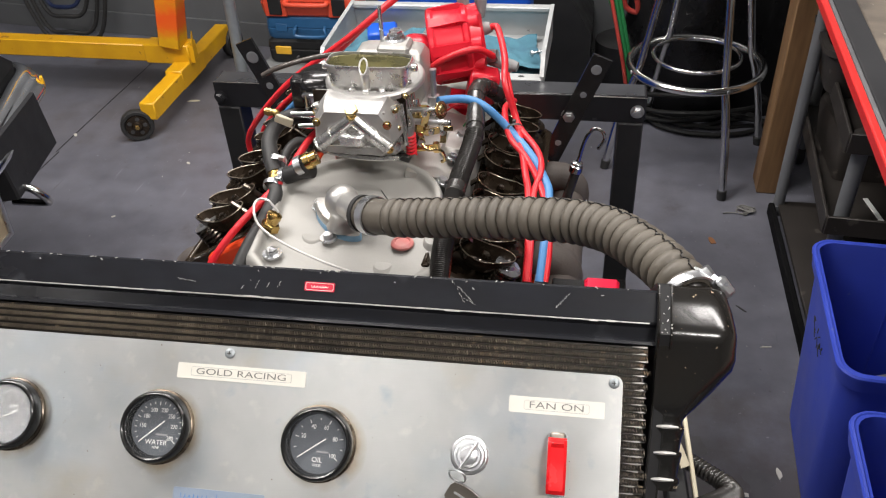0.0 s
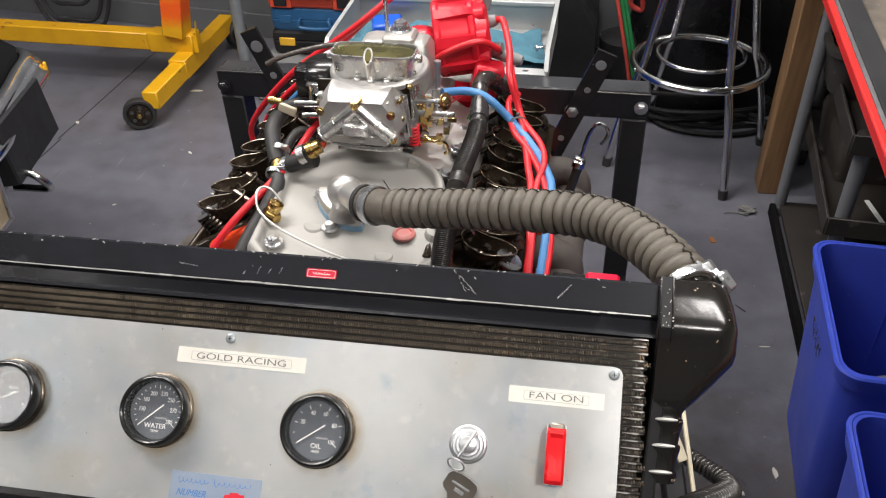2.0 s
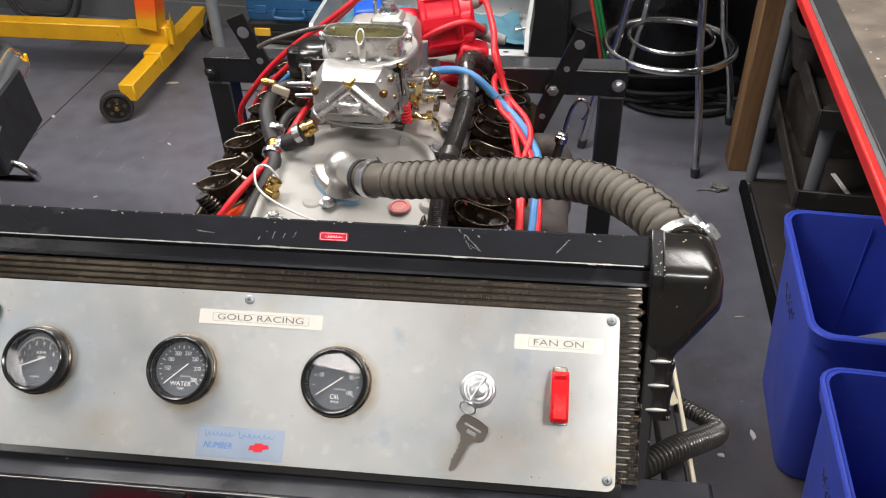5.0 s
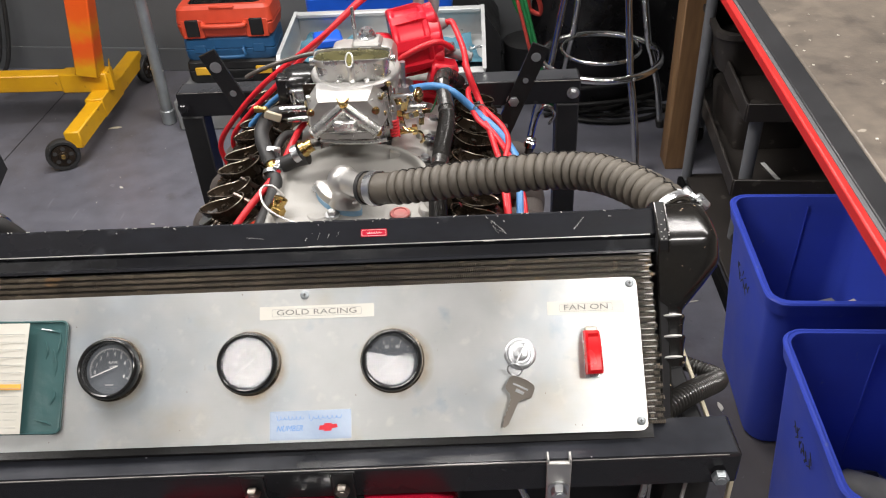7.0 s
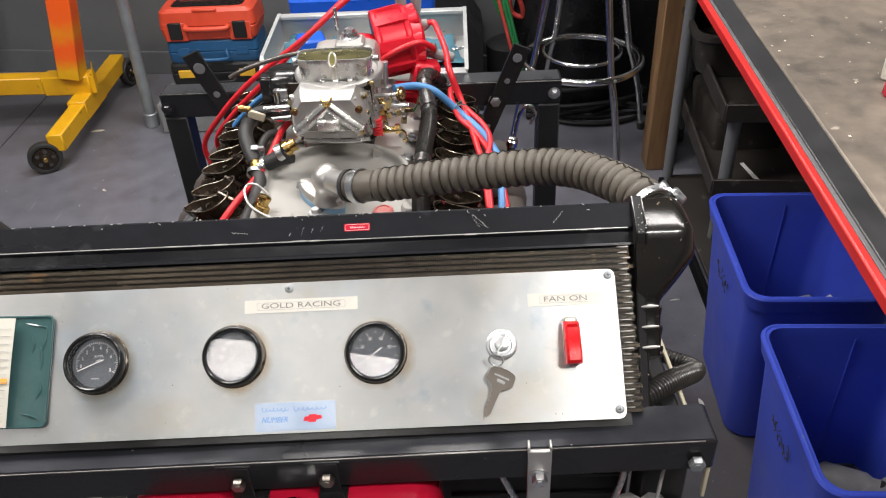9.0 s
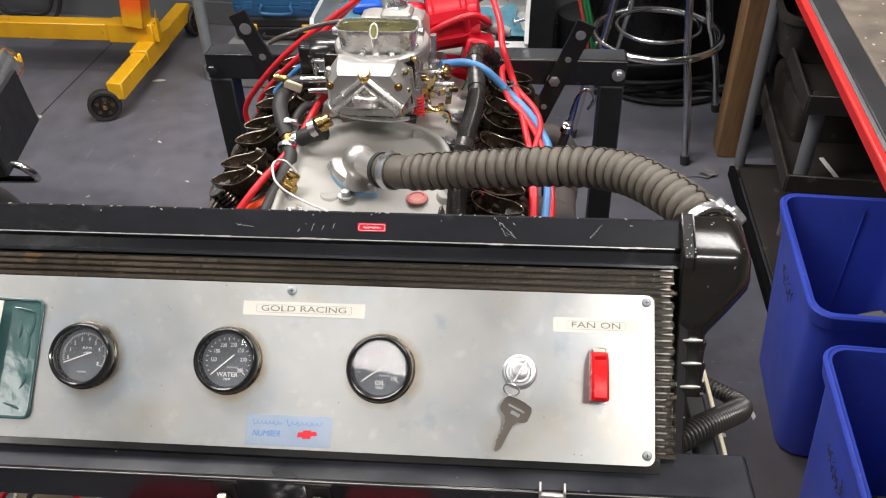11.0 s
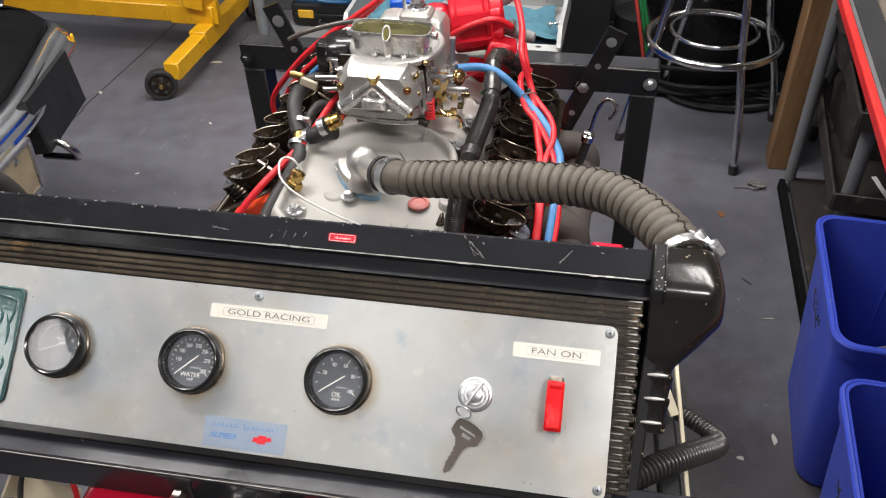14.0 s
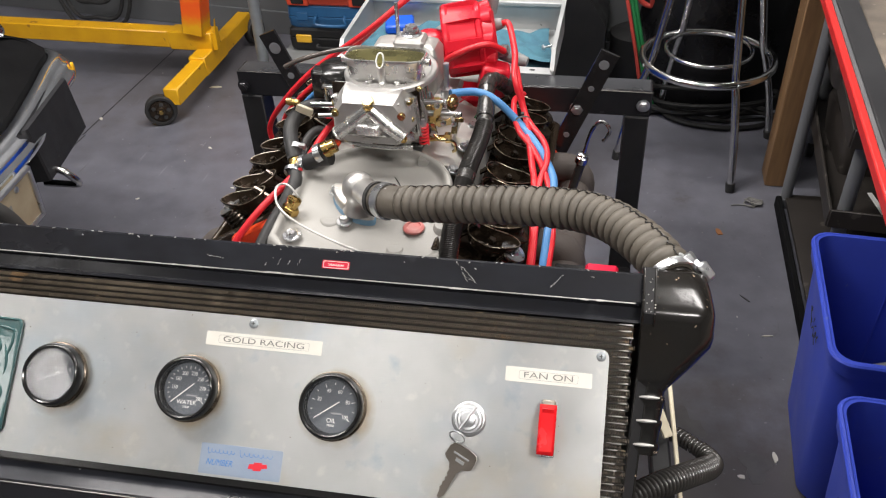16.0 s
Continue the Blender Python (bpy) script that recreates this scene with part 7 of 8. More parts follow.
part("carry_handle", B().tube([(-0.075, -0.088, 0.055), (-0.065, -0.108, 0.050), (0.065, -0.108, 0.050), (0.075, -0.088, 0.055)], 0.009, 10, smooth=4), CASERED, CS)
part("tab", B().box((0, -0.083, 0.108), (0.09, 0.012, 0.018), 0.003, pose(0, 0, 0, 25, 0, 0)), CASERED, CS)
b = B()
rr = random.Random(6)
for k in range(9):
    b.box((rr.uniform(-0.11, 0.11), rr.uniform(-0.04, 0.04), 0.096), (0.05, 0.03, 0.02), 0.004, pose(0, 0, 0, 0, 0, rr.uniform(0, 90)))
part("sorted_bits", b, GREYPIPE, CS)

# tray behind the rear crossbar
tr = thing("steel_tray", T(-0.183, 1.60, 0.70), "pale grey enamelled steel tray behind the rear crossbar", "tray")
TI = T(0.183, -1.60, -0.70)
x0, x1, y0, y1, zb = -0.392, 0.026, 1.493, 1.745, 0.700
b = B().at(TI).box(((x0 + x1) / 2, (y0 + y1) / 2, zb + 0.002), (x1 - x0, y1 - y0, 0.004), 0.001)
part("tray_floor", b, TRAYM, tr)
b = B().at(TI).box(((x0 + x1) / 2, y1, zb + 0.032), (x1 - x0, 0.004, 0.062), 0.001).box(((x0 + x1) / 2, y1 - 0.006, zb + 0.064), (x1 - x0 + 0.006, 0.020, 0.010), 0.004)
part("tray_back", b, TRAYM, tr)
b = B().at(TI).box(((x0 + x1) / 2, y0, zb + 0.011), (x1 - x0, 0.004, 0.022), 0.001).box(((x0 + x1) / 2, y0 + 0.012, zb + 0.023), (x1 - x0, 0.026, 0.004), 0.0015)
part("tray_front", b, TRAYM, tr)
for xs in (x0, x1):
    b = B().at(TI).loft([[(xs + dx, y, z) for dx, z in ((-0.002, zb), (0.002, zb), (0.002, zt), (0.004, zt + 0.003), (-0.004, zt + 0.003), (-0.002, zt))] for y, zt in ((y0, zb + 0.028), (y0 + 0.03, zb + 0.060), (y1, zb + 0.068))])
    part("tray_side", b, TRAYM, tr)
part("drain_hole", B().at(TI).lathe((-0.012, y0 + 0.012, zb + 0.0252), (0, 0, 1), [(0, 0.006), (0.0003, 0.006)], 14, sx=1.0, sy=0.6), INK, tr)


def cloth(w, d, n, m, amp, seed, name, mt, label, cat):
    rr = random.Random(seed)
    ph = [rr.uniform(0, 6) for _ in range(6)]
    verts, faces = [], []
    for i in range(n + 1):
        for j in range(n + 1):
            u, v = i / n - 0.5, j / n - 0.5
            z = amp * (1.1 + math.sin(7 * u + ph[0] + 3 * v) * 0.5 + 0.35 * math.sin(13 * v + ph[1] - 5 * u) + 0.25 * math.sin(21 * (u + v) + ph[2]))
            verts.append((u * w * (1 + 0.06 * math.sin(5 * v + ph[3])), v * d * (1 + 0.08 * math.sin(6 * u + ph[4])), z))
    for i in range(n):
        for j in range(n):
            k = i * (n + 1) + j
            faces.append((k, k + n + 1, k + n + 2, k + 1))
    b = B().raw(verts, faces).raw([(x, y, 0.0002) for x, y, z in verts], faces, flip=True)
    return solid(name, b, mt, label, cat, m, angle=80)


cloth(0.155, 0.17, 22, T(-0.065, 1.625, 0.7045) @ pose(0, 0, 0, 0, 0, 8), 0.010, 3, "shop_rag", RAG, "rumpled teal woven shop rag in the steel tray", "rag")
cloth(0.13, 0.15, 16, T(-0.315, 1.655, 0.7045) @ pose(0, 0, 0, 0, 0, -12), 0.012, 5, "shop_rag", RAG, "rumpled teal woven shop rag in the steel tray", "rag")
b = B().cyl((0, 0, 0), (0.022, 0.008, 0.002), 0.0028, n=10).lathe((0, 0, 0), (-0.9, -0.35, -0.05), [(0, 0.006), (0.003, 0.006), (0.005, 0.004)], 12)
solid("loose_screw", b, ZINC, "small bright screw lying on the teal rag", "screw", T(0.0, 1.60, 0.7285))
b = B().box((0, 0, 0.010), (0.062, 0.060, 0.020), 0.006, pose(0, 0, 0, 0, 0, 15))
solid("blue_pack", b, BRIGHTBLUE, "bright blue packet lying in the steel tray", "packet", T(-0.318, 1.688, 0.7165))
b = B().lathe((0, 0, 0), (1, -0.1, 0), [(0, 0.014), (0.01, 0.019), (0.05, 0.019), (0.06, 0.014)], 18)
solid("grey_boot", b, GREYBOOT, "grey rubber grommet lying in the tray", "grommet", T(-0.095, 1.545, 0.7235))

# blue crate behind the tray
b = B().loft([[(x, y, z) for x, y in rounded(w, d, 0.02, 4)] for z, w, d in ((0, 0.33, 0.30), (0.60, 0.37, 0.34), (0.605, 0.40, 0.37), (0.66, 0.40, 0.37), (0.662, 0.36, 0.33), (0.30, 0.34, 0.31))])
solid("blue_crate", b, BRIGHTBLUE, "tall bright blue plastic crate standing on the floor", "crate", T(-0.255, 2.32, 0), angle=30)

# dark cabinet with cut corner, drum, bottle, hoses
b = B().prism([(-0.42, 0.0), (0.0, 0.0), (0.0, 0.28), (-0.085, 0.42), (-0.10, 0.62), (-0.42, 0.62)], -0.30, 0.0, pose(0, 0, 0, 90, 0, 0))
solid("black_cabinet", b, BLACKPLAST, "black floor cabinet with a cut-off corner", "cabinet", T(0.095, 2.77, 0), angle=20)
b = B().lathe((0, 0, 0), (0, 0, 1), [(0, 0.085), (0.004, 0.09), (0.20, 0.095), (0.215, 0.095), (0.22, 0.085)], 30)
solid("dark_drum", b, BLACKPLAST, "dark plastic drum standing on the floor", "drum", T(0.205, 2.90, 0))
bt = thing("oil_bottle", T(0.090, 3.12, 0.0), "dark bottle with white and blue label", "bottle")
part("bottle_body", B().lathe((0, 0, 0), (0, 0, 1), [(0, 0.04), (0.005, 0.045), (0.24, 0.045), (0.28, 0.02), (0.33, 0.018)], 22), CONDUIT, bt)
part("bottle_label", B().lathe((0, 0, 0.14), (0, 0, 1), [(0, 0.0456), (0.08, 0.0456)], 22, caps=False), WHITE, bt)
part("label_band", B().lathe((0, 0, 0.17), (0, 0, 1), [(0, 0.0462), (0.018, 0.0462)], 22, caps=False), BLUEINK, bt)
hs = thing("gas_hose_set", T(0.14, 2.72, 0), "red and green twin gas hoses hanging down", "hose")
for dx, mt in ((0, REDHOSE), (0.014, GREENHOSE), (0.026, GREENHOSE)):
    part("gas_hose", B().tube([(-0.07 + dx, -0.05, 0.95), (-0.03 + dx, 0, 0.62), (0.01 + dx, -0.02, 0.44), (0.06 + dx, -0.04, 0.24), (0.10 + dx, -0.02, 0.06), (0.14 + dx, 0.02, 0.010), (0.22 + dx, 0.06, 0.009)], 0.0062, 10, smooth=8), mt, hs)
part("gas_hose", B().tube([(0.02, 0.10, 0.70), (0.04, 0.10, 0.52), (0.09, 0.10, 0.40), (0.10, 0.11, 0.34), (0.06, 0.11, 0.36), (0.05, 0.10, 0.44)], 0.009, 10, smooth=8), REDHOSE, hs, "coiled faded red hose end")
part("gas_hose", B().tube([(-0.02, 0.12, 0.70), (-0.01, 0.12, 0.45), (0.03, 0.12, 0.34), (0.02, 0.12, 0.50), (0.06, 0.12, 0.60)], 0.007, 10, smooth=8), GREENHOSE, hs)

# dark sack and coiled cables under the stool
rr = random.Random(12)
verts, faces = [], []
NU, NV = 26, 10
for j in range(NV + 1):
    for i in range(NU):
        a = 2 * math.pi * i / NU
        t = j / NV
        r = (1.0 - 0.96 * t ** 5) ** 0.5
        k = 1 + 0.10 * math.sin(3 * a + 1.3) + 0.07 * math.sin(7 * a + 5 * t) + 0.05 * math.sin(11 * a - 8 * t)
        verts.append((0.30 * r * k * math.cos(a), 0.15 * r * k * math.sin(a), 0.66 * t * (1 + 0.05 * math.sin(5 * a + 3))))
for j in range(NV):
    for i in range(NU):
        faces.append((j * NU + i, j * NU + (i + 1) % NU, (j + 1) * NU + (i + 1) % NU, (j + 1) * NU + i))
sk = thing("black_sack", T(0.50, 2.88, 0.0), "crumpled black sack against the wall", "sack")
SACK = mat("black_sack_film", (0.010, 0.010, 0.011), rough=0.30, scale=20, bump=1.0, bscale=26, spec=0.35)
part("sack_body", B().raw(verts, faces), SACK, sk, angle=80)
part("tied_neck", B().lathe((0.02, 0.0, 0.645), (0.1, 0.0, 1), [(0, 0.03), (0.02, 0.02), (0.03, 0.018), (0.05, 0.035), (0.075, 0.05)], 14, caps=False), SACK, sk)
cc = thing("cable_coil", T(0.47, 2.86, 0), "coils of black rubber cable heaped on the floor", "cable")
for k in range(4):
    r1, r2 = rr.uniform(0.13, 0.24), rr.uniform(0.06, 0.12)
    cx_, cy_, z_ = rr.uniform(-0.08, 0.08), rr.uniform(-0.16, -0.10), 0.012 + 0.016 * k
    pts = [(cx_ + r1 * math.cos(a), cy_ + r2 * math.sin(a), z_ + 0.02 * k * (0.5 + 0.5 * math.sin(a + k))) for a in [2 * math.pi * i / 30 for i in range(30)]]
    part("cable_turn", B().tube(pts, 0.0085, 8, closed=True), CABLE, cc)
for k in range(3):
    pts = [(-0.22 + 0.46 * t, -0.18 + 0.02 * math.sin(9 * t + k), 0.012 + 0.012 * k + 0.01 * math.sin(6 * t + 2 * k)) for t in [i / 14 for i in range(15)]]
    part("cable_turn", B().tube(pts, 0.0075, 8), CABLE, cc)

# cables hung on the wall at the far side of the crane
wc = thing("wall_cables", T(-2.15, 3.20, 0.0), "dark blue and black cables hanging in loops on the wall", "cable")
for k, (w, zz, mt) in enumerate(((0.16, 0.12, RUBBER), (0.20, 0.05, RUBBER), (0.13, 0.16, mat("dark_blue_cable", (0.012, 0.022, 0.07), rough=0.4)), (0.24, 0.02, RUBBER))):
    pts = [(-w, 0.06, 0.8), (-w * 0.95, 0.03, 0.4), (-w * 0.6, 0.0, zz + 0.04), (0, -0.02, zz + 0.012), (w * 0.6, 0.0, zz + 0.04), (w * 0.95, 0.03, 0.4), (w, 0.06, 0.8)]
    part("cable_loop", B().tube(pts, 0.009, 8, smooth=8), mt, wc)

# stool -------------------------------------------------------------------------------
SC = (0.410, 2.487)
stool = thing("bar_stool", T(SC[0], SC[1], 0), "chrome tube workshop stool with round foot ring", "stool")
feet = ((0.512, 2.244), (0.173, 2.392), (0.640, 2.580), (0.303, 2.725))
part("foot_ring", B().tube([(0.192 * math.cos(2 * math.pi * i / 48), 0.192 * math.sin(2 * math.pi * i / 48), 0.318) for i in range(48)], 0.0115, 12, closed=True), CHROME, stool)
part("inner_ring", B().tube([(0.125 * math.cos(2 * math.pi * i / 40), 0.125 * math.sin(2 * math.pi * i / 40), 0.345) for i in range(40)], 0.0060, 10, closed=True), CHROME, stool)
for fx, fy in feet:
    d = Vector((fx - SC[0], fy - SC[1], 0))
    d.normalize()
    rf = 0.262
    pts = [d * 0.105 + Vector((0, 0, 0.70)), d * 0.145 + Vector((0, 0, 0.50)), d * 0.172 + Vector((0, 0, 0.36)), d * 0.182 + Vector((0, 0, 0.318)), d * 0.200 + Vector((0, 0, 0.27)), d * 0.232 + Vector((0, 0, 0.16)), d * 0.252 + Vector((0, 0, 0.06)), d * rf + Vector((0, 0, 0.012))]
    lg = part("leg", B().tube(pts, 0.0115, 12, smooth=5), CHROME, stool)
    part("rubber_foot", B().lathe(d * rf, d * -0.16 + Vector((0, 0, 1)), [(0, 0.0135), (0.028, 0.0148), (0.030, 0.0125)], 16), RUBBER, lg)
    part("ring_screw", B().lathe(d * 0.202 + Vector((0, 0, 0.318)), d, [(0, 0.006), (0.003, 0.005), (0.004, 0.002)], 10), ZINC, lg)
part("seat", B().lathe((0, 0, 0.70), (0, 0, 1), [(0, 0.15), (0.01, 0.165), (0.045, 0.168), (0.06, 0.15), (0.065, 0.10)], 40), BLACKPLAST, stool, "black padded round seat")

# bench ---------------------------------------------------------------------------------
BM = T(0.4745, 0.878, 0.0) @ pose(0, 0, 0, 0, 0, -2.16)
bench = thing("work_bench", BM, "steel-topped work bench with red front edge", "bench")
YB0, YB1 = -0.75, 1.72
part("bench_top", B().box((0.445, (YB0 + YB1) / 2, 0.804), (0.765, YB1 - YB0, 0.050), 0.003), BENCHTOP, bench, "worn steel bench top with scratches and grit")
part("black_band", B().box((0.0425, (YB0 + YB1) / 2, 0.8085), (0.039, YB1 - YB0, 0.040), 0.002), BENCHBLACK, bench)
part("grey_strip", B().box((0.0190, (YB0 + YB1) / 2, 0.8110), (0.007, YB1 - YB0, 0.035), 0.0015), GREYSTRIP, bench)
part("red_edge", B().box((0.0085, (YB0 + YB1) / 2, 0.8205), (0.0125, YB1 - YB0, 0.020), 0.003), BENCHRED, bench, "red painted angle along the bench edge")
part("apron", B().box((0.16, (YB0 + YB1) / 2, 0.73), (0.03, YB1 - YB0, 0.10), 0.002), BLACKPLAST, bench)
part("base_rail", B().at(BM.inverted()).box((0.640, 1.88, 0.018), (0.016, 0.62, 0.036), 0.003), CARBLACK, bench)
part("base_shelf", B().at(BM.inverted()).box((0.80, 1.88, 0.030), (0.285, 0.64, 0.012), 0.002), BROWNBLACK, bench)
for yy in (YB0 + 0.1, YB1 - 0.08):
    part("back_leg", B().box((0.74, yy, 0.39), (0.07, 0.07, 0.778), 0.003), WOOD, bench)
part("front_leg", B().box((0.12, YB0 + 0.1, 0.388), (0.07, 0.07, 0.776), 0.003), WOOD, bench)
b = B().at(BM.inverted())
b.box((0.646, 2.335, 0.389), (0.062, 0.090, 0.778), 0.003)
part("front_leg", b, WOOD, bench, "rough pine post")
b = B().at(BM.inverted()).cyl((0.661, 2.195, 0.0), (0.661, 2.195, 0.779), 0.0155, n=20).cyl((0.661, 2.195, 0.0), (0.661, 2.195, 0.03), 0.020, n=20)
part("pipe_leg", b, GREYPIPE, bench, "grey pipe bench leg")
rr = random.Random(21)
b = B()
for k in range(120):
    b.box((rr.uniform(0.07, 0.8), rr.uniform(0.0, 1.2), 0.8296), (rr.uniform(0.001, 0.006), rr.uniform(0.001, 0.004), 0.0016), 0.0004, pose(0, 0, 0, 0, 0, rr.uniform(0, 180)))
tagged(part("grit", b, mat("pale_grit", (0.7, 0.66, 0.58), rough=0.6), bench, "pale swarf and grit"), kind="stuff")
# small pack near the bench's middle
b = B().box((0, 0, 0.02), (0.06, 0.035, 0.04), 0.003)
solid("parts_box", b, PAPER, "small white and black parts box on the bench", "box", BM @ T(0.235, 0.304, 0.8292) @ pose(0, 0, 0, 0, 0, 35))
b = B().lathe((0, 0, 0), (0, 0, 1), [(0, 0.020), (0.003, 0.022), (0.018, 0.021), (0.020, 0.012)], 24)
solid("red_dish", b, REDPAINT, "small red plastic dish lying on the bench", "dish", BM @ T(0.205, 0.240, 0.8292))

# cart below the bench
cart = thing("utility_cart", T(0.70, 1.84, 0) @ pose(0, 0, 0, 0, 0, -4), "black plastic utility cart with grey legs under the bench", "cart")
for z in (0.20, 0.42):
    tr_ = part("tray", B().box((0.20, 0.33, z), (0.44, 0.70, 0.008), 0.002), BROWNBLACK, cart)
    for c, s in (((0.20, -0.02, z + 0.022), (0.44, 0.008, 0.05)), ((0.20, 0.68, z + 0.022), (0.44, 0.008, 0.05)), ((-0.02, 0.33, z + 0.022), (0.008, 0.70, 0.05)), ((0.42, 0.33, z + 0.022), (0.008, 0.70, 0.05))):
        part("tray_lip", B().box(c, s, 0.002), BROWNBLACK, tr_)
for lx, ly in ((0.018, 0.015), (0.385, 0.015), (0.018, 0.645), (0.385, 0.645)):
    lg = part("leg", B().cyl((lx, ly, 0.03), (lx, ly, 0.448), 0.0175, n=20), GREYPIPE, cart)
    part("leg_cap", B().lathe((lx, ly, 0.448), (0, 0, 1), [(0, 0.024), (0.004, 0.024), (0.008, 0.018), (0.009, 0.008)], 20), BROWNBLACK, lg)
    part("castor", B().lathe((lx - 0.012, ly, 0.031), (1, 0, 0), [(0, 0.02), (0.002, 0.03), (0.022, 0.03), (0.024, 0.02)], 22), RUBBER, lg)
b = B().loft([[(x, y, z) for x, y in rounded(w, d, 0.05, 5)] for z, w, d in ((0, 0.22, 0.30), (0.10, 0.26, 0.34), (0.11, 0.28, 0.36), (0.125, 0.28, 0.36), (0.126, 0.25, 0.33), (0.03, 0.22, 0.29))])
solid("black_tub", b, BROWNBLACK, "black plastic tub with rounded rim on the cart", "tub", T(0.80, 2.22, 0.4255) @ pose(0, 0, 0, 0, 0, -4), angle=35)
b = B().loft([[(x, y, z) for x, y in rounded(w, d, 0.02, 4)] for z, w, d in ((0, 0.20, 0.26), (0.10, 0.22, 0.28), (0.12, 0.21, 0.27))])
solid("black_box", b, BROWNBLACK, "black plastic box on the cart's lower tray", "box", T(0.84, 2.18, 0.2052), angle=30)
b = B().box((0, 0, 0.002), (0.012, 0.10, 0.003), 0.001)
solid("white_strip", b, WHITE, "short white plastic strip on the cart tray", "strip", T(0.81, 1.92, 0.2050) @ pose(0, 0, 0, 0, 0, 10))

# bins -----------------------------------------------------------------------------------
def make_bin(m, label):
    bn = thing("recycling_bin", m, label, "bin", "blue bins beside the bench")
    W, D, H = 0.305, 0.375, 0.42
    n = 5
    out = [[(x, y, z) for x, y in rounded(w, d, r, n)] for z, w, d, r in ((0, W - 0.085, D - 0.085, 0.045), (0.006, W - 0.075, D - 0.075, 0.045), (H - 0.036, W - 0.028, D - 0.028, 0.038), (H - 0.034, W - 0.013, D - 0.013, 0.036), (H - 0.006, W - 0.006, D - 0.006, 0.035), (H, W - 0.014, D - 0.014, 0.034))]
    inn = [[(x, y, z) for x, y in rounded(w, d, r, n)] for z, w, d, r in ((H, W - 0.026, D - 0.026, 0.032), (H - 0.02, W - 0.036, D - 0.036, 0.032), (0.012, W - 0.088, D - 0.088, 0.04))]
    part("bin_shell", B().loft(out + inn), BIN, bn, angle=30)
    part("rim_roll", B().tube([(x, y, H - 0.004) for x, y in rounded(W - 0.012, D - 0.012, 0.034, n)], 0.0055, 8, closed=True), BIN, bn)
    part("mould_line", B().tube([(0.02, D / 2 - 0.020, H - 0.02), (0.01, D / 2 - 0.040, 0.05)], 0.0015, 6), BIN, bn)
    return bn, W, D, H


b1, W, D, H = make_bin(T(0.692, 1.293, 0) @ pose(0, 0, 0, 0, 0, -2.5), "blue plastic recycling bin with papers inside, beside the bench")
b2, W, D, H = make_bin(T(0.672, 0.857, 0) @ pose(0, 0, 0, 0, 0, -2.5), "blue plastic recycling bin with grey containers inside, beside the bench")
for bn, sd in ((b1, 5), (b2, 9)):
    rr = random.Random(sd)
    b = B()
    for k in range(6):
        yy = 0.05 - 0.016 * k
        for q in range(3):
            b.box((-W / 2 + 0.0125 + 0.0006, yy + rr.uniform(-0.003, 0.003), H - 0.098 + rr.uniform(-0.012, 0.012)), (0.0012, 0.0022, rr.uniform(0.008, 0.022)), 0.0003, pose(0, 0, 0, rr.uniform(-50, 50), -5, 0))
    part("marker_scrawl", b, INK, bn, "dark marker strokes")
rr = random.Random(31)
for k in range(4):
    b = B().box((0, 0, 0.0), (0.11, 0.07, 0.003), 0.001)
    solid("waste_paper", b, PAPER, "crumpled white printed paper lying in the bin", "paper", T(0.738 + rr.uniform(-0.04, 0.05), 1.165 + rr.uniform(0, 0.06), 0.305 + 0.013 * k) @ pose(0, 0, 0, rr.uniform(-25, 15), rr.uniform(-15, 15), rr.uniform(-40, 40)), group="papers in the bin")
b = B().box((0, 0, 0.132), (0.16, 0.15, 0.264), 0.02)
solid("cardboard_wad", b, GREYJAR, "dull grey crushed carton in the bin", "carton", T(0.702, 1.225, 0.0135) @ pose(0, 0, 0, 0, 0, 20))
for k, (x, y, z, ax) in enumerate(((0.651, 0.810, 0.165, (0.9, 0.3, 0.25)), (0.688, 0.765, 0.175, (0.7, 0.6, 0.2)), (0.642, 0.903, 0.165, (0.8, -0.5, 0.15)))):
    jar = thing("grey_container", T(x, y, z), "dirty grey plastic container lying in the bin", "container", "containers in the bin")
    part("container_body", B().lathe((0, 0, 0), ax, [(0, 0.034), (0.006, 0.038), (0.075, 0.038), (0.085, 0.032), (0.100, 0.032)], 24), GREYJAR, jar)
    part("container_lid", B().lathe(Vector(ax).normalized() * 0.100, ax, [(0, 0.036), (0.018, 0.036), (0.021, 0.024)], 24), CONDUIT if k == 2 else GREYBOOT, jar)
b = B().box((0, 0, 0.065), (0.17, 0.25, 0.13), 0.02)
solid("cardboard_wad", b, BLACKPLAST, "dark crushed packaging in the bin", "carton", T(0.668, 0.850, 0.0135))

# plastic bag on the stand's lower corner
verts, faces = [], []
rr = random.Random(8)
NU, NV = 24, 9
for j in range(NV + 1):
    for i in range(NU):
        a = 2 * math.pi * i / NU
        t = math.pi * j / NV
        r = 1 + 0.18 * math.sin(4 * a + 2 * j) + 0.12 * math.sin(7 * a - 3 * j)
        verts.append((0.062 * r * math.sin(t) * math.cos(a), 0.045 * r * math.sin(t) * math.sin(a), 0.05 - 0.05 * math.cos(t) * (1 + 0.1 * math.sin(3 * a))))
for j in range(NV):
    for i in range(NU):
        faces.append((j * NU + i, j * NU + (i + 1) % NU, (j + 1) * NU + (i + 1) % NU, (j + 1) * NU + i))
bg = thing("plastic_bag", T(0.20, 0.452, 0.606), "crumpled clear plastic bag with a red tag, hung on the stand", "bag")
part("bag_film", B().raw(verts, faces), BAG, bg, angle=20)
part("red_tag", B().box((-0.02, -0.040, 0.078), (0.05, 0.012, 0.012), 0.004), REDWIRE, bg)
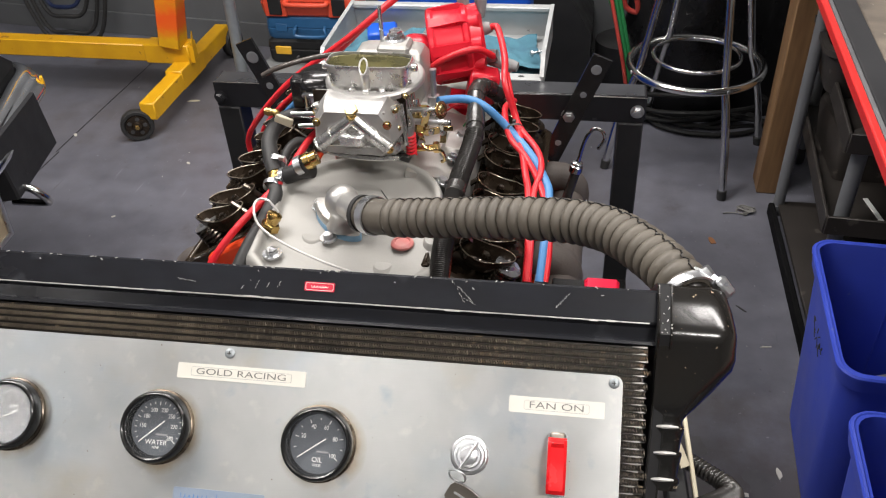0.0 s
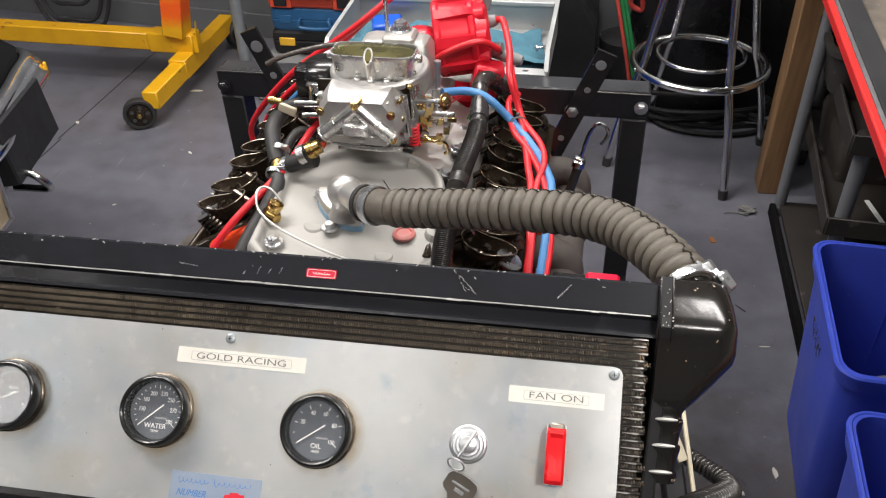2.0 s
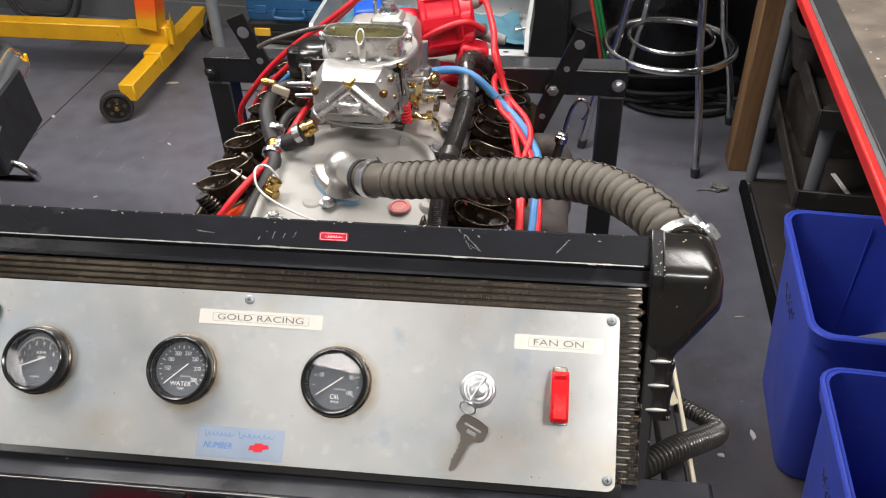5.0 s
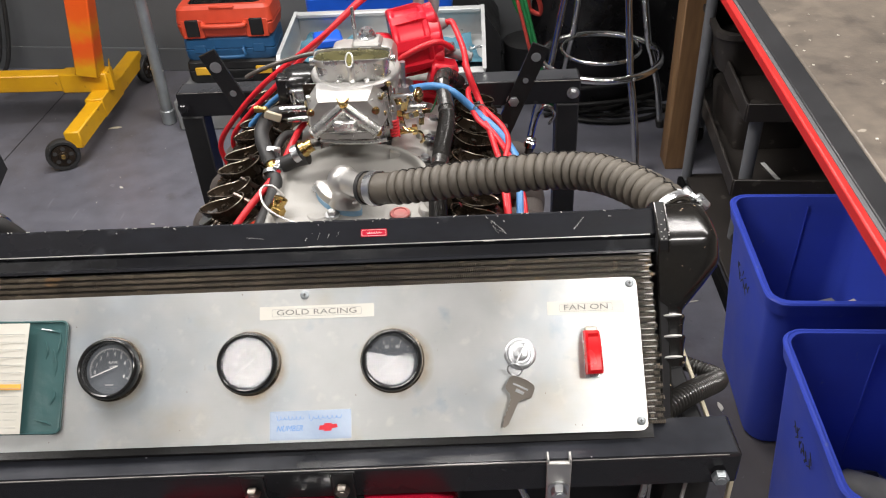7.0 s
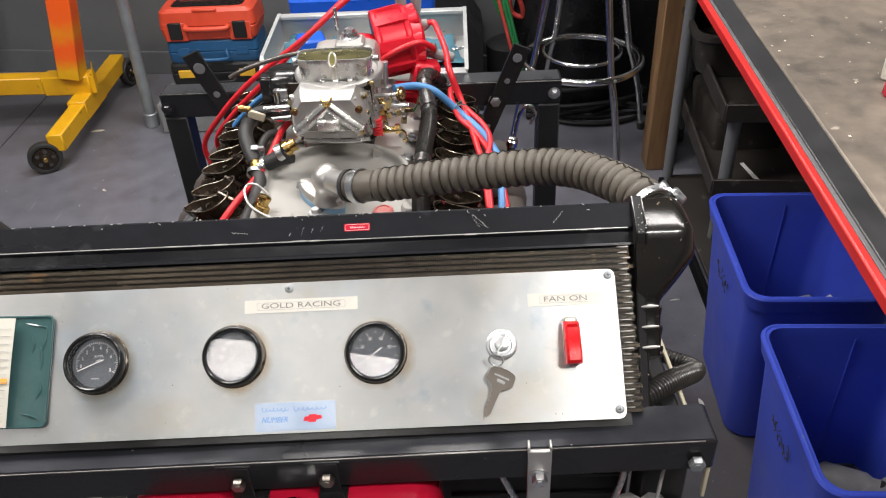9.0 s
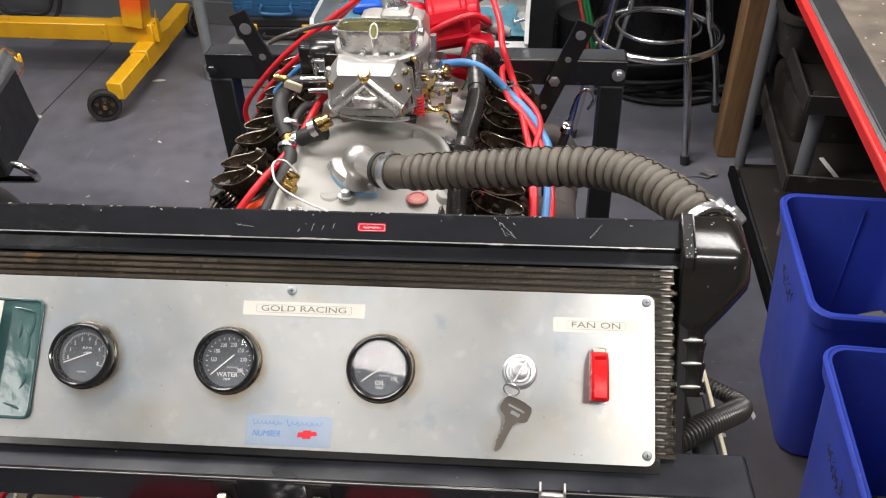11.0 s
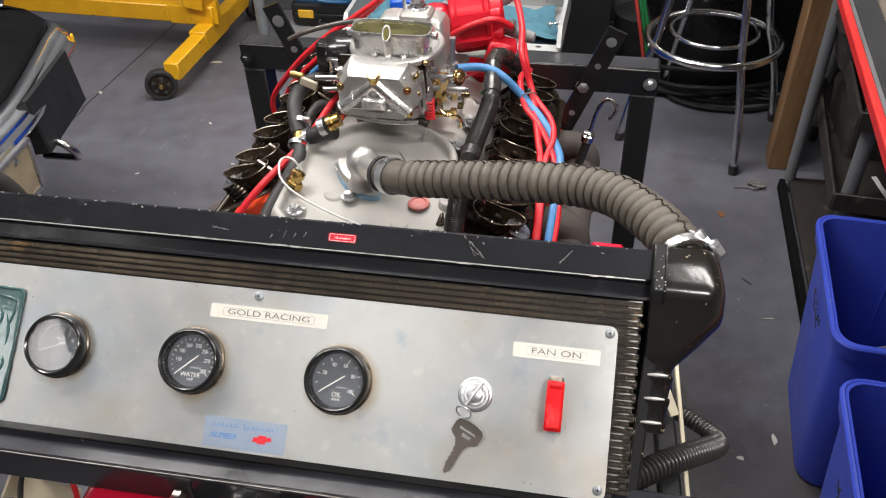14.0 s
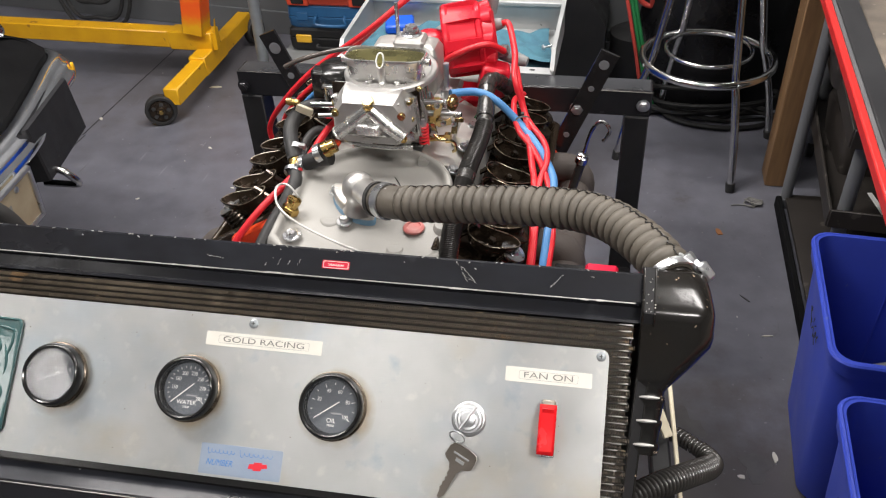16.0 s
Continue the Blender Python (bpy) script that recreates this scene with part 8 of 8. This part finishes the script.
part("tie_string", B().tube([(0.0, 0.01, 0.09), (0.005, 0.02, 0.12), (0.01, 0.03, 0.135)], 0.002, 6), BAG, bg)

# car front ---------------------------------------------------------------------------------
car = thing("parked_car", T(-1.5, 1.0, 0), "black car front with scuffed chrome bumper and grille bars", "car")
KI = T(1.5, -1.0, 0)
path = [(-1.000, 0.15), (-1.000, 0.70), (-1.004, 0.95), (-1.010, 1.08), (-1.020, 1.20), (-1.042, 1.345), (-1.092, 1.498), (-1.135, 1.61), (-1.165, 1.69), (-1.23, 1.735), (-1.45, 1.75)]
path = spline([Vector((x, y, 0)) for x, y in path], 6)


def swept(prof, off=0.0):
    """A car-wide strip: prof of (out, z), swept along the bumper line set back by off."""
    rings = []
    k = len(path)
    for i, p in enumerate(path):
        t = (path[min(i + 1, k - 1)] - path[max(i - 1, 0)]).normalized()
        nrm = Vector((t.y, -t.x, 0))
        rings.append([p + nrm * (o - off) + Vector((0, 0, z)) for o, z in prof])
    return B().at(KI).loft(rings)


part("bumper", swept([(-0.06, 0.548), (-0.010, 0.550), (0.002, 0.554), (0.008, 0.562), (0.009, 0.570), (0.0065, 0.577), (0.0015, 0.584), (-0.0005, 0.588), (-0.0015, 0.593), (-0.0055, 0.599), (-0.0115, 0.603), (-0.0135, 0.606), (-0.0160, 0.612), (-0.0225, 0.618), (-0.0320, 0.622), (-0.0380, 0.6225), (-0.044, 0.619), (-0.048, 0.614), (-0.06, 0.606)]), OLDCHROME, car, "scuffed chrome bumper blade", angle=60)
part("bumper_filler", swept([(-0.045, 0.610), (-0.043, 0.632), (-0.075, 0.665), (-0.150, 0.700), (-0.155, 0.66), (-0.10, 0.60)]), CARBLACK, car, "dark filler panel behind the bumper")
part("grille_bar", swept([(-0.020, 0.690), (-0.006, 0.692), (0.000, 0.698), (0.002, 0.708), (-0.003, 0.720), (-0.012, 0.732), (-0.022, 0.740), (-0.032, 0.742), (-0.038, 0.730), (-0.034, 0.710)], 0.118), OLDCHROME, car, "chrome grille bar", angle=60)
part("grille_back", swept([(-0.03, 0.66), (-0.005, 0.66), (-0.010, 0.86), (-0.04, 0.86)], 0.150), CARBLACK, car, "black grille recess")
part("grille_bar", swept([(-0.012, 0.790), (0.0, 0.795), (0.002, 0.812), (-0.008, 0.826), (-0.022, 0.828), (-0.028, 0.81)], 0.135), CHROME, car, "bright grille bar")
part("hood_edge", swept([(-0.03, 0.86), (0.0, 0.86), (0.004, 0.88), (-0.02, 0.90), (-0.30, 0.93), (-0.30, 0.90)], 0.140), mat("glossy_blue_strip", (0.02, 0.10, 0.36), (0.015, 0.08, 0.30), rough=0.18, bump=0), car, "glossy blue strip along the hood edge")
part("lower_valance", swept([(-0.03, 0.34), (-0.006, 0.34), (-0.002, 0.60), (-0.03, 0.60)], 0.150), CARBLACK, car, "black lower valance")
gm = KI @ T(-1.058, 1.444, 0.551) @ pose(0, 0, 0, 0, -4, 13.5)
part("bumper_guard", B().at(gm).loft([[(x, y, z) for x, y in ((back, -0.104), (-0.004, -0.104), (0.0, -0.100), (0.0, 0.132), (-0.006, 0.138), (back, 0.138))] for z, back in ((-0.064, -0.06), (-0.060, -0.06), (0.0, -0.03), (0.058, -0.014), (0.062, -0.012))]), GUARDRUBBER, car, "black rubber bumper guard", angle=30)
part("marker_reflector", B().at(KI).box((-1.158, 1.690, 0.585), (0.007, 0.010, 0.019), 0.003, pose(0, 0, 0, 0, 0, 30)), YELLOW, car, "amber side reflector")
pl_m = KI @ T(-0.986, 1.090, 0.520) @ pose(0, 0, 0, 0, 4, 6)
npl = part("number_plate", B().at(pl_m).box((0, 0, 0), (0.006, 0.33, 0.105), 0.003), PLATE, car, "aged cream number plate in a black frame")
fr = B().at(pl_m)
for c, s in (((0.002, 0, 0.056), (0.012, 0.348, 0.010)), ((0.002, 0, -0.056), (0.012, 0.348, 0.010)), ((0.002, 0.170, 0), (0.012, 0.010, 0.12)), ((0.002, -0.170, 0), (0.012, 0.010, 0.12))):
    fr.box(c, s, 0.003)
part("plate_frame", fr, ZINC, npl)
b = B().at(pl_m)
for k in range(5):
    b.box((0.0036, -0.11 + 0.046 * k, -0.004), (0.0008, 0.024, 0.055), 0.0002)
part("plate_bars", b, GREYJAR, npl)
part("plate_screw", B().at(pl_m).lathe((0.003, 0.115, 0.040), (1, 0, 0), [(0, 0.007), (0.003, 0.006), (0.004, 0.003)], 12), ZINC, npl)
b = B().at(KI).tube([(-1.10, 1.40, 0.44), (-1.04, 1.405, 0.438), (-1.012, 1.400, 0.445), (-1.008, 1.385, 0.470), (-1.03, 1.38, 0.492), (-1.08, 1.38, 0.495)], 0.008, 10, smooth=5)
part("tow_hook", b, CHROME, car, "chrome tow hook")
part("body_shell", B().at(KI).box((-1.75, 0.72, 0.62), (0.9, 1.9, 0.52), 0.06), BLACK, car, "black car body")
for yy in (-0.05, 1.50):
    wh = part("wheel", B().at(KI).lathe((-1.85, yy - 0.09, 0.315), (0, 1, 0), [(0, 0.20), (0, 0.29), (0.02, 0.312), (0.16, 0.312), (0.18, 0.29), (0.18, 0.20)], 36), RUBBER, car, "black tyre")
    part("rim", B().at(KI).lathe((-1.85, yy - 0.085, 0.315), (0, 1, 0), [(0, 0.05), (0.01, 0.19), (0.16, 0.19), (0.17, 0.05)], 30), ZINC, wh)

# litter on the floor ---------------------------------------------------------------------------
rr = random.Random(2)
pts = [(rr.uniform(-0.028, 0.028), rr.uniform(-0.022, 0.022), 0.004 + 0.010 * rr.random()) for _ in range(26)] + [(-0.045, -0.006, 0.003), (-0.062, -0.012, 0.003)]
solid("string_scrap", B().tube(pts, 0.0017, 6, smooth=6), GREYJAR, "tangled scrap of grey string on the floor", "string", T(0.572, 2.179, 0.0))
for k, (x, y, w, d, mt, lb) in enumerate(((0.541, 1.251, 0.026, 0.010, PAPER, "torn white paper scrap on the floor"), (0.470, 1.190, 0.014, 0.011, PAPER, "white paper crumb on the floor"), (0.469, 2.031, 0.030, 0.018, mat("orange_fleck", (0.34, 0.14, 0.05), rough=0.7), "orange-brown fleck on the floor"),
                                         (-1.376, 2.712, 0.045, 0.014, CREAM, "beige chip on the floor"), (-1.200, 2.275, 0.018, 0.007, PAPER, "small white chip on the floor"), (-1.701, 2.419, 0.022, 0.010, PAPER, "small white chip on the floor"), (-1.02, 2.05, 0.014, 0.006, PAPER, "small white chip on the floor"),
                                         (-1.30, 1.95, 0.012, 0.006, PAPER, "small white chip on the floor"), (0.52, 1.75, 0.03, 0.004, INK, "dark wire clipping on the floor"), (0.56, 1.62, 0.026, 0.004, PAPER, "pale clipping on the floor"))):
    b = B().loft([[(w / 2 * math.cos(a) * (1 + 0.25 * math.sin(3 * a + k)), d / 2 * math.sin(a) * (1 + 0.2 * math.sin(2 * a + k)), z) for a in [2 * math.pi * i / 12 for i in range(12)]] for z in (0.0, 0.0022)])
    solid("floor_scrap", b, mt, lb, "scrap", T(x, y, 0.0) @ pose(0, 0, 0, 0, 0, rr.uniform(0, 180)), group="scraps on the floor")
b = B()
for k in range(70):
    x, y = rr.uniform(-1.9, 0.6), rr.uniform(1.5, 3.1)
    s = rr.uniform(0.0008, 0.0026)
    b.box((x, y, 0.0006), (s * rr.uniform(1, 2.5), s, 0.0012), 0.0003, pose(0, 0, 0, 0, 0, rr.uniform(0, 180)))
solid("floor_specks", b, PAPER, "pale specks of grit and paint on the floor", "grit", kind="stuff")
